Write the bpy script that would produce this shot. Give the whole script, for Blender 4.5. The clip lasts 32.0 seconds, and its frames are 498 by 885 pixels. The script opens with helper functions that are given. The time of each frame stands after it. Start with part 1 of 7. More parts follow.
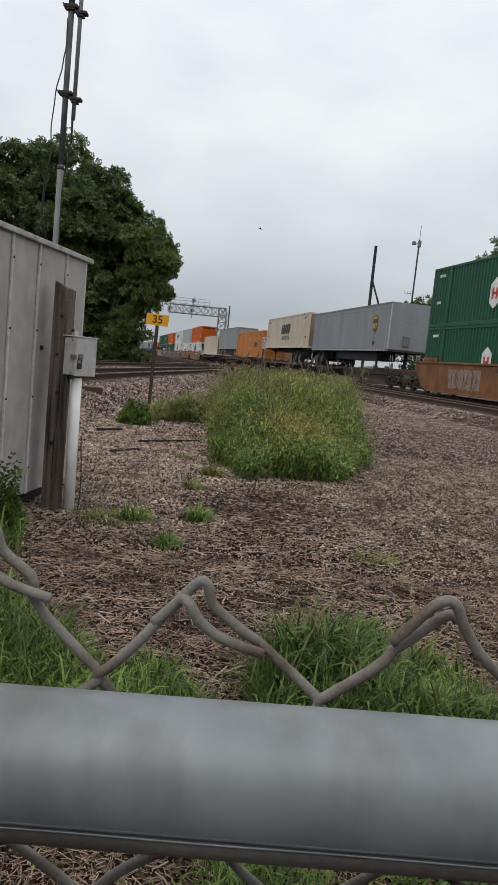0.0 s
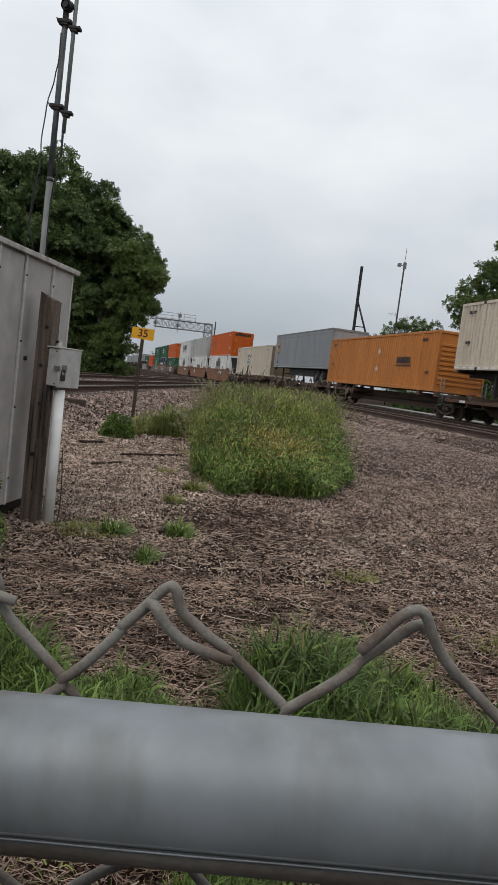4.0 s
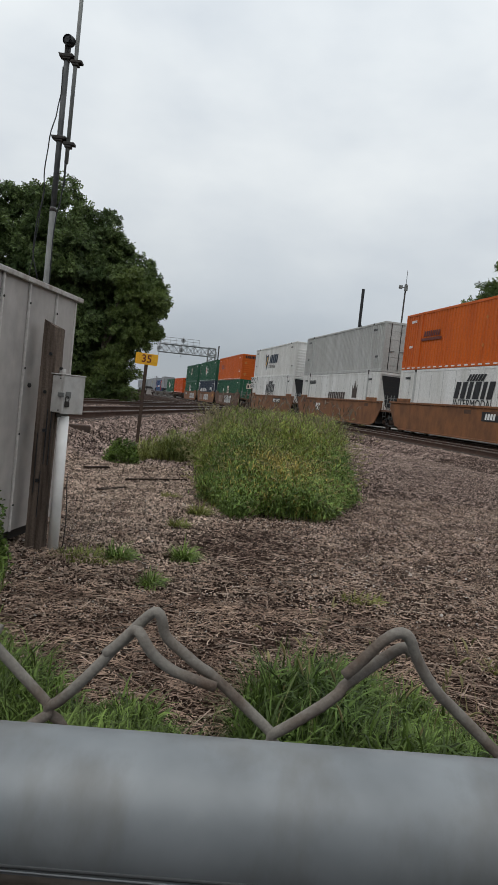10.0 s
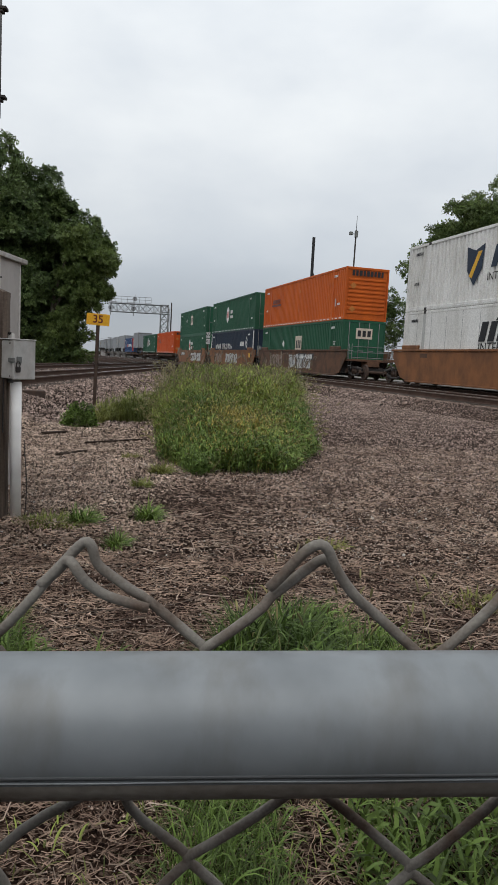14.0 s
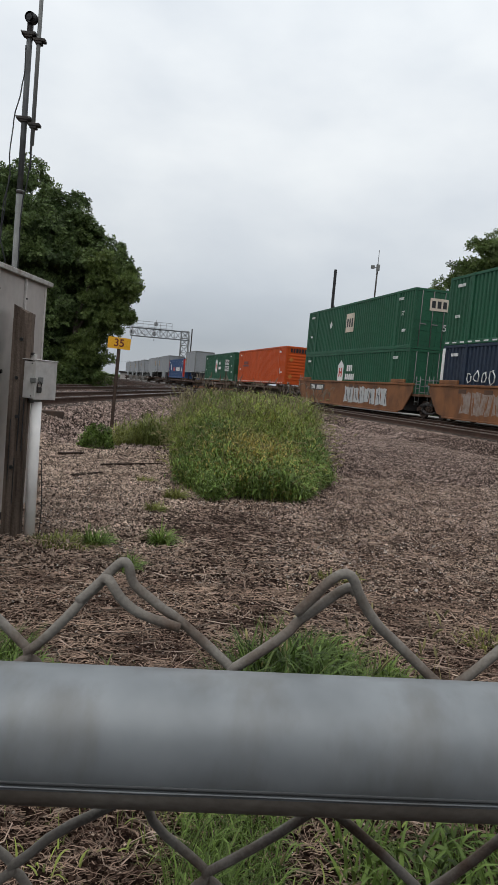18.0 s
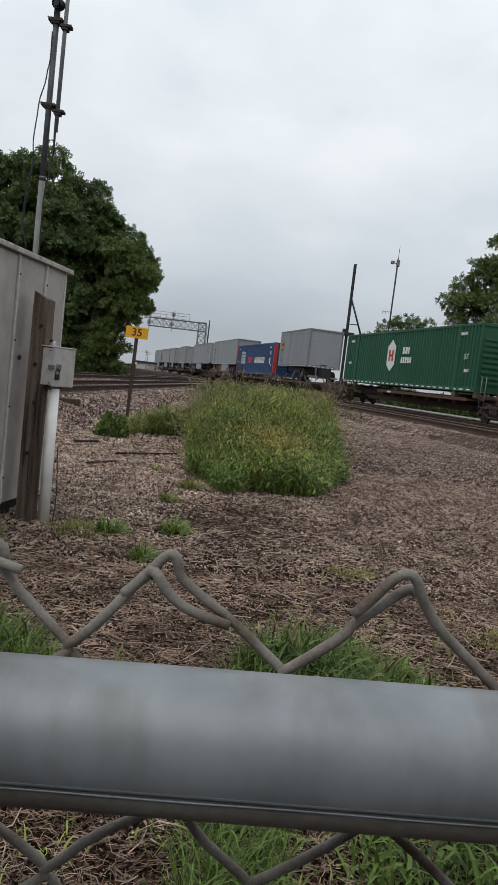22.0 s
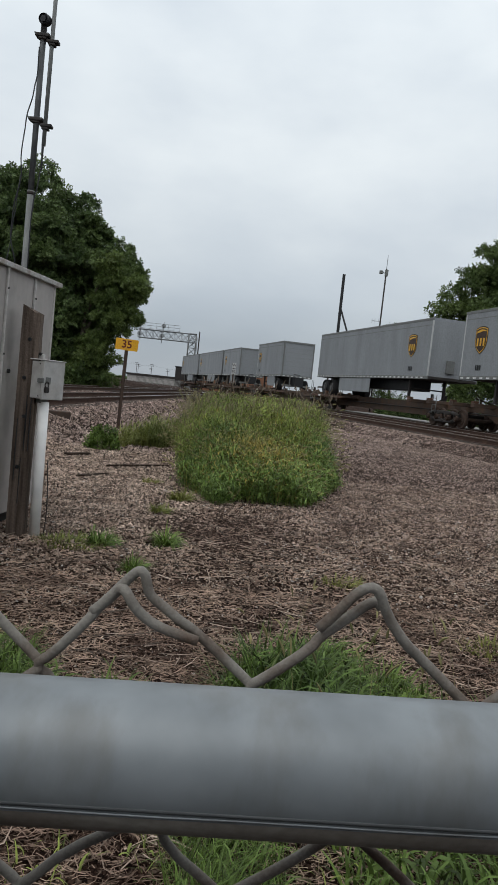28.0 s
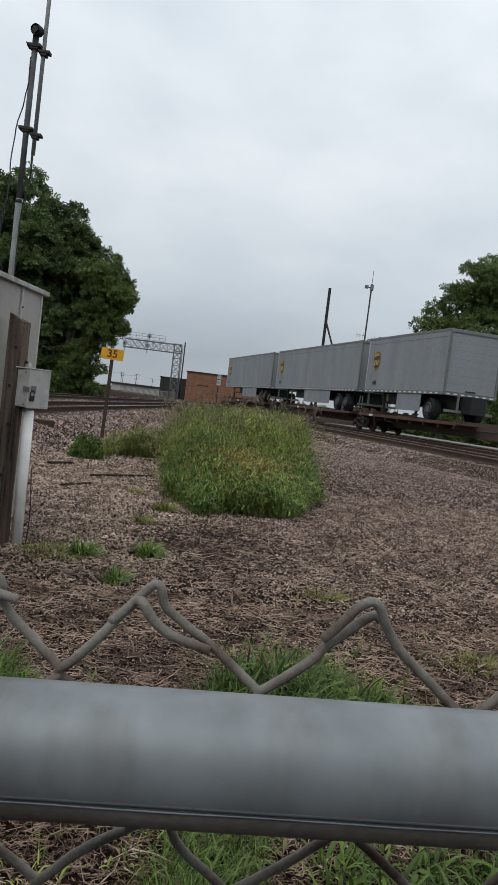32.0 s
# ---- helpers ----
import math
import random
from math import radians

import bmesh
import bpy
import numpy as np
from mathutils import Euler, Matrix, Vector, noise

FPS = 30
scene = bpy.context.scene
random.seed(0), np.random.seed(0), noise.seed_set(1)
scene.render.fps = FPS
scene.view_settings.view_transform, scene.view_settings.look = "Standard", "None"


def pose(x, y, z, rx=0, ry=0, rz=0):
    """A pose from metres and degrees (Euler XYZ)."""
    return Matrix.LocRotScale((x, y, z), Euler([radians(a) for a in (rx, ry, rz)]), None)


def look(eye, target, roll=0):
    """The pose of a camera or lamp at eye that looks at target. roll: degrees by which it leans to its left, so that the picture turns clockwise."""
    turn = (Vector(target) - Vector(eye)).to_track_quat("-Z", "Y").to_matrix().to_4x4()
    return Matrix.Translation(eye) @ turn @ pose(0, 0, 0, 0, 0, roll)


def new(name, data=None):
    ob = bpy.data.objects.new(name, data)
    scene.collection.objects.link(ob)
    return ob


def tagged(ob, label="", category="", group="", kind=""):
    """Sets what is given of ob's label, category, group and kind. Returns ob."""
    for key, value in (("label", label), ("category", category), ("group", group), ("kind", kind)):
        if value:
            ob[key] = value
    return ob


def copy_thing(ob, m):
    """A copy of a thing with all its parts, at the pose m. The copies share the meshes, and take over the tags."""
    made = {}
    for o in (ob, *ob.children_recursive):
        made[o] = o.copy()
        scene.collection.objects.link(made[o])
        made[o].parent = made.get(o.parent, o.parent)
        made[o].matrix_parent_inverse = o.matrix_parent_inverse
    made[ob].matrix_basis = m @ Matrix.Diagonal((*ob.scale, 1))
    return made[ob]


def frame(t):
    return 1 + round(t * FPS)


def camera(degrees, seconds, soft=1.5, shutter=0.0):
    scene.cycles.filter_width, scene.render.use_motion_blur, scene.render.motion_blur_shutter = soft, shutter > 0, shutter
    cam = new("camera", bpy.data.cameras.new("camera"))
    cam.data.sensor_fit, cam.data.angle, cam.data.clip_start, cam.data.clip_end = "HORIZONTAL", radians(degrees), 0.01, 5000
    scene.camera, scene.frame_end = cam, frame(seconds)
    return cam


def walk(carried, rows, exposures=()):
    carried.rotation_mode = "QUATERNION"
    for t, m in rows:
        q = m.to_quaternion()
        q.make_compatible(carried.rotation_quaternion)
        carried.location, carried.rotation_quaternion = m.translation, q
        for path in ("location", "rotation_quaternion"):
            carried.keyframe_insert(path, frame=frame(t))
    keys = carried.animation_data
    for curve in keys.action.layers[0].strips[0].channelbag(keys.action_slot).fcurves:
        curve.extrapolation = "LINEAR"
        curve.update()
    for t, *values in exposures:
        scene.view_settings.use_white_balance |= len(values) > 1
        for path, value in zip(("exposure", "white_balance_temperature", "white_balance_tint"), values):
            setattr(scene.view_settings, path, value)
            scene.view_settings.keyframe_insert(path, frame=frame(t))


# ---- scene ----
cam = camera(38.7, 32.0, soft=0.75)
PATH = [
    (0, pose(-0.0112, 0.0105, 1.3399, 83.471, -5.573, 2.250)),
    (0.5, pose(-0.0162, 0.0105, 1.3424, 83.929, -6.586, 1.859)),
    (1, pose(-0.0145, 0.0092, 1.3393, 83.845, -6.316, 1.456)),
    (1.5, pose(-0.0120, 0.0069, 1.3373, 84.003, -6.115, 1.411)),
    (2, pose(-0.0173, 0.0075, 1.3381, 83.748, -6.927, 1.333)),
    (2.5, pose(-0.0226, 0.0006, 1.3412, 84.831, -7.310, 1.528)),
    (3, pose(-0.0169, 0.0034, 1.3387, 85.464, -7.667, 1.268)),
    (3.5, pose(-0.0055, 0.0120, 1.3366, 84.889, -7.088, 1.287)),
    (5.5, pose(-0.0193, 0.0057, 1.3379, 84.984, -7.022, 0.214)),
    (6, pose(-0.0152, 0.0039, 1.3374, 85.640, -6.217, -0.326)),
    (6.5, pose(-0.0159, 0.0016, 1.3387, 86.032, -6.736, -0.602)),
    (7, pose(-0.0169, 0.0015, 1.3368, 85.824, -7.170, -0.277)),
    (7.5, pose(-0.0176, -0.0007, 1.3374, 85.981, -7.503, 0.574)),
    (8, pose(-0.0090, -0.0020, 1.3367, 85.564, -7.431, 0.596)),
    (8.5, pose(-0.0043, 0.0013, 1.3370, 85.921, -7.329, 1.476)),
    (9, pose(-0.0015, 0.0120, 1.3337, 85.552, -6.491, 1.756)),
    (9.5, pose(-0.0039, 0.0154, 1.3365, 86.798, -6.199, 1.716)),
    (10, pose(-0.0008, 0.0089, 1.3385, 86.753, -6.082, 1.334)),
    (10.5, pose(-0.0022, 0.0058, 1.3350, 85.900, -5.917, 0.908)),
    (11, pose(-0.0014, 0.0007, 1.3316, 84.753, -4.569, 0.449)),
    (11.5, pose(0.0025, -0.0007, 1.3328, 83.904, -3.412, -0.227)),
    (12, pose(0.0046, -0.0059, 1.3355, 83.857, -3.270, -0.734)),
    (12.5, pose(0.0073, -0.0120, 1.3389, 84.547, -3.267, -0.929)),
    (13, pose(0.0148, -0.0066, 1.3372, 83.993, -2.662, -1.183)),
    (13.5, pose(0.0153, -0.0080, 1.3384, 84.181, -2.705, -1.712)),
    (14, pose(0.0130, -0.0004, 1.3319, 83.408, -2.966, -2.149)),
    (14.5, pose(0.0066, -0.0072, 1.3360, 84.411, -3.782, -1.888)),
    (16.5, pose(0.0124, -0.0133, 1.3343, 84.395, -4.360, -1.141)),
    (17, pose(0.0124, -0.0149, 1.3337, 84.701, -4.204, -1.664)),
    (17.5, pose(0.0114, -0.0140, 1.3322, 85.101, -5.098, -1.670)),
    (18, pose(0.0064, -0.0127, 1.3338, 85.556, -5.033, -0.722)),
    (18.5, pose(0.0059, -0.0086, 1.3332, 85.663, -5.348, -0.928)),
    (19, pose(0.0062, -0.0102, 1.3328, 85.534, -5.688, -1.008)),
    (19.5, pose(0.0043, -0.0114, 1.3346, 85.065, -5.626, -0.268)),
    (20, pose(0.0015, -0.0057, 1.3309, 84.694, -5.727, 0.240)),
    (20.5, pose(-0.0019, -0.0048, 1.3305, 85.102, -6.352, 0.356)),
    (21, pose(-0.0085, -0.0073, 1.3320, 85.517, -7.099, 0.281)),
    (21.5, pose(-0.0101, -0.0043, 1.3317, 85.452, -6.826, 0.612)),
    (22, pose(-0.0071, 0.0020, 1.3296, 84.848, -6.561, 0.554)),
    (22.5, pose(-0.0030, 0.0032, 1.3295, 84.963, -5.931, 0.463)),
    (23, pose(0.0001, 0.0001, 1.3298, 84.920, -5.300, -0.000)),
    (23.5, pose(0.0033, 0.0006, 1.3300, 84.682, -4.790, -0.353)),
    (24, pose(0.0025, 0.0002, 1.3299, 84.235, -4.521, -0.277)),
    (24.5, pose(0.0004, -0.0018, 1.3304, 84.524, -4.720, 0.056)),
    (25, pose(0.0031, -0.0034, 1.3312, 84.517, -4.299, -0.001)),
    (25.5, pose(0.0025, -0.0032, 1.3308, 84.621, -4.748, 0.429)),
    (27.5, pose(0.0018, 0.0005, 1.3324, 85.388, -5.656, 0.447)),
    (28, pose(0.0008, -0.0029, 1.3334, 85.769, -5.916, -0.193)),
    (28.5, pose(0.0006, -0.0084, 1.3352, 86.222, -6.517, -0.565)),
    (29, pose(0.0037, -0.0069, 1.3350, 86.295, -6.567, -1.027)),
    (29.5, pose(-0.0006, -0.0062, 1.3338, 86.055, -6.733, -0.575)),
    (30, pose(-0.0026, -0.0067, 1.3350, 86.259, -6.712, -0.340)),
    (30.5, pose(-0.0037, -0.0046, 1.3343, 86.357, -6.947, -0.446)),
    (31, pose(-0.0074, -0.0092, 1.3366, 86.787, -7.197, 0.086)),
    (31.5, pose(-0.0059, -0.0121, 1.3377, 86.895, -6.870, -0.392)),
    (32, pose(-0.0091, -0.0192, 1.3374, 86.826, -6.863, -1.443)),
]
walk(cam, PATH, exposures=((0.0, 0.0, 6500, 10), (3.0, -0.05, 6490, 10), (6.0, -0.03, 6500, 10), (8.0, -0.03, 6500, 10), (9.0, -0.08, 6480, 10), (10.0, -0.12, 6460, 9), (11.0, -0.15, 6460, 9), (12.0, -0.02, 6490, 10), (14.0, -0.01, 6490, 10), (24.0, -0.05, 6400, 9), (28.0, -0.09, 6330, 8), (32.0, -0.11, 6300, 8)))


# ---- world and sun: a bright overcast sky ----
def build_world():
    w = bpy.data.worlds.new("overcast_sky")
    scene.world = w
    w.use_nodes = True
    nt = w.node_tree
    n, l = nt.nodes, nt.links
    n.clear()
    out, bg = n.new("ShaderNodeOutputWorld"), n.new("ShaderNodeBackground")
    tc, sep = n.new("ShaderNodeTexCoord"), n.new("ShaderNodeSeparateXYZ")
    l.new(tc.outputs["Generated"], sep.inputs[0])
    grad = n.new("ShaderNodeValToRGB")
    e = grad.color_ramp.elements
    e[0].position, e[0].color = 0.0, (0.40, 0.43, 0.472, 1)
    e[1].position, e[1].color = 0.50, (0.88, 0.917, 0.945, 1)
    for p, c in ((0.06, (0.40, 0.43, 0.47, 1)), (0.14, (0.62, 0.65, 0.68, 1)), (0.28, (0.77, 0.80, 0.824, 1))):
        k = grad.color_ramp.elements.new(p)
        k.color = c
    l.new(sep.outputs["Z"], grad.inputs[0])
    mp = n.new("ShaderNodeMapping")
    mp.inputs["Scale"].default_value = (1.0, 1.0, 2.0)
    l.new(tc.outputs["Generated"], mp.inputs[0])
    cl = n.new("ShaderNodeTexNoise")
    cl.inputs["Scale"].default_value, cl.inputs["Detail"].default_value, cl.inputs["Roughness"].default_value = 2.7, 5.0, 0.5
    l.new(mp.outputs[0], cl.inputs["Vector"])
    mul = n.new("ShaderNodeMix")
    mul.data_type, mul.blend_type = "RGBA", "MULTIPLY"
    mul.inputs["Factor"].default_value = 1.0
    l.new(grad.outputs[0], mul.inputs["A"])
    tint = n.new("ShaderNodeValToRGB")
    tint.color_ramp.elements[0].position, tint.color_ramp.elements[0].color = 0.36, (0.87, 0.89, 0.915, 1)
    tint.color_ramp.elements[1].position, tint.color_ramp.elements[1].color = 0.64, (1.10, 1.095, 1.075, 1)
    l.new(cl.outputs["Fac"], tint.inputs[0])
    l.new(tint.outputs[0], mul.inputs["B"])
    sky = n.new("ShaderNodeTexSky")
    sky.sky_type, sky.sun_disc = "NISHITA", False
    sky.sun_elevation, sky.sun_rotation = radians(58), radians(212)
    add = n.new("ShaderNodeMix")
    add.data_type, add.blend_type = "RGBA", "ADD"
    add.inputs["Factor"].default_value = 0.01
    l.new(mul.outputs["Result"], add.inputs["A"])
    l.new(sky.outputs[0], add.inputs["B"])
    l.new(add.outputs["Result"], bg.inputs["Color"])
    bg.inputs["Strength"].default_value = 1.0
    l.new(bg.outputs[0], out.inputs[0])
    sun = bpy.data.lights.new("sun", "SUN")
    sun.energy, sun.angle, sun.color = 0.85, radians(50), (1.0, 0.97, 0.92)
    ob = new("sun", sun)
    el, az = radians(58), radians(212)
    ob.matrix_basis = look((0, 0, 60), (-60 * math.cos(el) * math.sin(az), -60 * math.cos(el) * math.cos(az), 60 - 60 * math.sin(el)))


build_world()


# ---- materials ----
MATS = {}


def mat(name, base, rough=0.6, metal=0.0, second=None, amount=0.5, scale=6.0, fine=80.0, bump=0.15, stretch=(1, 1, 1), island=0.0, obj=0.0, spec=0.4, dist=0.004, lo=0.4, hi=0.65, rvar=1.0):
    """A painted, worn or natural surface: base colour, patches of a second colour at one scale, grain at a finer one."""
    if name in MATS:
        return MATS[name]
    m = bpy.data.materials.new(name)
    m.use_nodes = True
    nt = m.node_tree
    n, l = nt.nodes, nt.links
    p = n["Principled BSDF"]
    p.inputs["Metallic"].default_value = metal
    p.inputs["Specular IOR Level"].default_value = spec
    second = second or tuple(c * 0.72 for c in base)
    tc, mp = n.new("ShaderNodeTexCoord"), n.new("ShaderNodeMapping")
    mp.inputs["Scale"].default_value = stretch
    l.new(tc.outputs["Object"], mp.inputs[0])
    a, b = n.new("ShaderNodeTexNoise"), n.new("ShaderNodeTexNoise")
    a.inputs["Scale"].default_value, a.inputs["Detail"].default_value, a.inputs["Roughness"].default_value = scale, 6.0, 0.6
    b.inputs["Scale"].default_value, b.inputs["Detail"].default_value = fine, 3.0
    l.new(mp.outputs[0], a.inputs["Vector"])
    l.new(tc.outputs["Object"], b.inputs["Vector"])
    r = n.new("ShaderNodeMapRange")
    r.inputs["From Min"].default_value, r.inputs["From Max"].default_value = lo, hi
    r.inputs["To Max"].default_value = amount
    l.new(a.outputs["Fac"], r.inputs["Value"])
    mx = n.new("ShaderNodeMix")
    mx.data_type = "RGBA"
    mx.inputs["A"].default_value, mx.inputs["B"].default_value = (*base, 1), (*second, 1)
    l.new(r.outputs[0], mx.inputs["Factor"])
    g = n.new("ShaderNodeMapRange")
    g.inputs["From Min"].default_value, g.inputs["From Max"].default_value = 0.3, 0.7
    g.inputs["To Min"].default_value, g.inputs["To Max"].default_value = 0.85, 1.13
    l.new(b.outputs["Fac"], g.inputs["Value"])
    val = g.outputs[0]
    for strength, node, socket in ((island, "ShaderNodeNewGeometry", "Random Per Island"), (obj, "ShaderNodeObjectInfo", "Random")):
        if strength:
            src, mr, ml = n.new(node), n.new("ShaderNodeMapRange"), n.new("ShaderNodeMath")
            mr.inputs["To Min"].default_value, mr.inputs["To Max"].default_value = 1 - strength, 1 + strength
            l.new(src.outputs[socket], mr.inputs["Value"])
            ml.operation = "MULTIPLY"
            l.new(val, ml.inputs[0])
            l.new(mr.outputs[0], ml.inputs[1])
            val = ml.outputs[0]
    mul = n.new("ShaderNodeMix")
    mul.data_type, mul.blend_type = "RGBA", "MULTIPLY"
    mul.inputs["Factor"].default_value = 1.0
    l.new(mx.outputs["Result"], mul.inputs["A"])
    l.new(val, mul.inputs["B"])
    l.new(mul.outputs["Result"], p.inputs["Base Color"])
    rr = n.new("ShaderNodeMapRange")
    rr.inputs["To Min"].default_value, rr.inputs["To Max"].default_value = max(rough - 0.1 * rvar, 0.05), min(rough + 0.12 * rvar, 1)
    l.new(a.outputs["Fac"], rr.inputs["Value"])
    l.new(rr.outputs[0], p.inputs["Roughness"])
    if bump:
        bp = n.new("ShaderNodeBump")
        bp.inputs["Strength"].default_value, bp.inputs["Distance"].default_value = bump, dist
        l.new(b.outputs["Fac"], bp.inputs["Height"])
        l.new(bp.outputs[0], p.inputs["Normal"])
    MATS[name] = m
    return m


def leaf_mat(name, base, second, trans=0.35, island=0.35):
    m = mat(name, base, 0.55, second=second, amount=0.9, scale=0.5, fine=6.0, bump=0.0, island=island, spec=0.3)
    nt = m.node_tree
    n, l = nt.nodes, nt.links
    p, out = n["Principled BSDF"], n["Material Output"]
    col = p.inputs["Base Color"].links[0].from_socket
    t, mx = n.new("ShaderNodeBsdfTranslucent"), n.new("ShaderNodeMixShader")
    l.new(col, t.inputs["Color"])
    mx.inputs[0].default_value = trans
    l.new(p.outputs[0], mx.inputs[1])
    l.new(t.outputs[0], mx.inputs[2])
    l.new(mx.outputs[0], out.inputs[0])
    return m


def ground_mat():
    """Crushed stone with trodden dirt, dry stems, dark moist patches and painted shade between stones."""
    m = bpy.data.materials.new("gravel_ground")
    m.use_nodes = True
    nt = m.node_tree
    n, l = nt.nodes, nt.links
    p = n["Principled BSDF"]
    p.inputs["Roughness"].default_value = 0.93
    p.inputs["Specular IOR Level"].default_value = 0.04
    tc = n.new("ShaderNodeTexCoord")

    def vor(scale, feature="F1"):
        v = n.new("ShaderNodeTexVoronoi")
        v.feature = feature
        v.inputs["Scale"].default_value = scale
        l.new(tc.outputs["Object"], v.inputs["Vector"])
        return v

    def noi(scale, detail=5.0, stretch=None):
        v = n.new("ShaderNodeTexNoise")
        v.inputs["Scale"].default_value, v.inputs["Detail"].default_value, v.inputs["Roughness"].default_value = scale, detail, 0.65
        if stretch:
            mp = n.new("ShaderNodeMapping")
            mp.inputs["Scale"].default_value = stretch
            l.new(tc.outputs["Object"], mp.inputs[0])
            l.new(mp.outputs[0], v.inputs["Vector"])
        else:
            l.new(tc.outputs["Object"], v.inputs["Vector"])
        return v

    def ramp(src, stops):
        r = n.new("ShaderNodeValToRGB")
        e = r.color_ramp.elements
        e[0].position, e[0].color = stops[0][0], (*stops[0][1], 1)
        e[1].position, e[1].color = stops[-1][0], (*stops[-1][1], 1)
        for q, c in stops[1:-1]:
            r.color_ramp.elements.new(q).color = (*c, 1)
        l.new(src, r.inputs[0])
        return r.outputs[0]

    def mix(f, a, b, mode="MIX"):
        x = n.new("ShaderNodeMix")
        x.data_type, x.blend_type = "RGBA", mode
        if isinstance(f, float):
            x.inputs["Factor"].default_value = f
        else:
            l.new(f, x.inputs["Factor"])
        l.new(a, x.inputs["A"])
        l.new(b, x.inputs["B"])
        return x.outputs["Result"]

    st = vor(62.0)
    hue = n.new("ShaderNodeSeparateColor")
    l.new(st.outputs["Color"], hue.inputs[0])
    stone = ramp(hue.outputs[0], ((0.0, (0.03, 0.02, 0.017)), (0.35, (0.12, 0.082, 0.066)), (0.70, (0.25, 0.182, 0.15)), (0.92, (0.42, 0.335, 0.285)), (1.0, (0.6, 0.53, 0.46))))
    big, fine = noi(0.55), noi(130.0, 4.0)
    dirt = ramp(fine.outputs["Fac"], ((0.32, (0.014, 0.010, 0.009)), (0.52, (0.06, 0.042, 0.034)), (0.70, (0.20, 0.148, 0.118))))
    mask = ramp(big.outputs["Fac"], ((0.4, (0.05, 0.05, 0.05)), (0.62, (0.42, 0.42, 0.42))))
    col = mix(mask, stone, dirt)
    # moist patches; the overall darkening stands for shade between the loose stones
    damp_shade = ramp(noi(0.35, 6.0).outputs["Fac"], ((0.42, (0.34, 0.275, 0.24)), (0.62, (0.18, 0.14, 0.125))))
    col = mix(1.0, col, damp_shade, "MULTIPLY")
    # stone edges darkened in colour, as the shade in the gaps between them
    crack = ramp(vor(62.0, "DISTANCE_TO_EDGE").outputs["Distance"], ((0.0, (0.06, 0.05, 0.05)), (0.20, (1.15, 1.15, 1.15))))
    col = mix(0.8, col, crack, "MULTIPLY")
    l.new(col, p.inputs["Base Color"])
    bp = n.new("ShaderNodeBump")
    bp.inputs["Strength"].default_value, bp.inputs["Distance"].default_value = 0.9, 0.018
    hm = n.new("ShaderNodeMath")
    hm.operation = "SUBTRACT"
    l.new(fine.outputs["Fac"], hm.inputs[0])
    l.new(st.outputs["Distance"], hm.inputs[1])
    l.new(hm.outputs[0], bp.inputs["Height"])
    l.new(bp.outputs[0], p.inputs["Normal"])
    return m


M_GROUND = ground_mat()
# for the added wall out of view, pale so it bounces light onto the rail
M_BOUNCE = mat("bounce_wall_grey", (0.33, 0.355, 0.39), 0.6, second=(0.28, 0.30, 0.33), amount=0.6, scale=1.5, fine=20, bump=0.05)
M_BALLAST = mat("dark_ballast", (0.335, 0.256, 0.22), 0.9, second=(0.125, 0.086, 0.071), amount=0.85, scale=3.0, fine=120, bump=0.3, island=0.93, spec=0.06)
M_STONE = mat("crushed_stone", (0.435, 0.335, 0.27), 0.9, second=(0.15, 0.102, 0.080), amount=0.85, scale=3.0, fine=120, bump=0.3, island=0.93, spec=0.06)
M_PEBBLE = mat("pale_limestone", (0.60, 0.56, 0.52), 0.85, second=(0.36, 0.31, 0.28), amount=0.8, scale=5.0, fine=120, bump=0.2, island=0.35, spec=0.1)
M_DRYTWIG = mat("bleached_twigs", (0.36, 0.28, 0.225), 0.85, second=(0.16, 0.11, 0.085), amount=0.9, scale=3.0, fine=60, bump=0, island=0.6, spec=0.06)
M_STRAW = mat("dry_stems", (0.325, 0.228, 0.172), 0.85, second=(0.075, 0.046, 0.036), amount=0.95, scale=2.0, fine=60, bump=0, island=0.78, spec=0.06)
M_GRASS = leaf_mat("green_grass", (0.150, 0.215, 0.046), (0.050, 0.088, 0.021), 0.2, 0.75)
M_GRASS2 = leaf_mat("tall_grass", (0.275, 0.322, 0.072), (0.115, 0.155, 0.036), 0.22, 0.75)
M_MULCH = mat("dark_bark_mulch", (0.25, 0.176, 0.14), 0.92, second=(0.045, 0.028, 0.022), amount=0.95, scale=3.0, fine=60, bump=0, island=0.7, spec=0.05)
M_PLUME = mat("grey_green_plumes", (0.235, 0.20, 0.115), 0.9, second=(0.16, 0.15, 0.075), amount=0.9, scale=3, fine=50, bump=0, island=0.35)
M_STRIP = leaf_mat("olive_weeds", (0.25, 0.25, 0.065), (0.13, 0.16, 0.042), 0.22, 0.5)
M_LUSH = leaf_mat("lush_grass", (0.195, 0.275, 0.066), (0.075, 0.132, 0.030), 0.2, 0.75)
M_OLIVE = leaf_mat("yellowing_grass", (0.45, 0.335, 0.095), (0.27, 0.25, 0.065), 0.22, 0.6)
M_SPIKE = mat("weed_spikes", (0.17, 0.13, 0.10), 0.9, second=(0.11, 0.085, 0.06), amount=0.8, scale=3, fine=50, bump=0, island=0.3)
M_SEED = mat("grass_seed_heads", (0.26, 0.225, 0.10), 0.9, second=(0.16, 0.155, 0.065), amount=0.9, scale=3, fine=50, bump=0, island=0.3)
M_LEAF = leaf_mat("dark_leaves", (0.112, 0.155, 0.050), (0.046, 0.080, 0.028), 0.28, 0.65)
M_LEAF2 = leaf_mat("light_leaves", (0.125, 0.165, 0.046), (0.066, 0.105, 0.030), 0.3, 0.5)
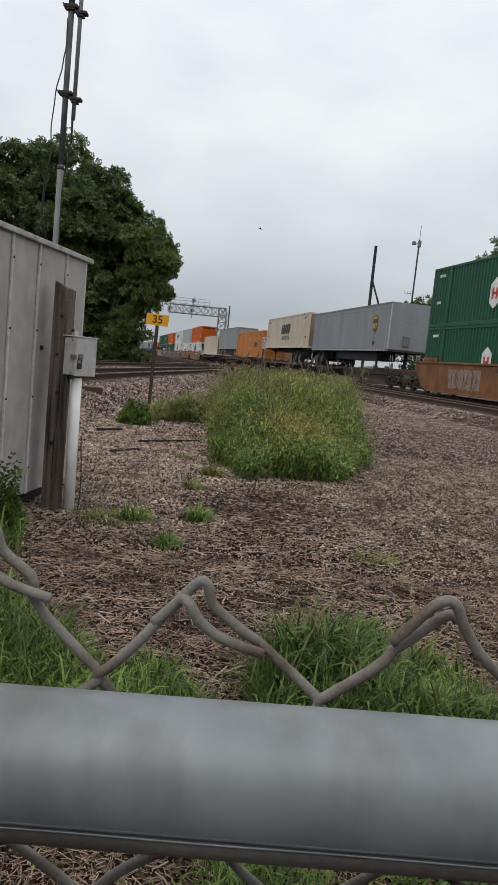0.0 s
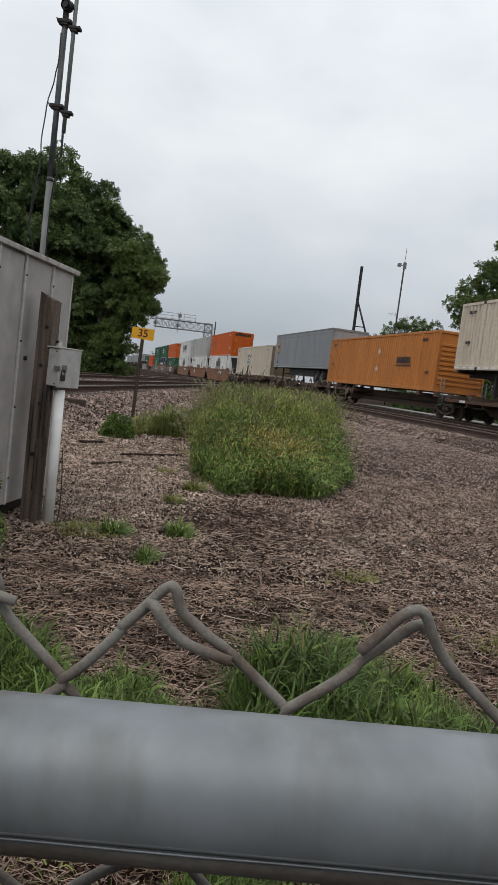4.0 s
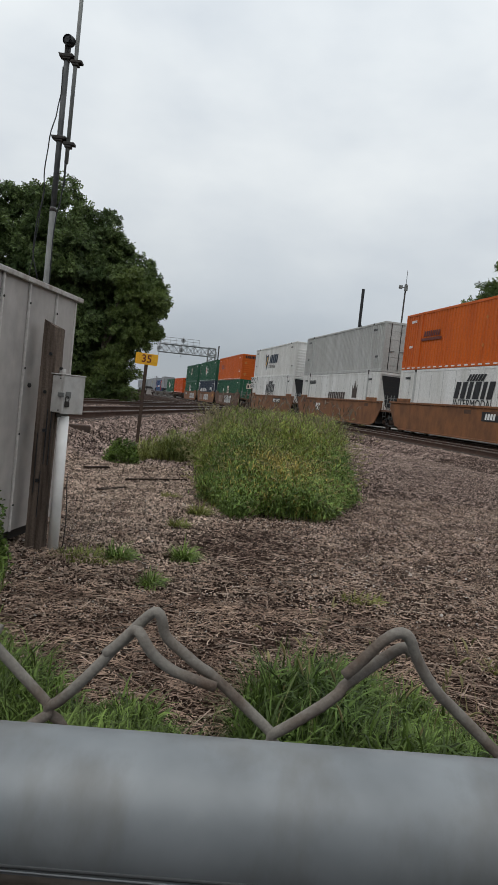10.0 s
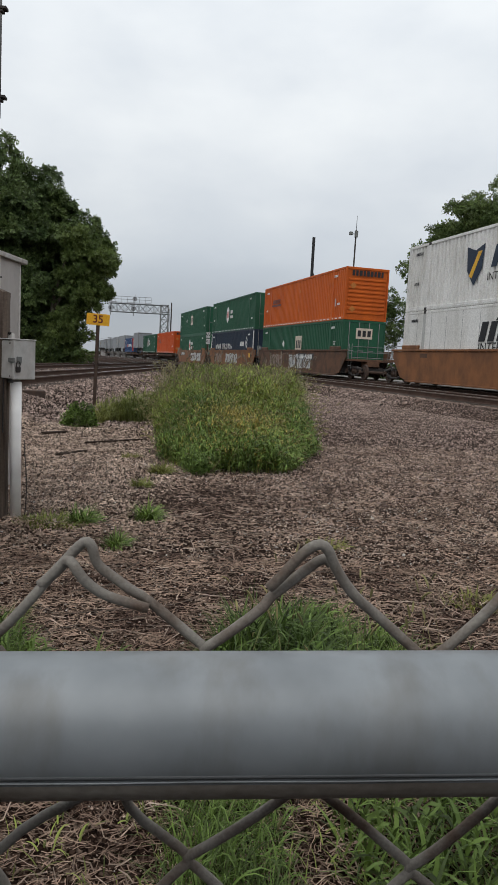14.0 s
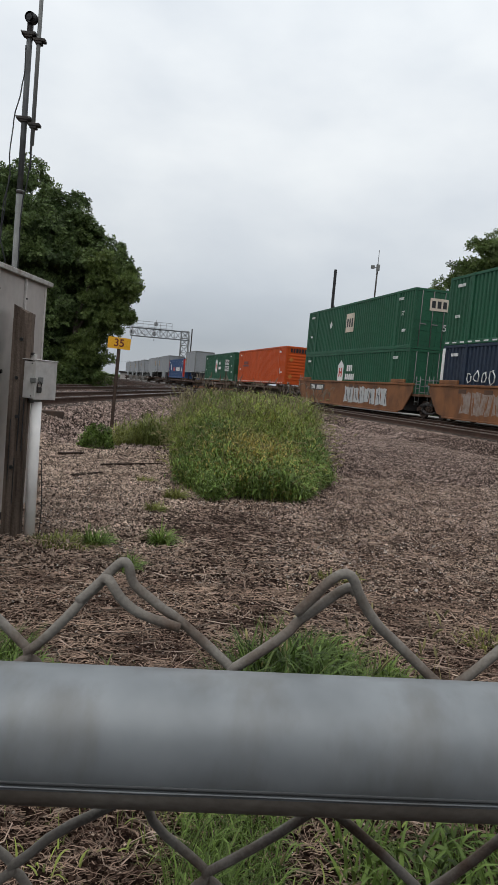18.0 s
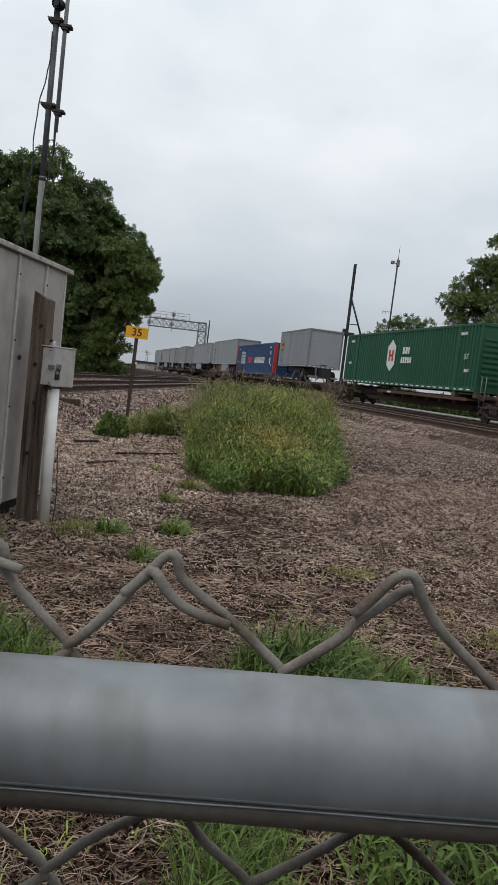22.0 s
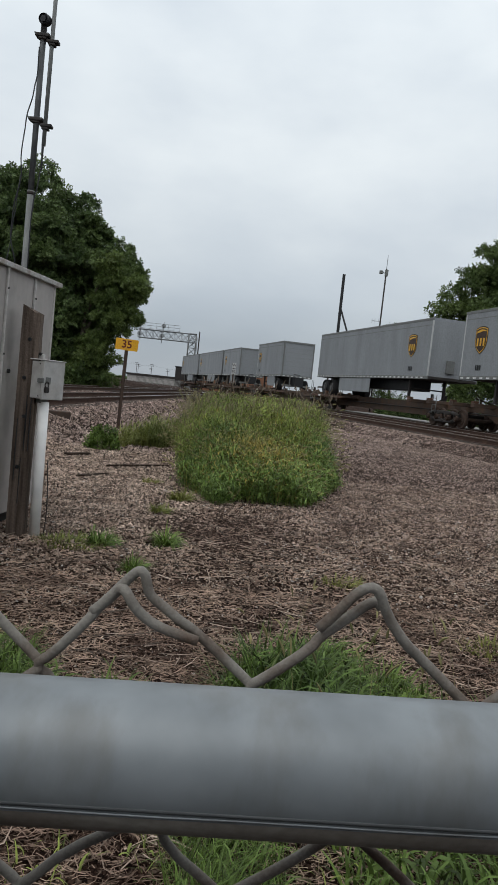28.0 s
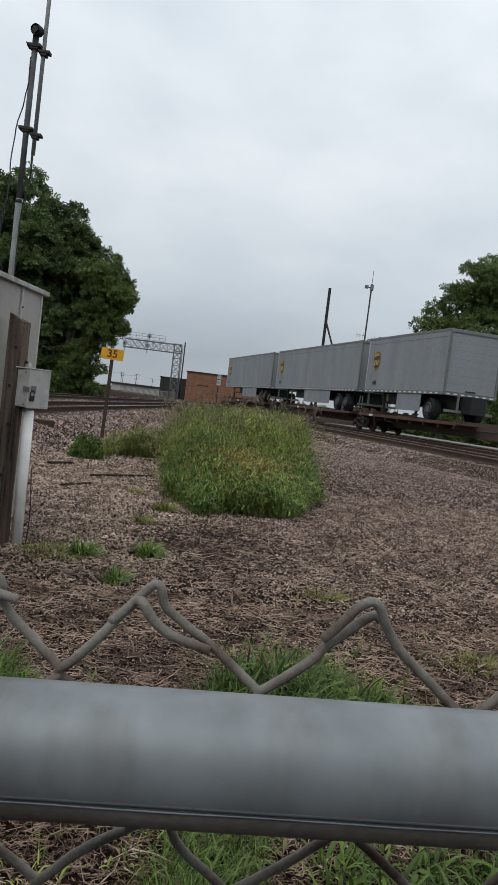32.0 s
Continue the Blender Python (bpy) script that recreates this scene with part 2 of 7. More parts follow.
M_LEAF3 = leaf_mat("mid_green_leaves", (0.135, 0.180, 0.055), (0.068, 0.108, 0.034), 0.3, 0.6)
M_BARK = mat("bark", (0.09, 0.07, 0.055), 0.9, scale=4, fine=30, bump=0.6, dist=0.02)
M_GALV = mat("galvanised_rail", (0.226, 0.241, 0.252), 0.48, 0.22, second=(0.160, 0.156, 0.147), amount=0.8, scale=22, fine=48, bump=0.0, lo=0.48, hi=0.70, rvar=0.3, stretch=(1.6, 1.0, 0.6), spec=0.5, dist=0.0003)
M_WIRE = mat("galvanised_wire", (0.232, 0.210, 0.182), 0.7, 0.05, second=(0.10, 0.064, 0.045), amount=0.95, scale=34, fine=900, bump=0.35, lo=0.45, hi=0.64, spec=0.35, dist=0.0008)
# rusty brown, painted lighter than the rail for light bounced off the ground
M_UNDERSIDE = mat("ground_lit_rusty_galvanising", (0.325, 0.295, 0.255), 0.7, 0.0, second=(0.21, 0.172, 0.14), amount=0.9, scale=30, fine=300, bump=0.2, stretch=(0.3, 1, 1), spec=0.3, dist=0.0004)
# worn paint, lighter than the wall to carry the ribs' highlights
M_RIB = mat("highlit_worn_rib_paint", (0.60, 0.57, 0.545), 0.55, second=(0.40, 0.36, 0.33), amount=0.7, scale=6, fine=30, bump=0.1, stretch=(1, 1, 0.2))
M_SHED = mat("shed_paint", (0.465, 0.43, 0.405), 0.62, 0.0, second=(0.345, 0.312, 0.288), amount=0.7, scale=2.2, fine=5, bump=0.08, stretch=(1, 1, 0.25))
M_SHEDTRIM = mat("weathered_galvanised_trim", (0.52, 0.51, 0.49), 0.5, 0.3, second=(0.25, 0.19, 0.14), amount=0.7, scale=9, fine=60, bump=0.15)
M_OLDWOOD = mat("weathered_wood", (0.160, 0.122, 0.098), 0.9, second=(0.042, 0.030, 0.024), amount=0.95, scale=16, fine=70, bump=0.8, stretch=(1, 1, 0.06), dist=0.006, spec=0.15)
M_BOX = mat("grey_box_paint", (0.54, 0.525, 0.505), 0.55, 0.0, second=(0.42, 0.39, 0.36), amount=0.7, scale=9, fine=12, bump=0.1)
M_PVC = mat("white_pvc", (0.88, 0.855, 0.83), 0.42, second=(0.72, 0.68, 0.65), amount=0.35, scale=5, fine=4, bump=0.0, stretch=(1, 1, 0.3))
M_STEEL = mat("painted_steel_mast", (0.19, 0.195, 0.185), 0.6, 0.1, second=(0.14, 0.14, 0.14), amount=0.7, scale=6, fine=90, bump=0.05)
M_ZINC = mat("pale_galvanised_lattice", (0.34, 0.35, 0.36), 0.6, 0.1, second=(0.26, 0.27, 0.27), amount=0.7, scale=2, fine=40, bump=0.02)
M_ROT = mat("rotten_timber", (0.045, 0.031, 0.024), 0.95, second=(0.02, 0.015, 0.012), amount=0.8, scale=9, fine=60, bump=0.4, spec=0.05)
M_STEELDK = mat("dark_steel_pole", (0.10, 0.104, 0.106), 0.6, 0.1, second=(0.05, 0.05, 0.052), amount=0.7, scale=6, fine=60, bump=0.05)
M_DARK = mat("dark_iron", (0.034, 0.031, 0.030), 0.75, 0.1, second=(0.055, 0.042, 0.034), amount=0.6, scale=7, fine=60, bump=0.15)
M_RUST = mat("rusty_iron", (0.070, 0.042, 0.029), 0.85, 0.05, second=(0.046, 0.034, 0.029), amount=0.8, scale=8, fine=70, bump=0.3)
M_RAILTOP = mat("rail_steel", (0.085, 0.052, 0.040), 0.85, 0.0, second=(0.05, 0.034, 0.028), amount=0.7, scale=3, fine=40, bump=0.05, spec=0.1)
# worn steel, with the sky's light on the head sides painted in
M_HEADSIDE = mat("sky_lit_worn_rail_side", (0.13, 0.085, 0.066), 0.7, 0.0, second=(0.2, 0.16, 0.14), amount=0.5, scale=3, fine=40, bump=0.02)
M_CONCRETE = mat("pale_concrete", (0.24, 0.23, 0.215), 0.9, second=(0.16, 0.15, 0.14), amount=0.7, scale=0.8, fine=20, bump=0.1)
M_RAILHEAD = mat("polished_rail_head", (0.55, 0.55, 0.55), 0.28, 0.9, second=(0.4, 0.38, 0.36), amount=0.5, scale=3, fine=40, bump=0.02)
M_TIE = mat("creosoted_timber", (0.075, 0.06, 0.052), 0.9, second=(0.12, 0.10, 0.09), amount=0.8, scale=5, fine=40, bump=0.5, island=0.3, spec=0.08)
M_YELLOW = mat("yellow_sign_face", (0.72, 0.37, 0.012), 0.45, second=(0.62, 0.31, 0.01), amount=0.5, scale=4, fine=50, bump=0.02)
M_BLACK = mat("black_paint", (0.018, 0.018, 0.02), 0.5, fine=50, bump=0.02)
M_WHITE = mat("white_paint", (0.78, 0.78, 0.76), 0.5, second=(0.62, 0.61, 0.58), amount=0.6, scale=3, fine=40, bump=0.02)
M_SIGRED = mat("dark_red_letters", (0.13, 0.022, 0.012), 0.5, fine=50, bump=0.0)
M_RIM = mat("dusty_wheel_rim", (0.10, 0.10, 0.10), 0.7, second=(0.05, 0.045, 0.04), amount=0.8, scale=8, fine=60, bump=0.1)
M_TYRE = mat("tyre_rubber", (0.022, 0.022, 0.023), 0.85, fine=70, bump=0.2)
M_WELL = mat("brown_well_car", (0.24, 0.096, 0.035), 0.7, second=(0.125, 0.056, 0.028), amount=0.85, scale=1.6, fine=45, bump=0.12, stretch=(1, 1, 0.6))
M_WELLDK = mat("dark_well_car", (0.135, 0.064, 0.034), 0.75, second=(0.06, 0.036, 0.026), amount=0.85, scale=1.6, fine=45, bump=0.12)
M_SPINE = mat("spine_car_paint", (0.075, 0.052, 0.04), 0.75, second=(0.13, 0.07, 0.04), amount=0.7, scale=2.0, fine=40, bump=0.15)
M_DECK = mat("worn_deck_edge", (0.115, 0.055, 0.030), 0.7, second=(0.055, 0.036, 0.028), amount=0.8, scale=2.5, fine=40, bump=0.1)
PAINT = {}
for key, c, d in (("orange", (0.57, 0.112, 0.010), (0.47, 0.088, 0.010)), ("redorange", (0.55, 0.085, 0.012), (0.44, 0.068, 0.012)), ("tan", (0.54, 0.20, 0.045), (0.43, 0.155, 0.04)),
                  ("green", (0.020, 0.102, 0.054), (0.026, 0.088, 0.050)), ("navy", (0.022, 0.035, 0.062), (0.03, 0.04, 0.06)), ("blue", (0.034, 0.080, 0.195), (0.036, 0.070, 0.155)),
                  ("white", (0.75, 0.74, 0.715), (0.58, 0.565, 0.53)), ("cream", (0.66, 0.575, 0.47), (0.54, 0.455, 0.36)), ("stained", (0.36, 0.27, 0.18), (0.20, 0.13, 0.085)), ("grey", (0.47, 0.47, 0.45), (0.37, 0.365, 0.345)),
                  ("silver", (0.275, 0.286, 0.298), (0.228, 0.237, 0.246))):
    PAINT[key] = mat("paint_" + key, c, 0.55, second=d, amount=0.85, scale=1.3, fine=18, bump=0.04, stretch=(1, 1, 0.22), spec=0.25)
M_GOLD = mat("gold_decal", (0.72, 0.40, 0.03), 0.45, fine=40, bump=0)
M_BROWN = mat("brown_decal", (0.05, 0.026, 0.016), 0.45, fine=40, bump=0)
M_RED = mat("red_paint", (0.55, 0.045, 0.02), 0.5, fine=40, bump=0)
M_BRICK = mat("orange_brick", (0.26, 0.125, 0.072), 0.9, second=(0.18, 0.088, 0.056), amount=0.7, scale=0.7, fine=9, bump=0.3)
M_FADED = mat("faded_spray_paint", (0.30, 0.24, 0.21), 0.7, second=(0.20, 0.12, 0.075), amount=0.9, scale=5, fine=40, bump=0)
M_REFLECT = mat("reflective_tape", (0.5, 0.5, 0.49), 0.4, fine=40, bump=0)


# ---- mesh helpers ----
def mesh_of(bm, name, material):
    me = bpy.data.meshes.new(name)
    bm.to_mesh(me)
    bm.free()
    me.materials.append(material)
    return me


# rows of small strokes that stand for lettering, too small to pick apart
JOINED = {"wordmark", "wordmark_shadow", "end_wordmark", "stencil", "reporting_mark", "emblem_bars", "emblem_bar", "panel_bars", "end_panel_bars", "panel_seams", "deck_beams"}


def part(name, bm, material, parent=None, label=""):
    ob = new(name, mesh_of(bm, name, material))
    ob.parent = parent
    return tagged(ob, label=label, kind="stuff" if name in JOINED else "")


def thing(name, label, category, group="", kind=""):
    return tagged(new(name), label, category, group, kind)


def raw(name, verts, faces, material, smooth=False):
    me = bpy.data.meshes.new(name)
    me.from_pydata(verts, [], faces)
    me.materials.append(material)
    if smooth:
        me.polygons.foreach_set("use_smooth", [True] * len(me.polygons))
    return me


def box(bm, x0, x1, y0, y1, z0, z1, bevel=0.0, m=None):
    vs = [bm.verts.new(Vector((x, y, z)) if m is None else m @ Vector((x, y, z))) for x in (x0, x1) for y in (y0, y1) for z in (z0, z1)]
    fs = [bm.faces.new([vs[i] for i in f]) for f in ((0, 1, 3, 2), (4, 6, 7, 5), (0, 4, 5, 1), (2, 3, 7, 6), (0, 2, 6, 4), (1, 5, 7, 3))]
    if bevel:
        es = list({e for f in fs for e in f.edges})
        bmesh.ops.bevel(bm, geom=es, offset=bevel, segments=1, affect="EDGES", clamp_overlap=True)
    return bm


def boxes(*bs, bevel=0.0):
    bm = bmesh.new()
    for b in bs:
        box(bm, *b, bevel=bevel)
    return bm


def tube(bm, pts, r, seg=8, caps=True, r2=None):
    """A round bar through the points."""
    pts = [Vector(p) for p in pts]
    rings, prev = [], None
    for i, p in enumerate(pts):
        d = ((pts[min(i + 1, len(pts) - 1)] - pts[max(i - 1, 0)])).normalized()
        u = prev - d * prev.dot(d) if prev is not None else d.orthogonal()
        u.normalize()
        prev = u
        v = d.cross(u)
        k = r if r2 is None else r + (r2 - r) * i / (len(pts) - 1)
        rings.append([bm.verts.new(p + (u * math.cos(a) + v * math.sin(a)) * k) for a in (2 * math.pi * j / seg for j in range(seg))])
    for a, b in zip(rings, rings[1:]):
        for j in range(seg):
            f = bm.faces.new((a[j], a[(j + 1) % seg], b[(j + 1) % seg], b[j]))
            f.smooth = True
    if caps:
        bm.faces.new(rings[0][::-1])
        bm.faces.new(rings[-1])
    return bm


def tubes(*ts, seg=8):
    bm = bmesh.new()
    for a, b, r in ts:
        tube(bm, (a, b), r, seg)
    return bm


def disc(bm, c, axis, r, w, seg=20, hub=0.0):
    """A wheel-like disc with a bevelled rim, w wide about c."""
    axis = Vector(axis).normalized()
    u = axis.orthogonal().normalized()
    v = axis.cross(u)
    rows = ((-w / 2, r * 0.0), (-w / 2, r * 0.55), (-w / 2 * 0.6, r * 0.62), (-w / 2 * 0.6, r * 0.86), (-w / 2, r * 0.93), (-w / 2 * 0.7, r), (w / 2 * 0.7, r), (w / 2, r * 0.93), (w / 2 * 0.6, r * 0.86), (w / 2 * 0.6, r * 0.62), (w / 2, r * 0.55), (w / 2, 0.0))
    prev = None
    for h, k in rows:
        if k == 0:
            ring = [bm.verts.new(Vector(c) + axis * h)]
        else:
            ring = [bm.verts.new(Vector(c) + axis * h + (u * math.cos(a) + v * math.sin(a)) * k) for a in (2 * math.pi * j / seg for j in range(seg))]
        if prev:
            for j in range(seg):
                q = [prev[j % len(prev)], prev[(j + 1) % len(prev)], ring[(j + 1) % len(ring)], ring[j % len(ring)]]
                q2 = []
                for x in q:
                    if x not in q2:
                        q2.append(x)
                if len(q2) > 2:
                    bm.faces.new(q2)
        prev = ring
    return bm


def word(text, size, material, parent, m, name="lettering", wide=1.0, label="", bold=0.0):
    """Raised letters 3 mm thick in the built-in font, centred, in the plane of m (x right, y up)."""
    cu = bpy.data.curves.new(name, "FONT")
    cu.body, cu.size, cu.align_x, cu.align_y, cu.extrude, cu.offset = text, size, "CENTER", "CENTER", 0.0015, bold * size
    tmp = bpy.data.objects.new("tmp", cu)
    me = bpy.data.meshes.new_from_object(tmp)
    bpy.data.objects.remove(tmp)
    bpy.data.curves.remove(cu)
    me.materials.clear()
    me.materials.append(material)
    me.transform(m @ Matrix.Diagonal((wide, 1, 1, 1)))
    ob = new(name, me)
    ob.parent = parent
    return tagged(ob, label=label)


def flat(points, m, thick=0.004):
    """A thin plate with the given outline (x right, y up) in the plane of m."""
    bm = bmesh.new()
    lo = [bm.verts.new(m @ Vector((x, y, 0))) for x, y in points]
    hi = [bm.verts.new(m @ Vector((x, y, thick))) for x, y in points]
    bm.faces.new(hi)
    bm.faces.new(lo[::-1])
    k = len(points)
    for i in range(k):
        bm.faces.new((lo[i], lo[(i + 1) % k], hi[(i + 1) % k], hi[i]))
    return bm


def bars(widths, height, m, slant=0.0, gap=0.22, thick=0.004):
    """A row of upright bars that stands for lettering."""
    total = sum(widths) + gap * height * (len(widths) - 1)
    bm, x = bmesh.new(), -total / 2
    for w in widths:
        pts = [(x, -height / 2), (x + w, -height / 2), (x + w + slant, height / 2), (x + slant, height / 2)]
        lo = [bm.verts.new(m @ Vector((a, b, 0))) for a, b in pts]
        hi = [bm.verts.new(m @ Vector((a, b, thick))) for a, b in pts]
        bm.faces.new(hi)
        for i in range(4):
            bm.faces.new((lo[i], lo[(i + 1) % 4], hi[(i + 1) % 4], hi[i]))
        x += w + gap * height
    return bm


def letters(count, height, seed, m, slant=0.0):
    rnd = random.Random(seed)
    return bars([height * rnd.uniform(0.42, 0.72) for _ in range(count)], height, m, slant * height)


# ---- the lie of the land: two railway lines that meet at a shallow angle ----
B_TRAIN, K_TRAIN = 0.235, math.hypot(1, 0.235)
X_TRAIN, X_NEAR = 17.53, 13.30
B_LEFT = -0.037
X_LEFT, X_LEFT2 = -6.45, -10.75
RAIL_TOP = 0.60
LINES = ((X_NEAR, B_TRAIN), (X_TRAIN, B_TRAIN), (X_LEFT, B_LEFT), (X_LEFT2, B_LEFT))


def ground_z(x, y):
    """Height of the ground, as numpy arrays."""
    base = 0.12 * np.clip((y - 9) / 8, 0, 1) ** 1.2 + 0.05 * np.clip((y - 30) / 60, 0, 1)
    z = base
    for c, b in LINES:
        d = np.abs(x - c + b * y) / math.hypot(1, b)
        z = np.maximum(z, np.minimum(0.40, 0.40 - 0.33 * (d - 1.75)))
    d = (x - X_NEAR + B_TRAIN * y) / K_TRAIN
    z = np.where((d > 0) & (d < 4.2), np.maximum(z, 0.36), z)
    d = (x - X_LEFT2 + B_LEFT * y) / math.hypot(1, B_LEFT)
    z = np.where((d > 0) & (d < 4.3), np.maximum(z, 0.34), z)
    return z


def gz(x, y):
    return float(ground_z(np.array(float(x)), np.array(float(y))))


def build_ground():
    def axis(lo, hi, step, far_lo, far_hi):
        mid = np.arange(lo, hi + 1e-6, step)
        up, down, s = [hi], [lo], step
        while up[-1] < far_hi or down[-1] > far_lo:
            s *= 1.22
            if up[-1] < far_hi:
                up.append(up[-1] + s)
            if down[-1] > far_lo:
                down.append(down[-1] - s)
        return np.array(sorted(set(down + list(mid) + up)))
    xs, ys = axis(-6.0, 9.0, 0.10, -2600, 2600), axis(0.6, 26.0, 0.10, -600, 3000)
    gx, gy = np.meshgrid(xs, ys)
    z = ground_z(gx, gy)
    rng = np.random.default_rng(3)
    near = (np.abs(gx) < 12) & (gy < 40)
    z = z + np.where(near, rng.normal(0, 0.002, z.shape), 0)
    v = np.stack([gx, gy, z], -1).reshape(-1, 3)
    nx, ny = len(xs), len(ys)
    i = np.arange(ny - 1)[:, None] * nx + np.arange(nx - 1)[None]
    f = np.stack([i, i + 1, i + 1 + nx, i + nx], -1).reshape(-1, 4)
    ob = new("ground", raw("ground", v.tolist(), f.tolist(), M_GROUND, True))
    tagged(ob, "brown gravel ground strewn with dry stems and stones", "ground", kind="structure")


build_ground()


def build_track(c, b, y0, y1, name, label, head):
    """One track: two rails with foot, web and head, and its sleepers, half sunk in the ballast."""
    root = tagged(new(name), label, "railway track", kind="structure")
    k = math.hypot(1, b)
    root.matrix_basis = Matrix(((1 / k, -b / k, 0, c), (b / k, 1 / k, 0, 0), (0, 0, 1, 0), (0, 0, 0, 1)))
    prof = ((-0.07, 0), (0.07, 0), (0.07, 0.012), (0.012, 0.03), (0.012, 0.125), (0.036, 0.137), (0.036, 0.168), (0.03, 0.172), (-0.03, 0.172), (-0.036, 0.168), (-0.036, 0.137), (-0.012, 0.125), (-0.012, 0.03), (-0.07, 0.012))
    for side in (-1, 1):
        bm = bmesh.new()
        n = len(prof)
        ends = [[bm.verts.new((side * 0.7535 + x, y, RAIL_TOP - 0.172 + z)) for x, z in prof] for y in np.linspace(y0, y1, 40)]
        for a, d in zip(ends, ends[1:]):
            for j in range(n):
                f = bm.faces.new((a[j], a[(j + 1) % n], d[(j + 1) % n], d[j]))
                f.material_index = (1 if j == 7 else 2 if j in (5, 6, 8, 9) else 0) if head else 0
        ob = part("rail", bm, M_RAILTOP, root)
        ob.data.materials.append(M_RAILHEAD)
        ob.data.materials.append(M_HEADSIDE)
    rnd = random.Random(int(c * 10))
    verts, faces = [], []
    y = y0
    while y < y1:
        w, h = 0.115, 0.43 + rnd.uniform(-0.008, 0.008)
        a = rnd.uniform(-0.03, 0.03)
        o = len(verts)
        for x in (-1.3, 1.3):
            for dy in (-w, w):
                for z in (0.28, h):
                    verts.append((x, y + dy + a * x, z))
        faces += [tuple(o + q for q in f) for f in ((0, 1, 3, 2), (4, 6, 7, 5), (0, 4, 5, 1), (2, 3, 7, 6), (1, 5, 7, 3))]
        y += 0.52
    ob = new("sleepers", raw("sleepers", verts, faces, M_TIE))
    ob.parent = root
    tagged(ob, "dark creosoted timber sleepers", kind="stuff")


build_track(X_NEAR, B_TRAIN, -30, 330, "near_main_track", "empty rusty-sided railway track on grey ballast", True)
build_track(X_TRAIN, B_TRAIN, -380, 420, "far_main_track", "railway track under the passing freight train", True)
build_track(X_LEFT, B_LEFT, -40, 84, "crossing_track", "rusty railway track crossing toward the main line", True)
build_track(X_LEFT2, B_LEFT, -40, 100, "crossing_track", "rusty railway track beside the trees", True)


def build_pale_road():
    """A strip of pale concrete beyond the far track, seen under the train."""
    bm = bmesh.new()
    ys = np.linspace(37, 62, 13)
    rows = [[bm.verts.new((X_TRAIN - B_TRAIN * y + o, y, z)) for o, z in ((5.6, 0.30), (5.6, 0.46), (8.2, 0.46), (8.2, 0.30))] for y in ys]
    for a, b in zip(rows, rows[1:]):
        for j in range(3):
            bm.faces.new((a[j], b[j], b[j + 1], a[j + 1]))
    bm.faces.new(rows[0])
    bm.faces.new(rows[-1][::-1])
    ob = part("pavement", bm, M_CONCRETE)
    tagged(ob, "pale concrete strip beyond the far track", "pavement", kind="structure")


build_pale_road()


# ---- the chain-link fence in front of the eye ----
def smoothed(pts):
    """The points with rounded corners between them."""
    out = [pts[0]]
    for a, b in zip(pts, pts[1:]):
        out += [tuple(u * 0.75 + v * 0.25 for u, v in zip(a, b)), tuple(u * 0.25 + v * 0.75 for u, v in zip(a, b))]
    return out + [pts[-1]]


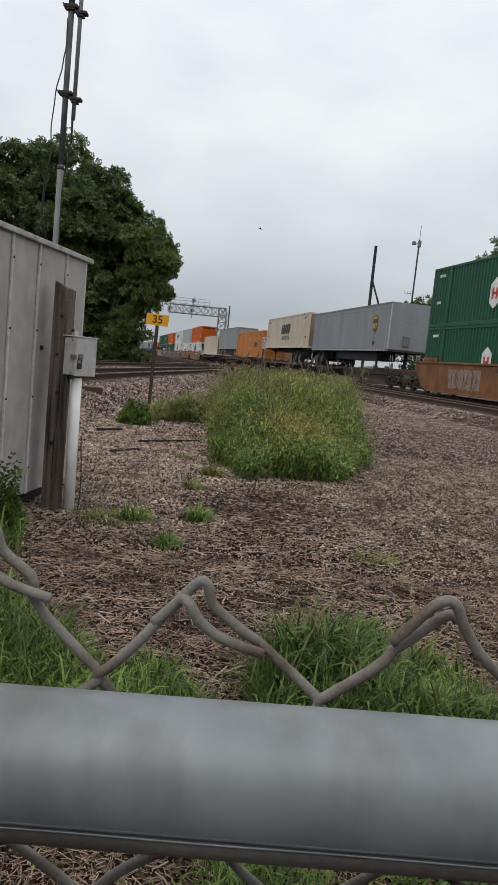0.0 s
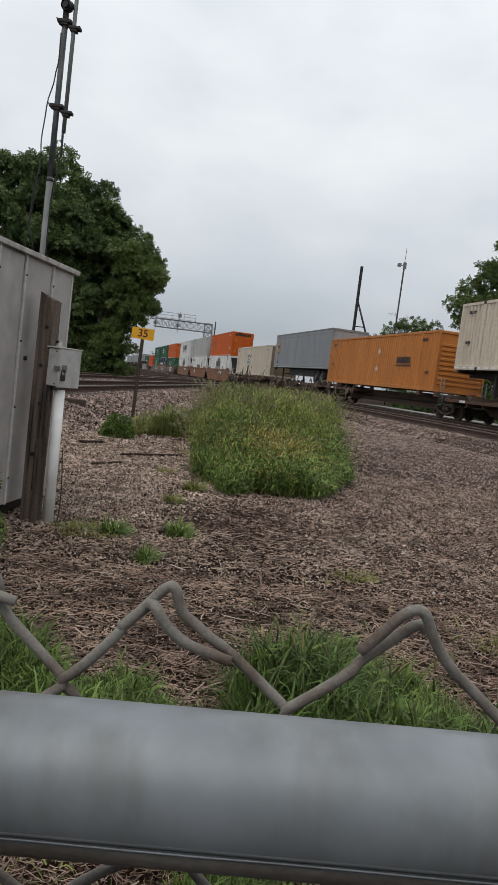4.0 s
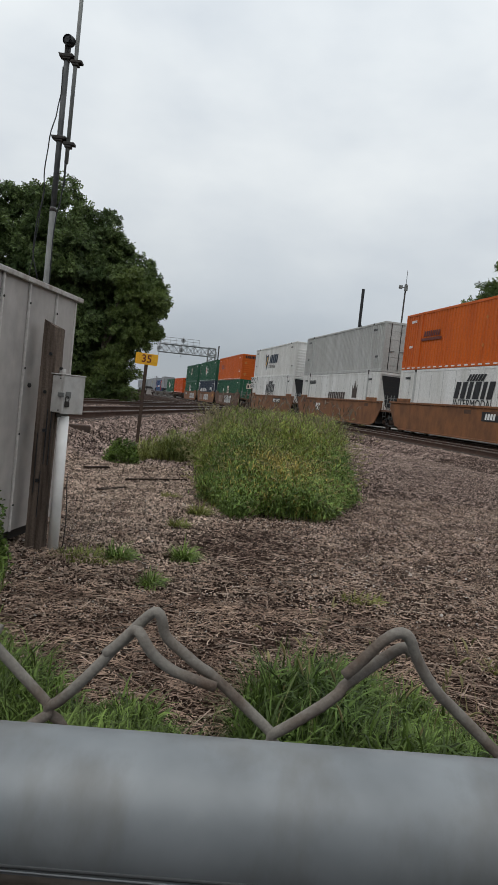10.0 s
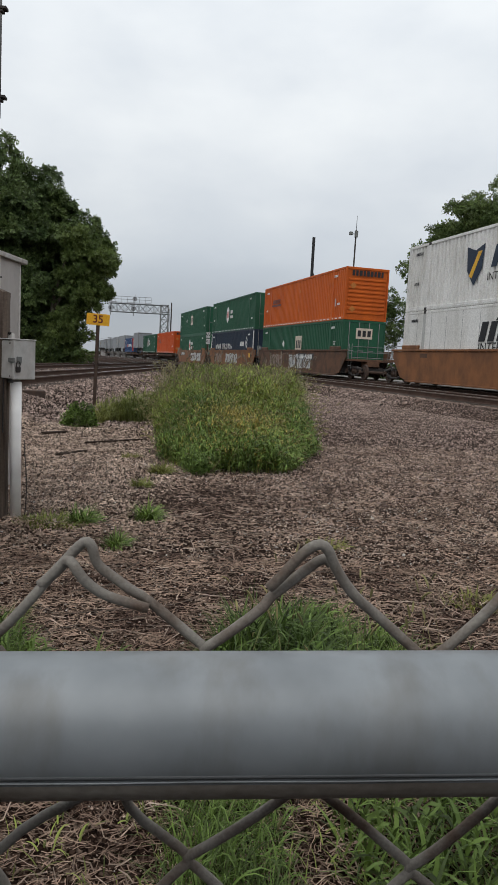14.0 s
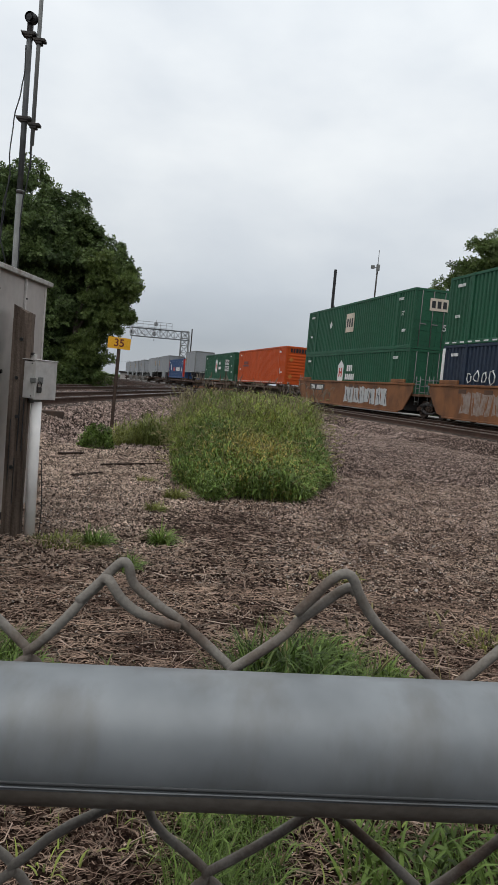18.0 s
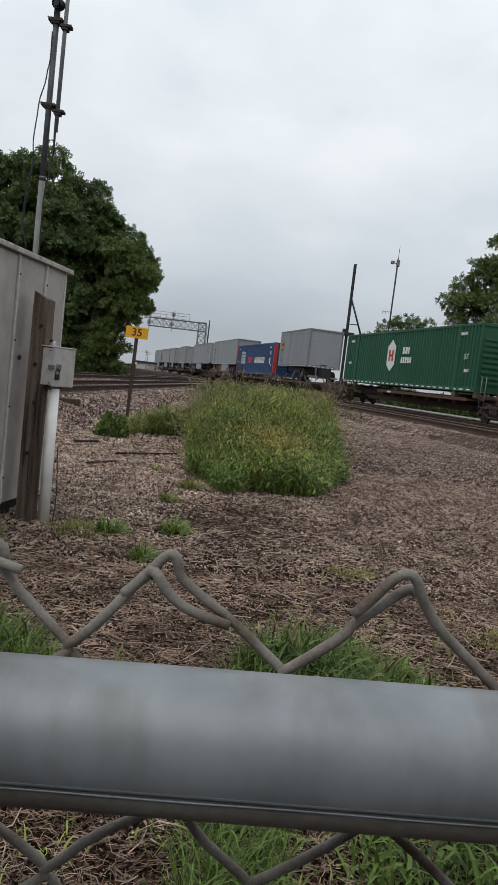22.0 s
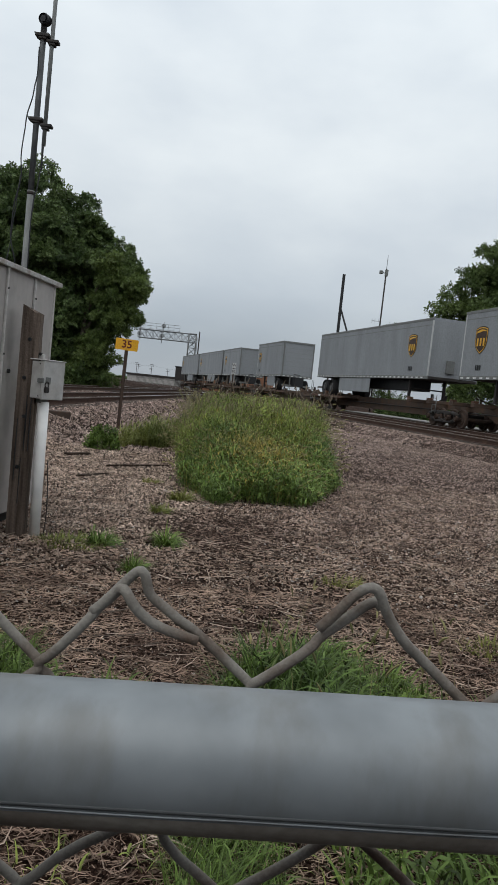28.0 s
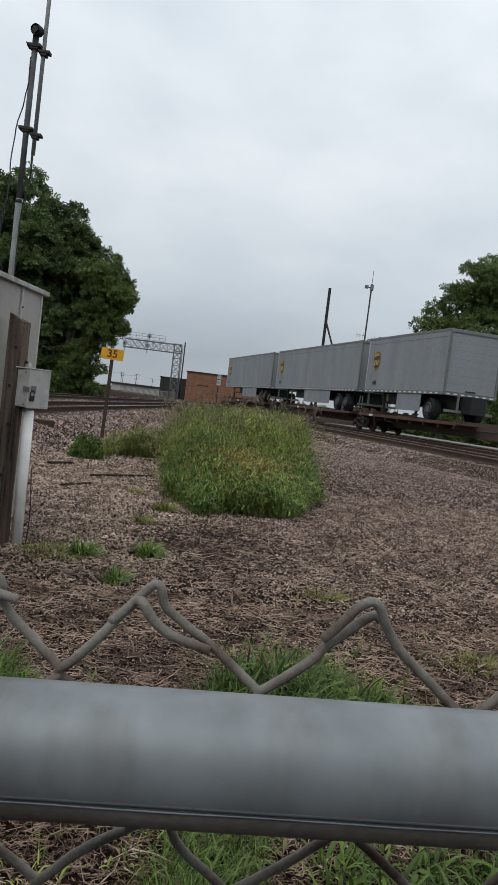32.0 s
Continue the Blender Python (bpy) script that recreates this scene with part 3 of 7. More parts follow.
def build_fence():
    root = thing("chain_link_fence", "galvanised chain-link fence with a round top rail", "fence", kind="structure")
    slope, yr, y = 0.038, 0.190, 0.2175
    RR, ZR = 0.0195, 1.2291
    bm = bmesh.new()
    tube(bm, [(x, yr, ZR + slope * x) for x in np.linspace(-1.6, 1.6, 9)], RR, 64)
    bm.normal_update()
    # downward faces get the colour that carries the ground's bounced light
    for f in bm.faces:
        n = f.normal
        f.material_index = 1 if len(f.verts) == 4 and math.atan2(n.z, -n.y) < radians(-20) and n.y < 0.2 else 0
    rail = part("top_rail", bm, M_GALV, root, "dull galvanised steel pipe rail, rusty underside painted with light off the ground")
    rail.data.materials.append(M_UNDERSIDE)
    bm = bmesh.new()
    tube(bm, [(x, yr - RR * 0.944, ZR - RR * 0.33 + slope * x + 0.00012 * math.sin(x * 90)) for x in np.linspace(-1.6, 1.6, 160)], 0.00032, 6)
    part("weld_seam", bm, M_GALV, root, "pale raised weld line along the rail")
    bm = bmesh.new()
    tube(bm, [(x, yr - RR * 0.944, ZR - RR * 0.245 + slope * x) for x in np.linspace(-1.6, 1.6, 160)], 0.0008, 8)
    part("grime_line", bm, M_STEELDK, root, "dark line above the weld")
    p, r = 0.0745, 0.00170
    q = p / 2
    qz = 0.036
    # where the fabric is pulled out of its regular mesh, (column, row): (right, up)
    pulled = {(38, 0): (0.009, 0.0125), (39, 1): (0.0092, 0.0077), (37, 1): (0.010, 0.007), (41, 1): (0.0025, 0.0043), (40, 2): (0.010, -0.002), (42, 2): (0.0, -0.003), (39, 3): (0.0085, 0.0045), (41, 3): (0.0, 0.0045)}
    x0 = -0.028 - 20 * p
    # the wire ends at a knuckle, in millimetres from its middle: (right, up, away)
    hooks = {("A", 1): ((21.5, -16, -1.6), (14, -14, -2), (7.6, -11.9, -2.4), (2.2, -8, -3), (-0.6, -4.1, -3.6), (-2.6, -1.5, -2.6), (-4.6, -1.9, -0.4), (-6.6, -4.7, 0.9), (-10.5, -8.6, 1.0)),
             ("A", 0): ((-12.6, -10.2, -0.6), (-9.0, -6.8, -0.4), (-4.8, -1.9, 0.5), (-1.0, 2.6, 0.7), (1.2, 4.4, 0.2), (3.0, 3.2, 0), (3.7, 0.2, 0.4), (4.6, -2.8, 0.8), (7, -5.2, 1), (11, -7.8, 1), (15.5, -11, 0.6)),
             ("B", 1): ((4.6, -3.4, 1.6), (3.0, -1.6, 2.4), (0.4, -2.4, 2.6), (-4, -5.8, 2.0), (-9, -9.9, 1.2), (-14.5, -14.2, 0.5)),
             ("B", 0): ((-15.5, -10.6, -2.4), (-11, -5.6, -2.8), (-6.2, 0.6, -3), (-2.6, 3.8, -3), (0.5, 4.4, -2.8), (2.8, 2.2, -2.6), (4.4, -1.8, -1.6), (8, -7.6, -0.6), (13, -13.6, 0))}
    for i in range(78):
        pts, m = [], (i + 1) // 2
        for k in range(34):
            odd = (k + i) % 2
            dx, dz = pulled.get((i + odd, k), (0.0, 0.0))
            up = pulled.get((i + 1 - odd, k - 1), (0.0, 0.0))[1]
            col = x0 + (i + odd) * q + dx
            z = 1.2690 + slope * (col + 0.028) - k * qz + dz
            kind = "B" if m % 3 == 0 else "A"
            sgn = 1 if odd else -1
            if k == 0:
                pts += [(col + a * 0.001, y + c * 0.001, z + b * 0.001) for a, b, c in hooks[kind, i % 2]]
                continue
            mx = (x0 + (i + (1 - odd)) * q + col) / 2
            pts.append((mx, y + (0.0024 if sgn > 0 else -0.0024), z + qz / 2 - slope * q * sgn * 0.5 + ((0.0012 if kind == "A" else -0.001) if k == 1 else 0) + (up - dz) / 2))
            pts.append((col - sgn * 0.004, y + (0.0012 if sgn > 0 else -0.0012), z + 0.0042))
            pts.append((col + sgn * 0.0016, y, z))
            pts.append((col - sgn * 0.004, y - (0.0012 if sgn > 0 else -0.0012), z - 0.0042))
        bm = bmesh.new()
        tube(bm, smoothed(pts), r, 8)
        part("wire", bm, M_WIRE, root)
    for x in (-1.6, 1.6):
        bm = bmesh.new()
        tube(bm, ((x, yr, -0.3), (x, yr, 1.26 + slope * x)), 0.03, 24)
        part("fence_post", bm, M_GALV, root)


build_fence()


def build_wall_behind():
    """Unseen plain wall, added behind the eye to shape the rail's reflections and fill light."""
    root = thing("wall_south", "unseen plain grey wall added behind the fence to reflect and bounce light", "wall", kind="structure")
    for k in range(20):
        part("wall_sheet", boxes((-10 + k, -9.006 + k, -4.5, -4.3, -0.2, 4.3), bevel=0.01), M_BOUNCE, root)


build_wall_behind()


# ---- equipment shed, post, box and conduit ----
def build_shed():
    root = thing("equipment_shed", "grey ribbed sheet-metal equipment shed raised off the gravel", "shed")
    root.matrix_basis = Matrix.Translation((-1.785, 6.40, 0.008)) @ Matrix.Rotation(radians(-6.5), 4, "Z")
    L, W, z0, z1 = 4.0, 2.2, 0.13, 2.072
    part("base_skid", boxes((-W + 0.15, -0.12, -L + 0.05, -0.05, 0.0, 0.14), bevel=0.01), M_DARK, root)
    seams = [0, 0.45, 0.955, 1.38, 1.86, 2.34, 2.82, 3.3, 4.0]
    for a, b in zip(seams, seams[1:]):
        bm = bmesh.new()
        box(bm, -0.03, 0.0, -b + 0.004, -a - 0.004, z0, z1, 0.003)
        part("wall_panel", bm, M_SHED, root)
    for a in seams[1:-1]:
        bm = boxes((0.0, 0.020, -a - 0.010, -a + 0.010, z0, z1), bevel=0.004)
        part("seam_rib", bm, M_RIB, root)
    part("corner_trim", boxes((-0.05, 0.006, -0.03, 0.006, z0, z1), bevel=0.003), M_RIB, root)
    part("end_wall", boxes((-W, -0.05, -0.04, 0.0, z0, z1), bevel=0.003), M_SHED, root)
    part("end_wall", boxes((-W, -0.05, -L, -L + 0.04, z0, z1), bevel=0.003), M_SHED, root)
    part("back_wall", boxes((-W - 0.03, -W, -L, 0, z0, z1), bevel=0.003), M_SHED, root)
    part("roof", boxes((-W - 0.08, 0.028, -L - 0.06, 0.07, z1, z1 + 0.018), bevel=0.004), M_SHED, root)
    part("eave_trim", boxes((0.012, 0.036, -L - 0.06, 0.076, z1 - 0.012, z1 + 0.028), (-W - 0.08, 0.011, 0.05, 0.076, z1 - 0.012, z1 + 0.028), bevel=0.004), M_SHEDTRIM, root, "scuffed galvanised roof edge with rust marks")
    rnd = random.Random(4)
    for a in seams[1:6]:
        for z in (0.35, 0.9, 1.4, 1.9):
            part("screw", disc(bmesh.new(), (0.024, -a, z + rnd.uniform(-0.01, 0.01)), (1, 0, 0), 0.009, 0.006, 8), M_DARK, root)
    part("wall_bolt", disc(bmesh.new(), (0.006, -0.52, 1.72), (1, 0, 0), 0.022, 0.02, 10), M_DARK, root)
    part("wall_bolt", disc(bmesh.new(), (0.006, -0.82, 1.28), (1, 0, 0), 0.018, 0.02, 10), M_DARK, root)


build_shed()


def build_post():
    root = thing("timber_post", "weathered split grey timber post beside the shed", "post")
    root.matrix_basis = Matrix.Translation((-1.715, 5.60, 0)) @ Matrix.Rotation(radians(6), 4, "Z")
    bm = bmesh.new()
    prof, rows = ((-0.072, -0.06), (0.03, -0.066), (0.07, -0.05), (0.072, 0.06), (-0.07, 0.062)), (-0.2, 0.3, 0.8, 1.3, 1.66, 1.815)
    rnd = random.Random(8)
    rings = []
    for z in rows:
        top = z > 1.7
        rings.append([bm.verts.new((x + rnd.uniform(-0.004, 0.004), y + rnd.uniform(-0.004, 0.004), z - (0.06 if top and x > 0.02 else 0))) for x, y in prof])
    for a, b in zip(rings, rings[1:]):
        for j in range(5):
            bm.faces.new((a[j], a[(j + 1) % 5], b[(j + 1) % 5], b[j]))
    bm.faces.new(rings[-1])
    part("shaft", bm, M_OLDWOOD, root)
    for k, z in enumerate((0.55, 0.95, 1.25, 1.55)):
        part("bolt_hole", disc(bmesh.new(), (-0.02 + 0.02 * (k % 2), -0.066, z), (0, 1, 0), 0.015, 0.012, 10), M_BLACK, root)
    rnd = random.Random(5)
    for k in range(5):
        x, z, h = rnd.uniform(-0.05, 0.05), rnd.uniform(0.05, 0.9), rnd.uniform(0.2, 0.5)
        part("crack", boxes((x, x + 0.006, -0.069, -0.05, z, z + h)), M_BLACK, root)


build_post()


def build_junction_box():
    root = thing("junction_box", "weathered grey metal junction box with a hasp on the post", "electrical box")
    root.matrix_basis = Matrix.Translation((-1.585, 5.50, 1.10)) @ Matrix.Rotation(radians(-24), 4, "Z")
    part("case", boxes((-0.180, 0.0, -0.0, 0.24, 0.0, 0.29), bevel=0.006), M_BOX, root)
    part("lid", boxes((0.003, 0.024, -0.006, 0.246, -0.006, 0.296), bevel=0.004), M_BOX, root)
    part("rain_lip", boxes((-0.185, 0.03, -0.01, 0.25, 0.297, 0.306), bevel=0.003), M_BOX, root)
    hasp = part("hasp", boxes((0.024, 0.034, 0.02, 0.075, 0.12, 0.17), (-0.03, 0.03, -0.012, 0.0, 0.125, 0.16), bevel=0.003), M_STEEL, root)
    bm = bmesh.new()
    tube(bm, [(0.035, 0.03 + 0.022 * math.cos(a), 0.11 + 0.025 * math.sin(a)) for a in np.linspace(0, math.pi * 2, 14)], 0.004, 6)
    part("padlock_shackle", bm, M_DARK, hasp)
    part("padlock", boxes((0.022, 0.045, 0.01, 0.052, 0.05, 0.095), bevel=0.005), M_DARK, hasp)
    part("mounting_bracket", boxes((-0.16, -0.05, 0.06, 0.09, 0.306, 0.345), bevel=0.004), M_BOX, root)
    for x in (-0.14, -0.075):
        part("bracket_bolt", disc(bmesh.new(), (x, 0.06, 0.345), (0, 1, 0), 0.012, 0.02, 8), M_DARK, root)
    for x, z in ((-0.165, 0.02), (-0.165, 0.27), (-0.02, 0.02), (-0.02, 0.27)):
        part("case_screw", disc(bmesh.new(), (x, -0.001, z), (0, 1, 0), 0.006, 0.004, 8), M_DARK, root)
    part("pipe_collar", tubes(((-0.055, 0.09, -0.035), (-0.055, 0.09, 0.0), 0.046), seg=20), M_STEEL, root)


build_junction_box()


def build_conduit():
    root = thing("conduit_pipe", "white plastic conduit pipe rising from the gravel", "pipe")
    root.matrix_basis = Matrix.Translation((-1.575, 5.60, 0))
    bm = bmesh.new()
    tube(bm, ((0.004, 0.005, -0.15), (0.0, 0.0, 0.5), (-0.004, 0.0, 1.075)), 0.041, 24)
    part("pipe", bm, M_PVC, root)
    w = thing("cable", "thin dark cable hanging beside the pipe", "cable")
    bm = bmesh.new()
    tube(bm, [(-1.505 + 0.012 * math.sin(z * 7), 5.62, z) for z in np.linspace(-0.02, 0.62, 9)], 0.005, 6)
    part("strand", bm, M_DARK, w)


build_conduit()


# ---- radio mast behind the shed ----
def build_mast():
    root = thing("radio_mast", "tall grey steel radio mast with a clamped pipe and cables", "mast")
    root.matrix_basis = Matrix.Translation((-2.84, 8.76, 0))
    def at(z, dx=0.0, dy=0.0):
        return (0.004 * (z - 2.65) + dx, dy, z)
    bm = bmesh.new()
    tube(bm, (at(-0.3), at(2.0), at(3.45)), 0.037, 16)
    part("lower_pole", bm, M_STEEL, root)
    bm = bmesh.new()
    tube(bm, (at(3.42), at(5.20)), 0.034, 16)
    part("upper_pole", bm, M_STEELDK, root, "dark painted upper pole section")
    part("pole_joint", tubes((at(3.40), at(3.44), 0.040), seg=16), M_DARK, root)
    part("side_pipe", tubes((at(3.98, 0.115, -0.02), at(6.4, 0.115, -0.02), 0.024), seg=14), M_STEEL, root)
    bm = bmesh.new()
    tube(bm, [at(z, 0.118, -0.03) for z in (3.99, 3.7)], 0.008, 6)
    part("pipe_lead", bm, M_DARK, root)
    for z in (4.28, 5.25):
        cl = part("clamp", boxes((0.004 * (z - 2.65) - 0.085, 0.004 * (z - 2.65) + 0.085, -0.055, 0.055, z - 0.02, z + 0.02), (0.004 * (z - 2.65) - 0.05, 0.004 * (z - 2.65) + 0.05, -0.05, 0.05, z - 0.045, z - 0.021), bevel=0.006), M_DARK, root)
        part("clamp", boxes((0.004 * (z - 2.65) + 0.06, 0.004 * (z - 2.65) + 0.20, -0.065, 0.03, z - 0.085, z - 0.05), (0.004 * (z - 2.65) + 0.08, 0.004 * (z - 2.65) + 0.16, -0.06, 0.025, z - 0.115, z - 0.086), bevel=0.006), M_DARK, root)
        for dx in (-0.075, 0.075):
            part("clamp_bolt", tubes(((0.004 * (z - 2.65) + dx, -0.09, z), (0.004 * (z - 2.65) + dx, 0.09, z), 0.009), seg=6), M_STEEL, cl)
    part("camera_head", disc(bmesh.new(), at(5.42, 0.02, -0.04), (0.3, 1, 0.1), 0.065, 0.10, 18), M_BLACK, root, "round black fixture at the pole's end")
    part("head_bracket", boxes((-0.02, 0.04, -0.03, 0.03, 5.18, 5.40), bevel=0.005), M_DARK, root)
    for pts, r in (([(5.1, -0.02), (4.8, -0.015), (4.6, -0.04), (4.25, -0.105), (3.85, -0.13), (3.6, -0.11), (3.2, -0.17), (2.9, -0.18), (2.5, -0.09)], 0.008),
                   ([(3.98, 0.11), (3.75, 0.12), (3.55, 0.10), (3.3, 0.06), (3.1, 0.05), (2.4, 0.055)], 0.008),
                   ([(3.6, -0.12), (3.3, -0.14), (2.9, -0.17), (2.4, -0.22)], 0.006)):
        bm = bmesh.new()
        fine = []
        for (a, b), (c, d) in zip(pts, pts[1:]):
            fine += [(a + (c - a) * u, b + (d - b) * (u * u * (3 - 2 * u))) for u in (0, 0.25, 0.5, 0.75)]
        tube(bm, [at(z, dx, -0.055) for z, dx in fine + [pts[-1]]], r, 6)
        part("cable", bm, M_BLACK, root)


build_mast()


# ---- track-side signs ----
def build_speed_sign():
    root = thing("speed_sign", "yellow sign reading 35 on a rusty steel post", "sign")
    z = gz(-2.88, 16.44)
    root.matrix_basis = Matrix.Translation((-2.885, 16.44, z - 0.1)) @ Matrix.Rotation(radians(1.2), 4, "Y")
    bm = boxes((-0.038, 0.038, -0.004, 0.004, 0.0, 2.05), (-0.038, -0.03, -0.004, 0.03, 0.0, 2.05), (0.03, 0.038, -0.004, 0.03, 0.0, 2.05))
    part("post", bm, M_RUST, root)
    m = pose(0.0, -0.012, 2.08 - z + 0.1, 90, 1.2, 0)
    pts = []
    for cx, cy, a0 in ((0.235, 0.105, 0), (-0.235, 0.105, 90), (-0.235, -0.105, 180), (0.235, -0.105, 270)):
        pts += [(cx + 0.025 * math.cos(radians(a0 + a)), cy + 0.025 * math.sin(radians(a0 + a))) for a in (0, 30, 60, 90)]
    panel = part("panel", flat(pts, m, 0.006), M_YELLOW, root)
    word("35", 0.245, M_SIGRED, panel, m @ Matrix.Translation((0, 0, 0.008)), bold=0.018)
    for y in (-0.1, 0.1):
        part("sign_bolt", disc(bmesh.new(), (m @ Vector((0, y, 0.008)))[:], (0, 1, 0), 0.01, 0.008, 8), M_STEEL, root)


build_speed_sign()


def build_whistle_sign():
    root = thing("whistle_post", "white trackside post sign with black letters", "sign")
    x, y = -0.95, 45.0
    z = gz(x, y)
    root.matrix_basis = Matrix.Translation((x, y, z))
    part("post", boxes((-0.04, 0.04, -0.02, 0.02, -0.3, 2.75), bevel=0.004), M_RUST, root)
    for k, (txt, zz) in enumerate((("W", 2.75), ("02", 2.36))):
        m = pose(0.02, -0.03, zz - 0.1, 90, 0, 0)
        pl = part("panel", flat([(-0.125, -0.165), (0.125, -0.165), (0.125, 0.165), (-0.125, 0.165)], m, 0.006), M_REFLECT, root)
        word(txt, 0.28 if k == 0 else 0.22, M_BLACK, pl, m @ Matrix.Translation((0, 0, 0.008)))


build_whistle_sign()


# ---- far things: signal bridge, poles, buildings ----
def truss(bm, p0, p1, size, bays, r, up=(0, 0, 1)):
    """A square lattice girder from p0 to p1."""
    p0, p1 = Vector(p0), Vector(p1)
    d = (p1 - p0).normalized()
    u = Vector(up)
    v = d.cross(u).normalized()
    u = v.cross(d).normalized()
    cs = [(u * a + v * b) * size / 2 for a, b in ((1, 1), (1, -1), (-1, -1), (-1, 1))]
    for c in cs:
        tube(bm, (p0 + c, p1 + c), r, 4)
    for i in range(bays + 1):
        q = p0 + (p1 - p0) * i / bays
        for a, b in zip(cs, cs[1:] + cs[:1]):
            tube(bm, (q + a, q + b), r * 0.5, 4, False)
            if i < bays:
                q2 = p0 + (p1 - p0) * (i + 1) / bays
                tube(bm, (q + a, q2 + b), r * 0.5, 4, False)
                tube(bm, (q + b, q2 + a), r * 0.5, 4, False)
    return bm


def build_signal_bridge():
    root = thing("signal_bridge", "grey lattice steel signal bridge over the main line", "signal bridge")
    root.matrix_basis = Matrix.Translation((0, 122, 0.15))
    m = M_ZINC
    part("girder", truss(bmesh.new(), (-19.3, 0, 8.92), (-9.45, 0, 8.92), 1.4, 8, 0.09), m, root)
    part("leg", truss(bmesh.new(), (-10.1, 0, 0), (-10.1, 0, 9.7), 1.25, 8, 0.09, up=(0, 1, 0)), M_STEEL, root)
    part("mast_pole", tubes(((-8.95, 0, 0), (-8.95, 0, 10.2), 0.11)), M_DARK, root)
    part("mast_pole", tubes(((-9.3, 0.5, 0), (-9.3, 0.5, 9.2), 0.06)), M_ZINC, root)
    for z in (9.8, 10.3, 10.75):
        part("handrail", tubes(((-19.2, -0.75, z), (-12.3, -0.75, z), 0.035), seg=6), M_ZINC, root)
    for k in range(8):
        x = -19.2 + k * 0.985
        part("handrail_post", tubes(((x, -0.75, 9.6), (x, -0.75, 10.75), 0.03), seg=6), M_ZINC, root)
    part("walkway", boxes((-19.2, -12.0, -1.0, -0.5, 9.6, 9.66)), M_ZINC, root)
    for x, z in ((-18.9, 10.4), (-15.0, 10.4), (-19.0, 8.8), (-15.2, 8.75)):
        h = part("signal_head", disc(bmesh.new(), (x, -1.1, z), (0, 1, 0), 0.38, 0.12, 16), M_ZINC, root)
        part("signal_mast", tubes(((x, -0.9, z - 1.2), (x, -0.9, z + 0.7), 0.06), seg=6), M_ZINC, root)
        for j in range(3):
            part("lens", disc(bmesh.new(), (x, -1.18, z - 0.2 + 0.2 * j), (0, 1, 0), 0.08, 0.05, 10), M_BLACK, h)


build_signal_bridge()


def build_steel_mast():
    root = thing("steel_mast", "black steel mast with a diagonal brace", "mast")
    root.matrix_basis = Matrix.Translation((9.05, 76, 0.1))
    bm = boxes((-0.19, 0.10, -0.12, 0.12, 0, 14.4), bevel=0.02)
    part("column", bm, M_BLACK, root)
    part("brace", tubes(((0.0, 0, 10.8), (2.1, 0, 5.5), 0.10), seg=6), M_BLACK, root)
    part("strut", tubes(((0.0, 0, 8.15), (1.05, 0, 8.15), 0.05), seg=6), M_BLACK, root)
    part("platform", boxes((-0.6, 0.7, -0.5, 0.5, 6.9, 7.25), (-0.5, -0.1, -0.3, 0.3, 7.25, 7.6), bevel=0.02), M_BLACK, root)
    part("footing", boxes((-0.5, 0.5, -0.5, 0.5, -0.3, 0.3)), M_DARK, root)


def build_aerial():
    root = thing("aerial_mast", "slender dark aerial mast with a boxy head and whip", "mast")
    root.matrix_basis = Matrix.Translation((15.95, 91, 0.1))
    part("pole", tubes(((0, 0, -0.3), (0.1, 0, 18.2), 0.10), seg=8), M_DARK, root)
    part("whip", tubes(((0.1, 0, 18.2), (0.12, 0, 19.9), 0.03), seg=6), M_DARK, root)
    part("bracket", tubes(((-0.6, 0, 17.7), (0.1, 0, 17.7), 0.05), seg=6), M_DARK, root)
    part("antenna_box", boxes((-0.75, -0.3, -0.2, 0.2, 17.55, 17.95), (-0.05, 0.35, -0.15, 0.15, 17.3, 18.1), bevel=0.03), M_STEEL, root)
    for z, w in ((11.6, 0.55),):
        part("yagi_boom", tubes(((-1.0, 0, z), (0, 0, z), 0.03), seg=6), M_STEEL, root)
        for x in (-1.0, -0.62, -0.2):
            part("yagi_rod", tubes(((x, 0, z - w / 2), (x, 0, z + w / 2), 0.018), seg=5), M_STEEL, root)


build_steel_mast()
build_aerial()


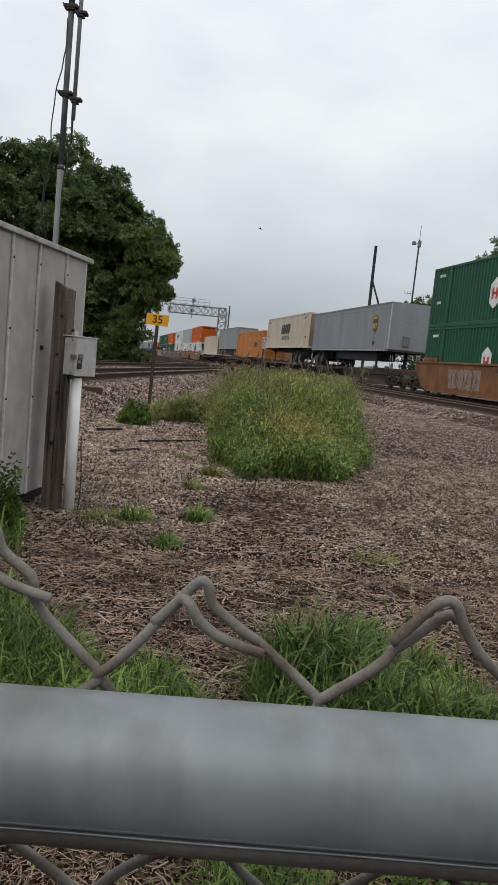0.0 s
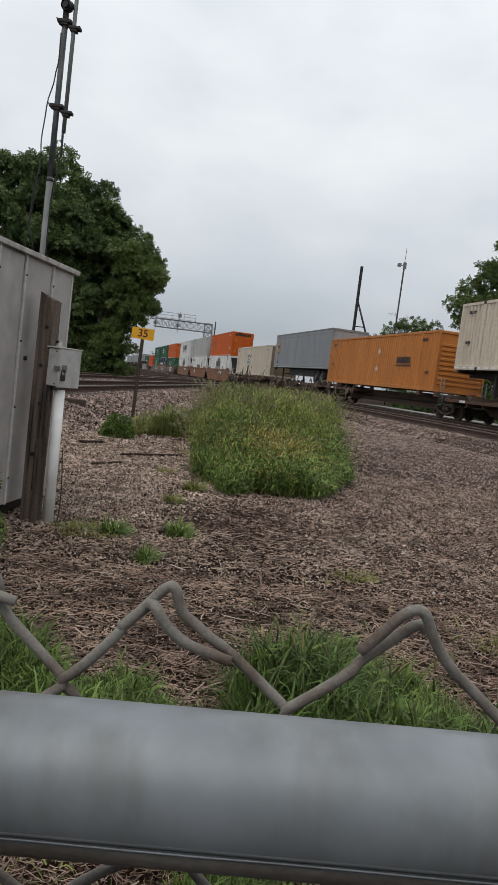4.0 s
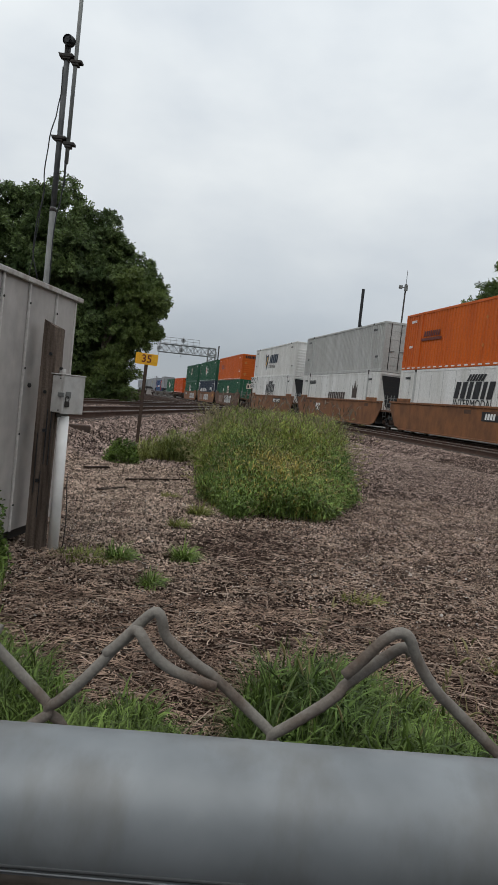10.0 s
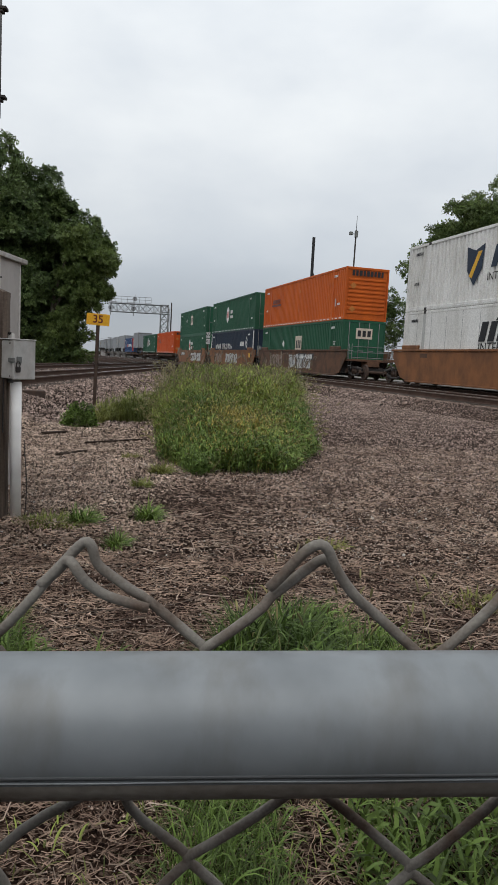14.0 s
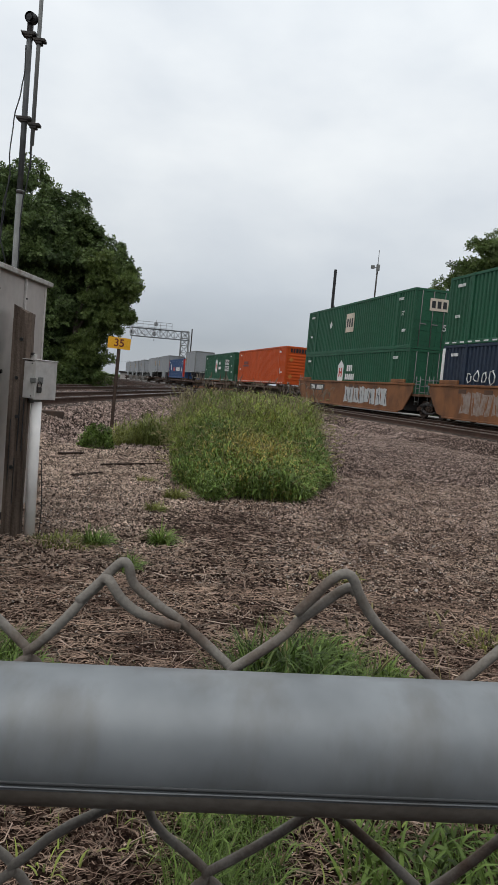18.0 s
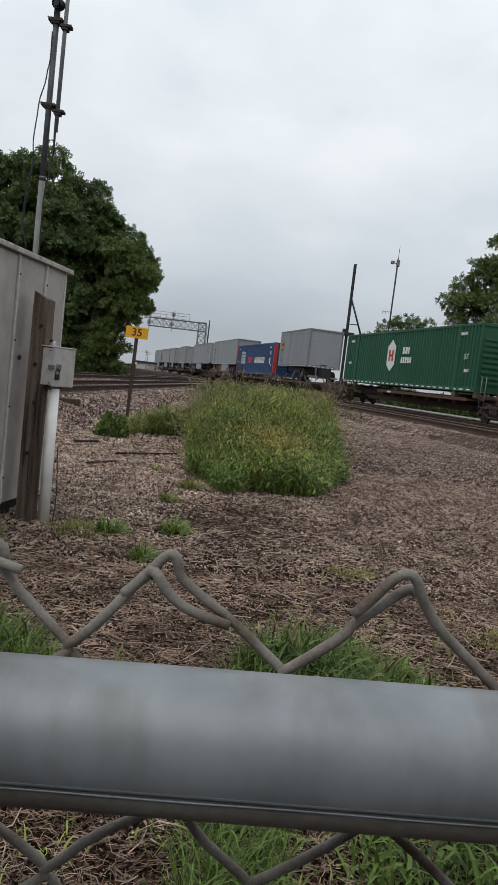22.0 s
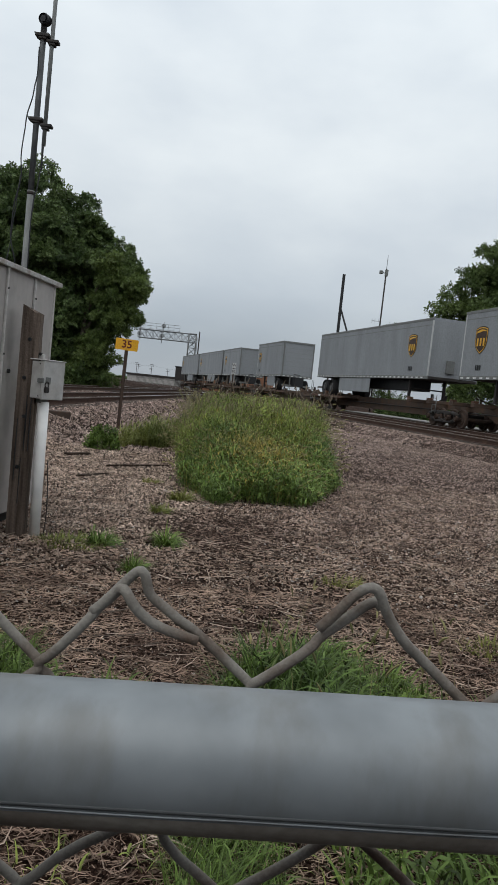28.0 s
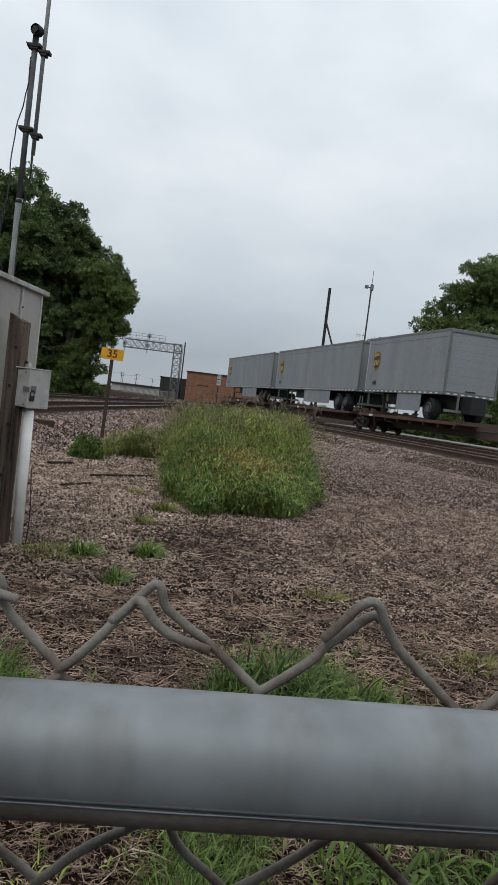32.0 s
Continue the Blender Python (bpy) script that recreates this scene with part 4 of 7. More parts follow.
def build_brick_building():
    root = thing("brick_building", "low flat-roofed orange brick building beyond the tracks", "building")
    root.matrix_basis = Matrix.Translation((-11.2, 170, 0.1)) @ Matrix.Rotation(radians(-4), 4, "Z")
    W, D, H = 17.0, 14.0, 6.9
    part("wall", boxes((0, W, 0, 0.3, 0, H)), M_BRICK, root)
    part("wall", boxes((0, 0.3, 0.3, D, 0, H)), M_BRICK, root)
    part("wall", boxes((W - 0.3, W, 0.3, D, 0, H)), M_BRICK, root)
    part("wall", boxes((0.3, W - 0.3, D - 0.3, D, 0, H)), M_BRICK, root)
    part("roof", boxes((0.3, W - 0.3, 0.3, D - 0.3, H - 0.5, H - 0.25)), M_DARK, root)
    part("coping", boxes((-0.2, W + 0.2, -0.2, 0.35, H, H + 0.28), (-0.2, 0.35, 0.35, D, H, H + 0.28)), M_DARK, root)
    part("lintel", boxes((2.6, 5.4, -0.02, 0.05, 3.9, 4.15)), M_DARK, root)
    rows = 46
    for k in range(1, rows):
        part("brick_course_joint", boxes((0.02, W - 0.02, -0.006, 0.0, k * H / rows, k * H / rows + 0.03)), M_RUST, root) if k % 4 == 0 else None
    dark = thing("dark_shed", "dark metal-clad shed with a flat roof", "building")
    dark.matrix_basis = Matrix.Translation((-19.0, 186, 0.1))
    part("wall", boxes((0, 9, 0, 8, 0, 5.3)), M_DARK, dark)
    part("roof", boxes((-0.2, 9.2, -0.2, 8.2, 5.3, 5.5)), M_BLACK, dark)
    for k in range(9):
        part("cladding_rib", boxes((0.4 + k, 0.5 + k, -0.05, 0.0, 0.2, 5.2)), M_BLACK, dark)
    low = thing("low_shed", "long low grey shed roof in the distance", "building")
    low.matrix_basis = Matrix.Translation((-38, 225, 0.1))
    part("wall", boxes((0, 24, 0, 10, 0, 2.3)), M_SHED, low)
    part("roof", boxes((-0.4, 24.4, -0.4, 10.4, 2.3, 2.9)), M_DARK, low)
    fence = thing("picket_fence", "pale picket fence beyond the tracks", "fence", kind="structure")
    fence.matrix_basis = Matrix.Translation((-25.0, 160, 0.1))
    for k in range(48):
        part("picket", boxes((k * 0.27, k * 0.27 + 0.12, 0, 0.05, 0, 1.75)), M_CONCRETE, fence)
    for z in (0.5, 1.5):
        part("fence_rail", boxes((0, 13, 0.05, 0.1, z, z + 0.1)), M_CONCRETE, fence)


build_brick_building()


def build_utility_poles():
    first = None
    for x, y, h in ((-88, 570, 13), (-94, 600, 15), (-80, 590, 14.5), (-87, 640, 12), (-70, 620, 12)):
        if first is None:
            first = thing("utility_pole", "distant wooden utility pole with crossarms", "utility pole", "utility poles beyond the line")
            part("shaft", tubes(((0, 0, -0.3), (0, 0, 14), 0.17), seg=8), M_DARK, first)
            for z in (13.3, 12.0):
                part("crossarm", boxes((-1.7, 1.7, -0.08, 0.08, z, z + 0.2)), M_DARK, first)
            for k in range(4):
                part("insulator", tubes(((-1.5 + k, 0, 13.5), (-1.5 + k, 0, 13.8), 0.06), seg=6), M_STEEL, first)
            first.matrix_basis = Matrix.Translation((x, y, h - 14))
        else:
            copy_thing(first, Matrix.Translation((x, y, h - 14)))
    w = thing("overhead_wires", "thin overhead wires between distant poles", "wires")
    for p, q in (((-94, 600, 14.2), (-80, 590, 13.6)), ((-80, 590, 13.6), (-40, 560, 12)), ((-150, 640, 14), (-94, 600, 14.2))):
        bm = bmesh.new()
        tube(bm, [Vector(p).lerp(Vector(q), u) - Vector((0, 0, 1.5 * 4 * u * (1 - u))) for u in np.linspace(0, 1, 9)], 0.05, 4)
        part("strand", bm, M_DARK, w)


build_utility_poles()


# ---- the freight train ----
SPEED, SLOW, SCALE = 10.873, 0.0025, 1.0385
ROLLING = []
NEAR = pose(0, -1.31, 0, 90, 0, 0)      # the plane of a side wall that faces the fence
FRONT = pose(0, 0, 0, 90, 0, 90)        # the plane of a leading end


def along(s):
    """The pose of a vehicle whose middle is s metres up the line, on the rails."""
    y = s / K_TRAIN
    return Matrix.Translation((X_TRAIN - B_TRAIN * y, y, RAIL_TOP)) @ Matrix.Rotation(math.atan2(-1, B_TRAIN), 4, "Z")


def rolls(ob, s, z=0.0):
    ROLLING.append((ob, s, z))
    ob.matrix_basis = along(s) @ Matrix.Translation((0, 0, z))
    return ob


def side(x, z, y=-1.31, off=0.0):
    return pose(x, y - off, z, 90, 0, 0)


def end(y, z, x):
    return pose(x, y, z, 90, 0, 90)


def corrugated(L, z0, z1, y, out, pitch, depth):
    """A side sheet pressed into upright flutes."""
    bm = bmesh.new()
    xs, k = [], int(round(L / pitch))
    for i in range(k):
        a = -L / 2 + i * L / k
        p = L / k
        xs += [(a, 0), (a + 0.42 * p, 0), (a + 0.52 * p, -depth), (a + 0.90 * p, -depth)]
    xs.append((L / 2, 0))
    lo = [bm.verts.new((x, y + out * d, z0)) for x, d in xs]
    hi = [bm.verts.new((x, y + out * d, z1)) for x, d in xs]
    for i in range(len(xs) - 1):
        bm.faces.new((lo[i], lo[i + 1], hi[i + 1], hi[i]) if out < 0 else (lo[i + 1], lo[i], hi[i], hi[i + 1]))
    return bm


def build_container(colour, label, s, z, L=15.9, H=2.93, style="corrugated", ends="ribs", castings=True, tape=False):
    """A domestic shipping container: fluted or plain sides, posts, rails, castings, and ends."""
    root = rolls(thing("shipping_container", label, "shipping container", "containers on the train"), s, z)
    m, W = PAINT[colour], 1.30
    em = PAINT["stained"] if colour == "cream" else m
    for y, out in ((-W, -1), (W, 1)):
        if style == "corrugated":
            part("side_wall", corrugated(L - 0.3, 0.18, H - 0.12, y - out * 0.01, out, 0.28, 0.03 if colour in ("orange", "redorange", "tan") else 0.06), m, root)
        else:
            part("side_wall", boxes((-L / 2 + 0.14, L / 2 - 0.14, min(y, y - out * 0.03), max(y, y - out * 0.03), 0.18, H - 0.12)), m, root)
        lo, hi = min(y + out * 0.01, y - out * 0.07), max(y + out * 0.01, y - out * 0.07)
        part("top_rail", boxes((-L / 2, L / 2, lo, hi, H - 0.12, H), bevel=0.01), m, root)
        part("bottom_rail", boxes((-L / 2, L / 2, lo, hi, 0.0, 0.18), bevel=0.01), m, root)
        for x in (-6.1, 6.1) if L > 14 else ():
            part("stacking_post", boxes((x - 0.11, x + 0.11, lo - (0.012 if out < 0 else 0), hi + (0.012 if out > 0 else 0), 0.182, H - 0.122), bevel=0.008), PAINT["grey"] if style == "plain" else m, root)
        for x in (-L / 2 + 0.07, L / 2 - 0.07):
            part("corner_post", boxes((x - 0.07, x + 0.07, lo, hi, 0.18, H - 0.12), bevel=0.008), m, root)
        for x in ((-6.1, 6.1) if L > 14 else (-L / 2 + 0.09, L / 2 - 0.09)):
            for zz in (0.0, H - 0.13):
                part("corner_casting", boxes((x - 0.09, x + 0.09, lo - (0.02 if out < 0 else 0), hi + (0.02 if out > 0 else 0), zz, zz + 0.13), bevel=0.012), M_DARK if colour in ("white", "grey", "cream") else m, root)
    if style == "plain":
        bm = bmesh.new()
        for k in range(1, 13):
            box(bm, -L / 2 + k * L / 13 - 0.008, -L / 2 + k * L / 13 + 0.008, -W - 0.003, -W, 0.185, H - 0.125)
        part("panel_seams", bm, M_STEEL, root)
    part("roof", boxes((-L / 2, L / 2, -W + 0.07, W - 0.07, H - 0.05, H - 0.02)), m, root)
    part("floor", boxes((-L / 2, L / 2, -W + 0.08, W - 0.08, 0.02, 0.16)), M_DARK, root)
    part("rear_wall", boxes((-L / 2, -L / 2 + 0.05, -W + 0.08, W - 0.08, 0.16, H - 0.05)), m, root)
    x = L / 2
    if ends == "unit":
        wall = part("front_wall", boxes((x - 0.09, x - 0.05, -W + 0.08, W - 0.08, 0.16, H - 0.1)), m, root)
        pl = part("unit_cowl", flat([(-0.75, 0.9), (0.75, 0.9), (1.18, 2.72), (-1.18, 2.72)], end(0, 0, x - 0.045), 0.05), M_BLACK, wall, "dark tapering cooling-unit cowl")
        for k in range(5):
            part("grille_bar", boxes((x + 0.006, x + 0.02, -0.7 - 0.07 * k, 0.7 + 0.07 * k, 1.1 + 0.33 * k, 1.13 + 0.33 * k)), M_DARK, wall)
    elif ends == "ribs":
        wall = part("front_wall", boxes((x - 0.09, x - 0.05, -W + 0.08, W - 0.08, 0.16, H - 0.1)), em, root)
        for k in range(8) if colour == "cream" else ():
            yy = -W + 0.14 + k * (2 * W - 0.28) / 8
            part("rib", boxes((x - 0.05, x - 0.008, yy, yy + 0.16, 0.2, H - 0.16), bevel=0.02), em, wall)
        for k in range(9) if colour != "cream" else ():
            zz = 0.34 + k * (H - 0.85) / 9
            part("rib", boxes((x - 0.05, x - 0.005, -W + 0.16, W - 0.16, zz, zz + 0.13), bevel=0.02), m, wall)
    else:
        for y0, y1 in ((-W + 0.08, -0.006), (0.006, W - 0.08)):
            door = part("door", boxes((x - 0.08, x - 0.03, y0, y1, 0.16, H - 0.12), bevel=0.008), em, root)
            for yy in (y0 + 0.3, y1 - 0.3):
                part("lock_rod", tubes(((x - 0.005, yy, 0.1), (x - 0.005, yy, H - 0.1), 0.022), seg=6), M_STEEL if colour != "grey" else M_DARK, door)
                part("door_handle", boxes((x - 0.01, x + 0.012, yy - 0.02, yy + 0.32, 1.2, 1.25)), M_STEEL, door)
            for k in range(5):
                zz = 0.4 + k * 0.5
                part("door_rib", boxes((x - 0.03, x - 0.012, y0 + 0.05, y1 - 0.05, zz, zz + 0.07)), em, door)
    part("end_header", boxes((x - 0.05, x + 0.005, -W, W, H - 0.13, H - 0.002), bevel=0.008), m, root)
    part("end_sill", boxes((x - 0.05, x + 0.005, -W, W, 0.002, 0.16), bevel=0.008), m, root)
    if tape:
        bm, k = bmesh.new(), int(L / 0.6)
        for i in range(k):
            a = -L / 2 + 0.1 + i * (L - 0.2) / k
            box(bm, a, a + 0.32, -1.318, -1.311, 0.06, 0.12)
        tagged(part("reflective_tape", bm, M_WHITE, root, "white reflective strips along the bottom edge"), kind="stuff")
    # small stencils at the ends of the side
    for k, (xx, zz) in enumerate(((-L / 2 + 1.0, H - 0.42), (L / 2 - 1.5, H - 0.42), (L / 2 - 0.9, 0.9), (-L / 2 + 0.9, 1.2))):
        part("stencil", letters(4 + 2 * (k < 2), 0.13, k, side(xx, zz, off=0.008)), M_BLACK if colour in ("white", "grey", "cream", "tan") else M_WHITE, root)
    return root


def shield(root, x, z, size, y=-1.31):
    """A brown shield with a gold lower field and plain gold bars in place of letters."""
    def outline(k):
        h = size * k
        w = h * 0.78
        pts = [(-w / 2, h * 0.42), (-w * 0.25, h * 0.48), (0, h * 0.5), (w * 0.25, h * 0.48), (w / 2, h * 0.42), (w / 2, -h * 0.05), (w * 0.43, -h * 0.22), (w * 0.28, -h * 0.36), (0, -h * 0.5), (-w * 0.28, -h * 0.36), (-w * 0.43, -h * 0.22), (-w / 2, -h * 0.05)]
        return pts[::-1]
    b = part("shield_emblem", flat(outline(1.0), side(x, z, y, 0.004)), M_BROWN, root, "gold-edged brown shield emblem")
    part("emblem_field", flat(outline(0.93), side(x, z, y, 0.009)), M_GOLD, b)
    part("emblem_ground", flat(outline(0.86), side(x, z, y, 0.014)), M_BROWN, b)
    part("emblem_swoosh", flat([(-0.3 * size, 0.25 * size), (0.1 * size, 0.32 * size), (0.3 * size, 0.30 * size), (0.3 * size, 0.34 * size), (0, 0.385 * size), (-0.3 * size, 0.32 * size)], side(x, z, y, 0.019)), M_GOLD, b)
    part("emblem_bars", bars([size * 0.10] * 3, size * 0.28, side(x, z - size * 0.07, y, 0.019), gap=0.35), M_GOLD, b)


def hex_badge(root, x, z, size, y=-1.31, colour=None, off=0.006, bar=M_RED):
    h = size
    pts = [(-h * 0.3, h * 0.28), (0, h * 0.5), (h * 0.3, h * 0.28), (h * 0.3, -h * 0.28), (0, -h * 0.5), (-h * 0.3, -h * 0.28)][::-1]
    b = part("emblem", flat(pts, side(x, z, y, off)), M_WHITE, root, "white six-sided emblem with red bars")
    part("emblem_bar", bars([h * 0.11, h * 0.11], h * 0.36, side(x, z, y, off + 0.005), gap=0.35), bar, b)
    part("emblem_bar", flat([(-0.12 * h, -0.04 * h), (0.12 * h, -0.04 * h), (0.12 * h, 0.04 * h), (-0.12 * h, 0.04 * h)], side(x, z, y, off + 0.005)), bar, b)


def diamond(root, m, size, material=M_WHITE):
    part("placard", flat([(0, -size), (size, 0), (0, size), (-size, 0)], m), material, root, "diamond-shaped placard")


def build_trailer(label, s, z, L, shield_at, nose_front, skirt=False, colour="silver"):
    """A van trailer on its own wheels: box, rub rails, rear frame or nose, axles, landing legs."""
    root = rolls(thing("van_trailer", label, "trailer", "trailers on the train"), s, z)
    m, W, z0, H = PAINT[colour], 1.30, 1.15, 2.88
    f = 1 if nose_front else -1
    zt = z0 + H
    for y in (-W, W - 0.04):
        part("side_wall", boxes((-L / 2 + 0.05, L / 2 - 0.05, y, y + 0.04, z0 + 0.16, zt - 0.12)), m, root)
        part("top_rail", boxes((-L / 2, L / 2, y - 0.012, y + 0.05, zt - 0.12, zt), bevel=0.01), M_STEEL if colour == "silver" else m, root)
        part("bottom_rail", boxes((-L / 2, L / 2, y - 0.015, y + 0.05, z0, z0 + 0.16), bevel=0.01), M_STEEL, root)
        part("upper_seam", boxes((-L / 2 + 0.05, L / 2 - 0.05, y - 0.005, y, zt - 0.36, zt - 0.33)), M_STEEL, root)
    bm, k = bmesh.new(), int(L / 0.5)
    for i in range(k):
        a = -L / 2 + 0.15 + i * (L - 0.3) / k
        box(bm, a, a + 0.22, -W - 0.022, -W - 0.017, z0 + 0.04, z0 + 0.10)
    tagged(part("reflective_tape", bm, M_WHITE, root, "broken white reflective tape along the lower rail"), kind="stuff")
    bm, k = bmesh.new(), int(L / 1.2)
    for i in range(1, k):
        a = -L / 2 + i * L / k
        box(bm, a - 0.008, a + 0.008, -W - 0.002, -W, z0 + 0.165, zt - 0.37)
    tagged(part("panel_seams", bm, m, root), kind="stuff")
    part("roof", boxes((-L / 2, L / 2, -W + 0.05, W - 0.05, zt - 0.03, zt - 0.005)), m, root)
    part("floor", boxes((-L / 2, L / 2, -W + 0.05, W - 0.05, z0 + 0.02, z0 + 0.14)), M_DARK, root)
    # nose
    xn = f * L / 2
    part("nose_wall", boxes((min(xn, xn - f * 0.05), max(xn, xn - f * 0.05), -W + 0.05, W - 0.05, z0 + 0.14, zt - 0.03)), m, root)
    nb = part("nose_box", boxes((min(xn + f * 0.003, xn + f * 0.12), max(xn + f * 0.003, xn + f * 0.12), -0.42, -0.02, z0 + 0.35, z0 + 0.95), bevel=0.01), M_STEEL, root)
    part("nose_corner", boxes((min(xn, xn - f * 0.09), max(xn, xn - f * 0.09), -W - 0.005, -W + 0.05, z0 + 0.16, zt - 0.12), bevel=0.01), M_REFLECT, root)
    # doors
    xd = -f * L / 2
    e = -f
    for y0, y1 in ((-W + 0.1, -0.005), (0.005, W - 0.1)) if L > 10 else ((-W + 0.1, W - 0.1),):
        d = part("door", boxes((min(xd, xd - e * 0.05), max(xd, xd - e * 0.05), y0, y1, z0 + 0.16, zt - 0.16), bevel=0.006), m, root)
        if L > 10:
            part("lock_rod", tubes(((xd + e * 0.02, (y0 + y1) / 2, z0 + 0.1), (xd + e * 0.02, (y0 + y1) / 2, zt - 0.15), 0.018), seg=6), M_STEEL, d)
        else:
            for k in range(1, 7):
                part("door_slat_joint", boxes((min(xd, xd + e * 0.004), max(xd, xd + e * 0.004), y0 + 0.02, y1 - 0.02, z0 + 0.16 + k * 0.36, z0 + 0.168 + k * 0.36)), M_STEEL, d)
            part("door_handle", boxes((min(xd, xd + e * 0.03), max(xd, xd + e * 0.03), -0.25, 0.25, z0 + 0.22, z0 + 0.27)), M_DARK, d)
    part("door_frame", boxes((min(xd, xd + e * 0.04), max(xd, xd + e * 0.04), -W, -W + 0.1, z0, zt - 0.12), (min(xd, xd + e * 0.04), max(xd, xd + e * 0.04), W - 0.1, W, z0, zt - 0.12), (min(xd, xd + e * 0.04), max(xd, xd + e * 0.04), -W, W, zt - 0.16, zt - 0.02), (min(xd, xd + e * 0.06), max(xd, xd + e * 0.06), -W, W, z0, z0 + 0.14), bevel=0.008), M_STEEL, root, "grey metal door frame")
    bm = bmesh.new()
    for k in range(7):
        box(bm, min(xd + e * 0.062, xd + e * 0.066), max(xd + e * 0.062, xd + e * 0.066), -W + 0.1 + k * 0.36, -W + 0.28 + k * 0.36, z0 + 0.05, z0 + 0.1)
    tagged(part("door_tape", bm, M_WHITE, root), kind="stuff")
    part("rear_bumper", boxes((min(xd, xd + e * 0.08), max(xd, xd + e * 0.08), -W + 0.1, W - 0.1, 0.42, 0.54), (min(xd, xd + e * 0.06), max(xd, xd + e * 0.06), -0.6, -0.5, 0.54, z0), (min(xd, xd + e * 0.06), max(xd, xd + e * 0.06), 0.5, 0.6, 0.54, z0), bevel=0.006), M_STEEL, root)
    # running gear
    axles = (1.2,) if L < 10 else (1.6, 2.85)
    for a in axles:
        x = xd - e * a
        part("axle", tubes(((x, -1.0, 0.5), (x, 1.0, 0.5), 0.07)), M_DARK, root)
        for y in (-1.08, 1.08):
            w = part("wheel", disc(bmesh.new(), (x, y, 0.5), (0, 1, 0), 0.5, 0.42, 24), M_TYRE, root)
            part("rim", disc(bmesh.new(), (x, y + (-0.17 if y < 0 else 0.17), 0.5), (0, 1, 0), 0.29, 0.1, 18), M_RIM, w)
    mid = xd - e * sum(axles) / len(axles)
    # solid black blocks: chassis beams, filled out to stand for the shade beneath
    part("underframe", boxes((mid - 2.0, mid + 2.0, -0.38, 0.38, 0.40, z0 + 0.015), (min(mid - e * 2.01, mid - e * L * 0.66), max(mid - e * 2.01, mid - e * L * 0.66), -0.6, 0.6, 0.62, z0 + 0.015), bevel=0.02), M_BLACK, root)
    part("suspension", boxes((mid - 1.1, mid + 1.1, -0.55, -0.4, 0.62, z0 + 0.02), (mid - 1.1, mid + 1.1, 0.4, 0.55, 0.62, z0 + 0.02)), M_DARK, root)
    for y in (-0.95, 0.95):
        xl = xn - f * (2.4 if L > 10 else 1.9)
        part("landing_leg", boxes((xl - 0.06, xl + 0.06, y - 0.06, y + 0.06, 0.28, z0 + 0.02), (xl - 0.14, xl + 0.14, y - 0.1, y + 0.1, 0.22, 0.28)), M_DARK, root)
    part("leg_brace", tubes(((xn - f * 2.4 if L > 10 else xn - f * 1.9, -0.95, 0.7), (xn - f * 2.4 if L > 10 else xn - f * 1.9, 0.95, 0.7), 0.035)), M_DARK, root)
    if skirt:
        a, b = sorted((xd - e * (4.2 if L > 10 else 2.0), xd - e * (9.0 if L > 10 else 4.4)))
        part("side_skirt", boxes((a, b, -W + 0.03, -W + 0.06, 0.35, z0), bevel=0.005), m, root, "pale aerodynamic side skirt")
    if shield_at is not None:
        shield(root, shield_at, z0 + 1.62, 1.15 if L > 10 else 1.0)
        part("stencil", letters(3, 0.2, 3, side(shield_at, z0 + 0.5, off=0.008)), M_BLACK, root)
    return root


WHEELS, SHARED = [], {}


def wheelset_mesh():
    """Axle, two wheels, and end caps with three bolts each, about the axle's middle."""
    if "wheelset" not in SHARED:
        bm = bmesh.new()
        tube(bm, ((0, -1.05, 0), (0, 1.05, 0)), 0.08, 10)
        for y in (-0.77, 0.77):
            disc(bm, (0, y, 0), (0, 1, 0), 0.42, 0.14, 24)
        for y in (-1.07, 1.07):
            disc(bm, (0, y, 0), (0, 1, 0), 0.13, 0.12, 12)
            for k in range(3):
                disc(bm, (0.07 * math.cos(k * 2.094), y * 1.06, 0.07 * math.sin(k * 2.094)), (0, 1, 0), 0.022, 0.04, 6)
        SHARED["wheelset"] = mesh_of(bm, "wheelset", M_RUST)
    return SHARED["wheelset"]


def build_truck(root, x):
    """A two-axle freight bogie under x: side frames, springs, wheelsets with bearing caps."""
    t = new("bogie")
    t.parent = root
    t.matrix_basis = Matrix.Translation((x, 0, 0))
    for y in (-0.98, 0.98):
        bm = bmesh.new()
        for a in (-1, 1):
            box(bm, a * 0.62 - 0.02, a * 0.62 + 0.02, y - 0.06, y + 0.06, 0.24, 0.62)
            tube(bm, ((a * 0.35, y, 0.66), (a * 0.98, y, 0.55)), 0.085, 6)
            tube(bm, ((a * 0.30, y, 0.24), (a * 0.95, y, 0.46)), 0.075, 6)
        box(bm, -0.42, 0.42, y - 0.08, y + 0.08, 0.6, 0.72, 0.02)
        box(bm, -0.36, 0.36, y - 0.08, y + 0.08, 0.2, 0.3, 0.02)
        fr = part("side_frame", bm, M_DARK, t)
        bm = bmesh.new()
        for k in (-0.2, 0, 0.2):
            tube(bm, ((k, y, 0.3), (k, y, 0.6)), 0.07, 8)
        part("springs", bm, M_RUST, t)
    part("bolster", boxes((-0.2, 0.2, -1.0, 1.0, 0.46, 0.66), bevel=0.02), M_DARK, t)
    for a in (-0.89, 0.89):
        ws = new("wheelset", wheelset_mesh())
        ws.parent = t
        ws.matrix_basis = Matrix.Translation((a, 0, 0.42))
        WHEELS.append((ws, a))
    return t


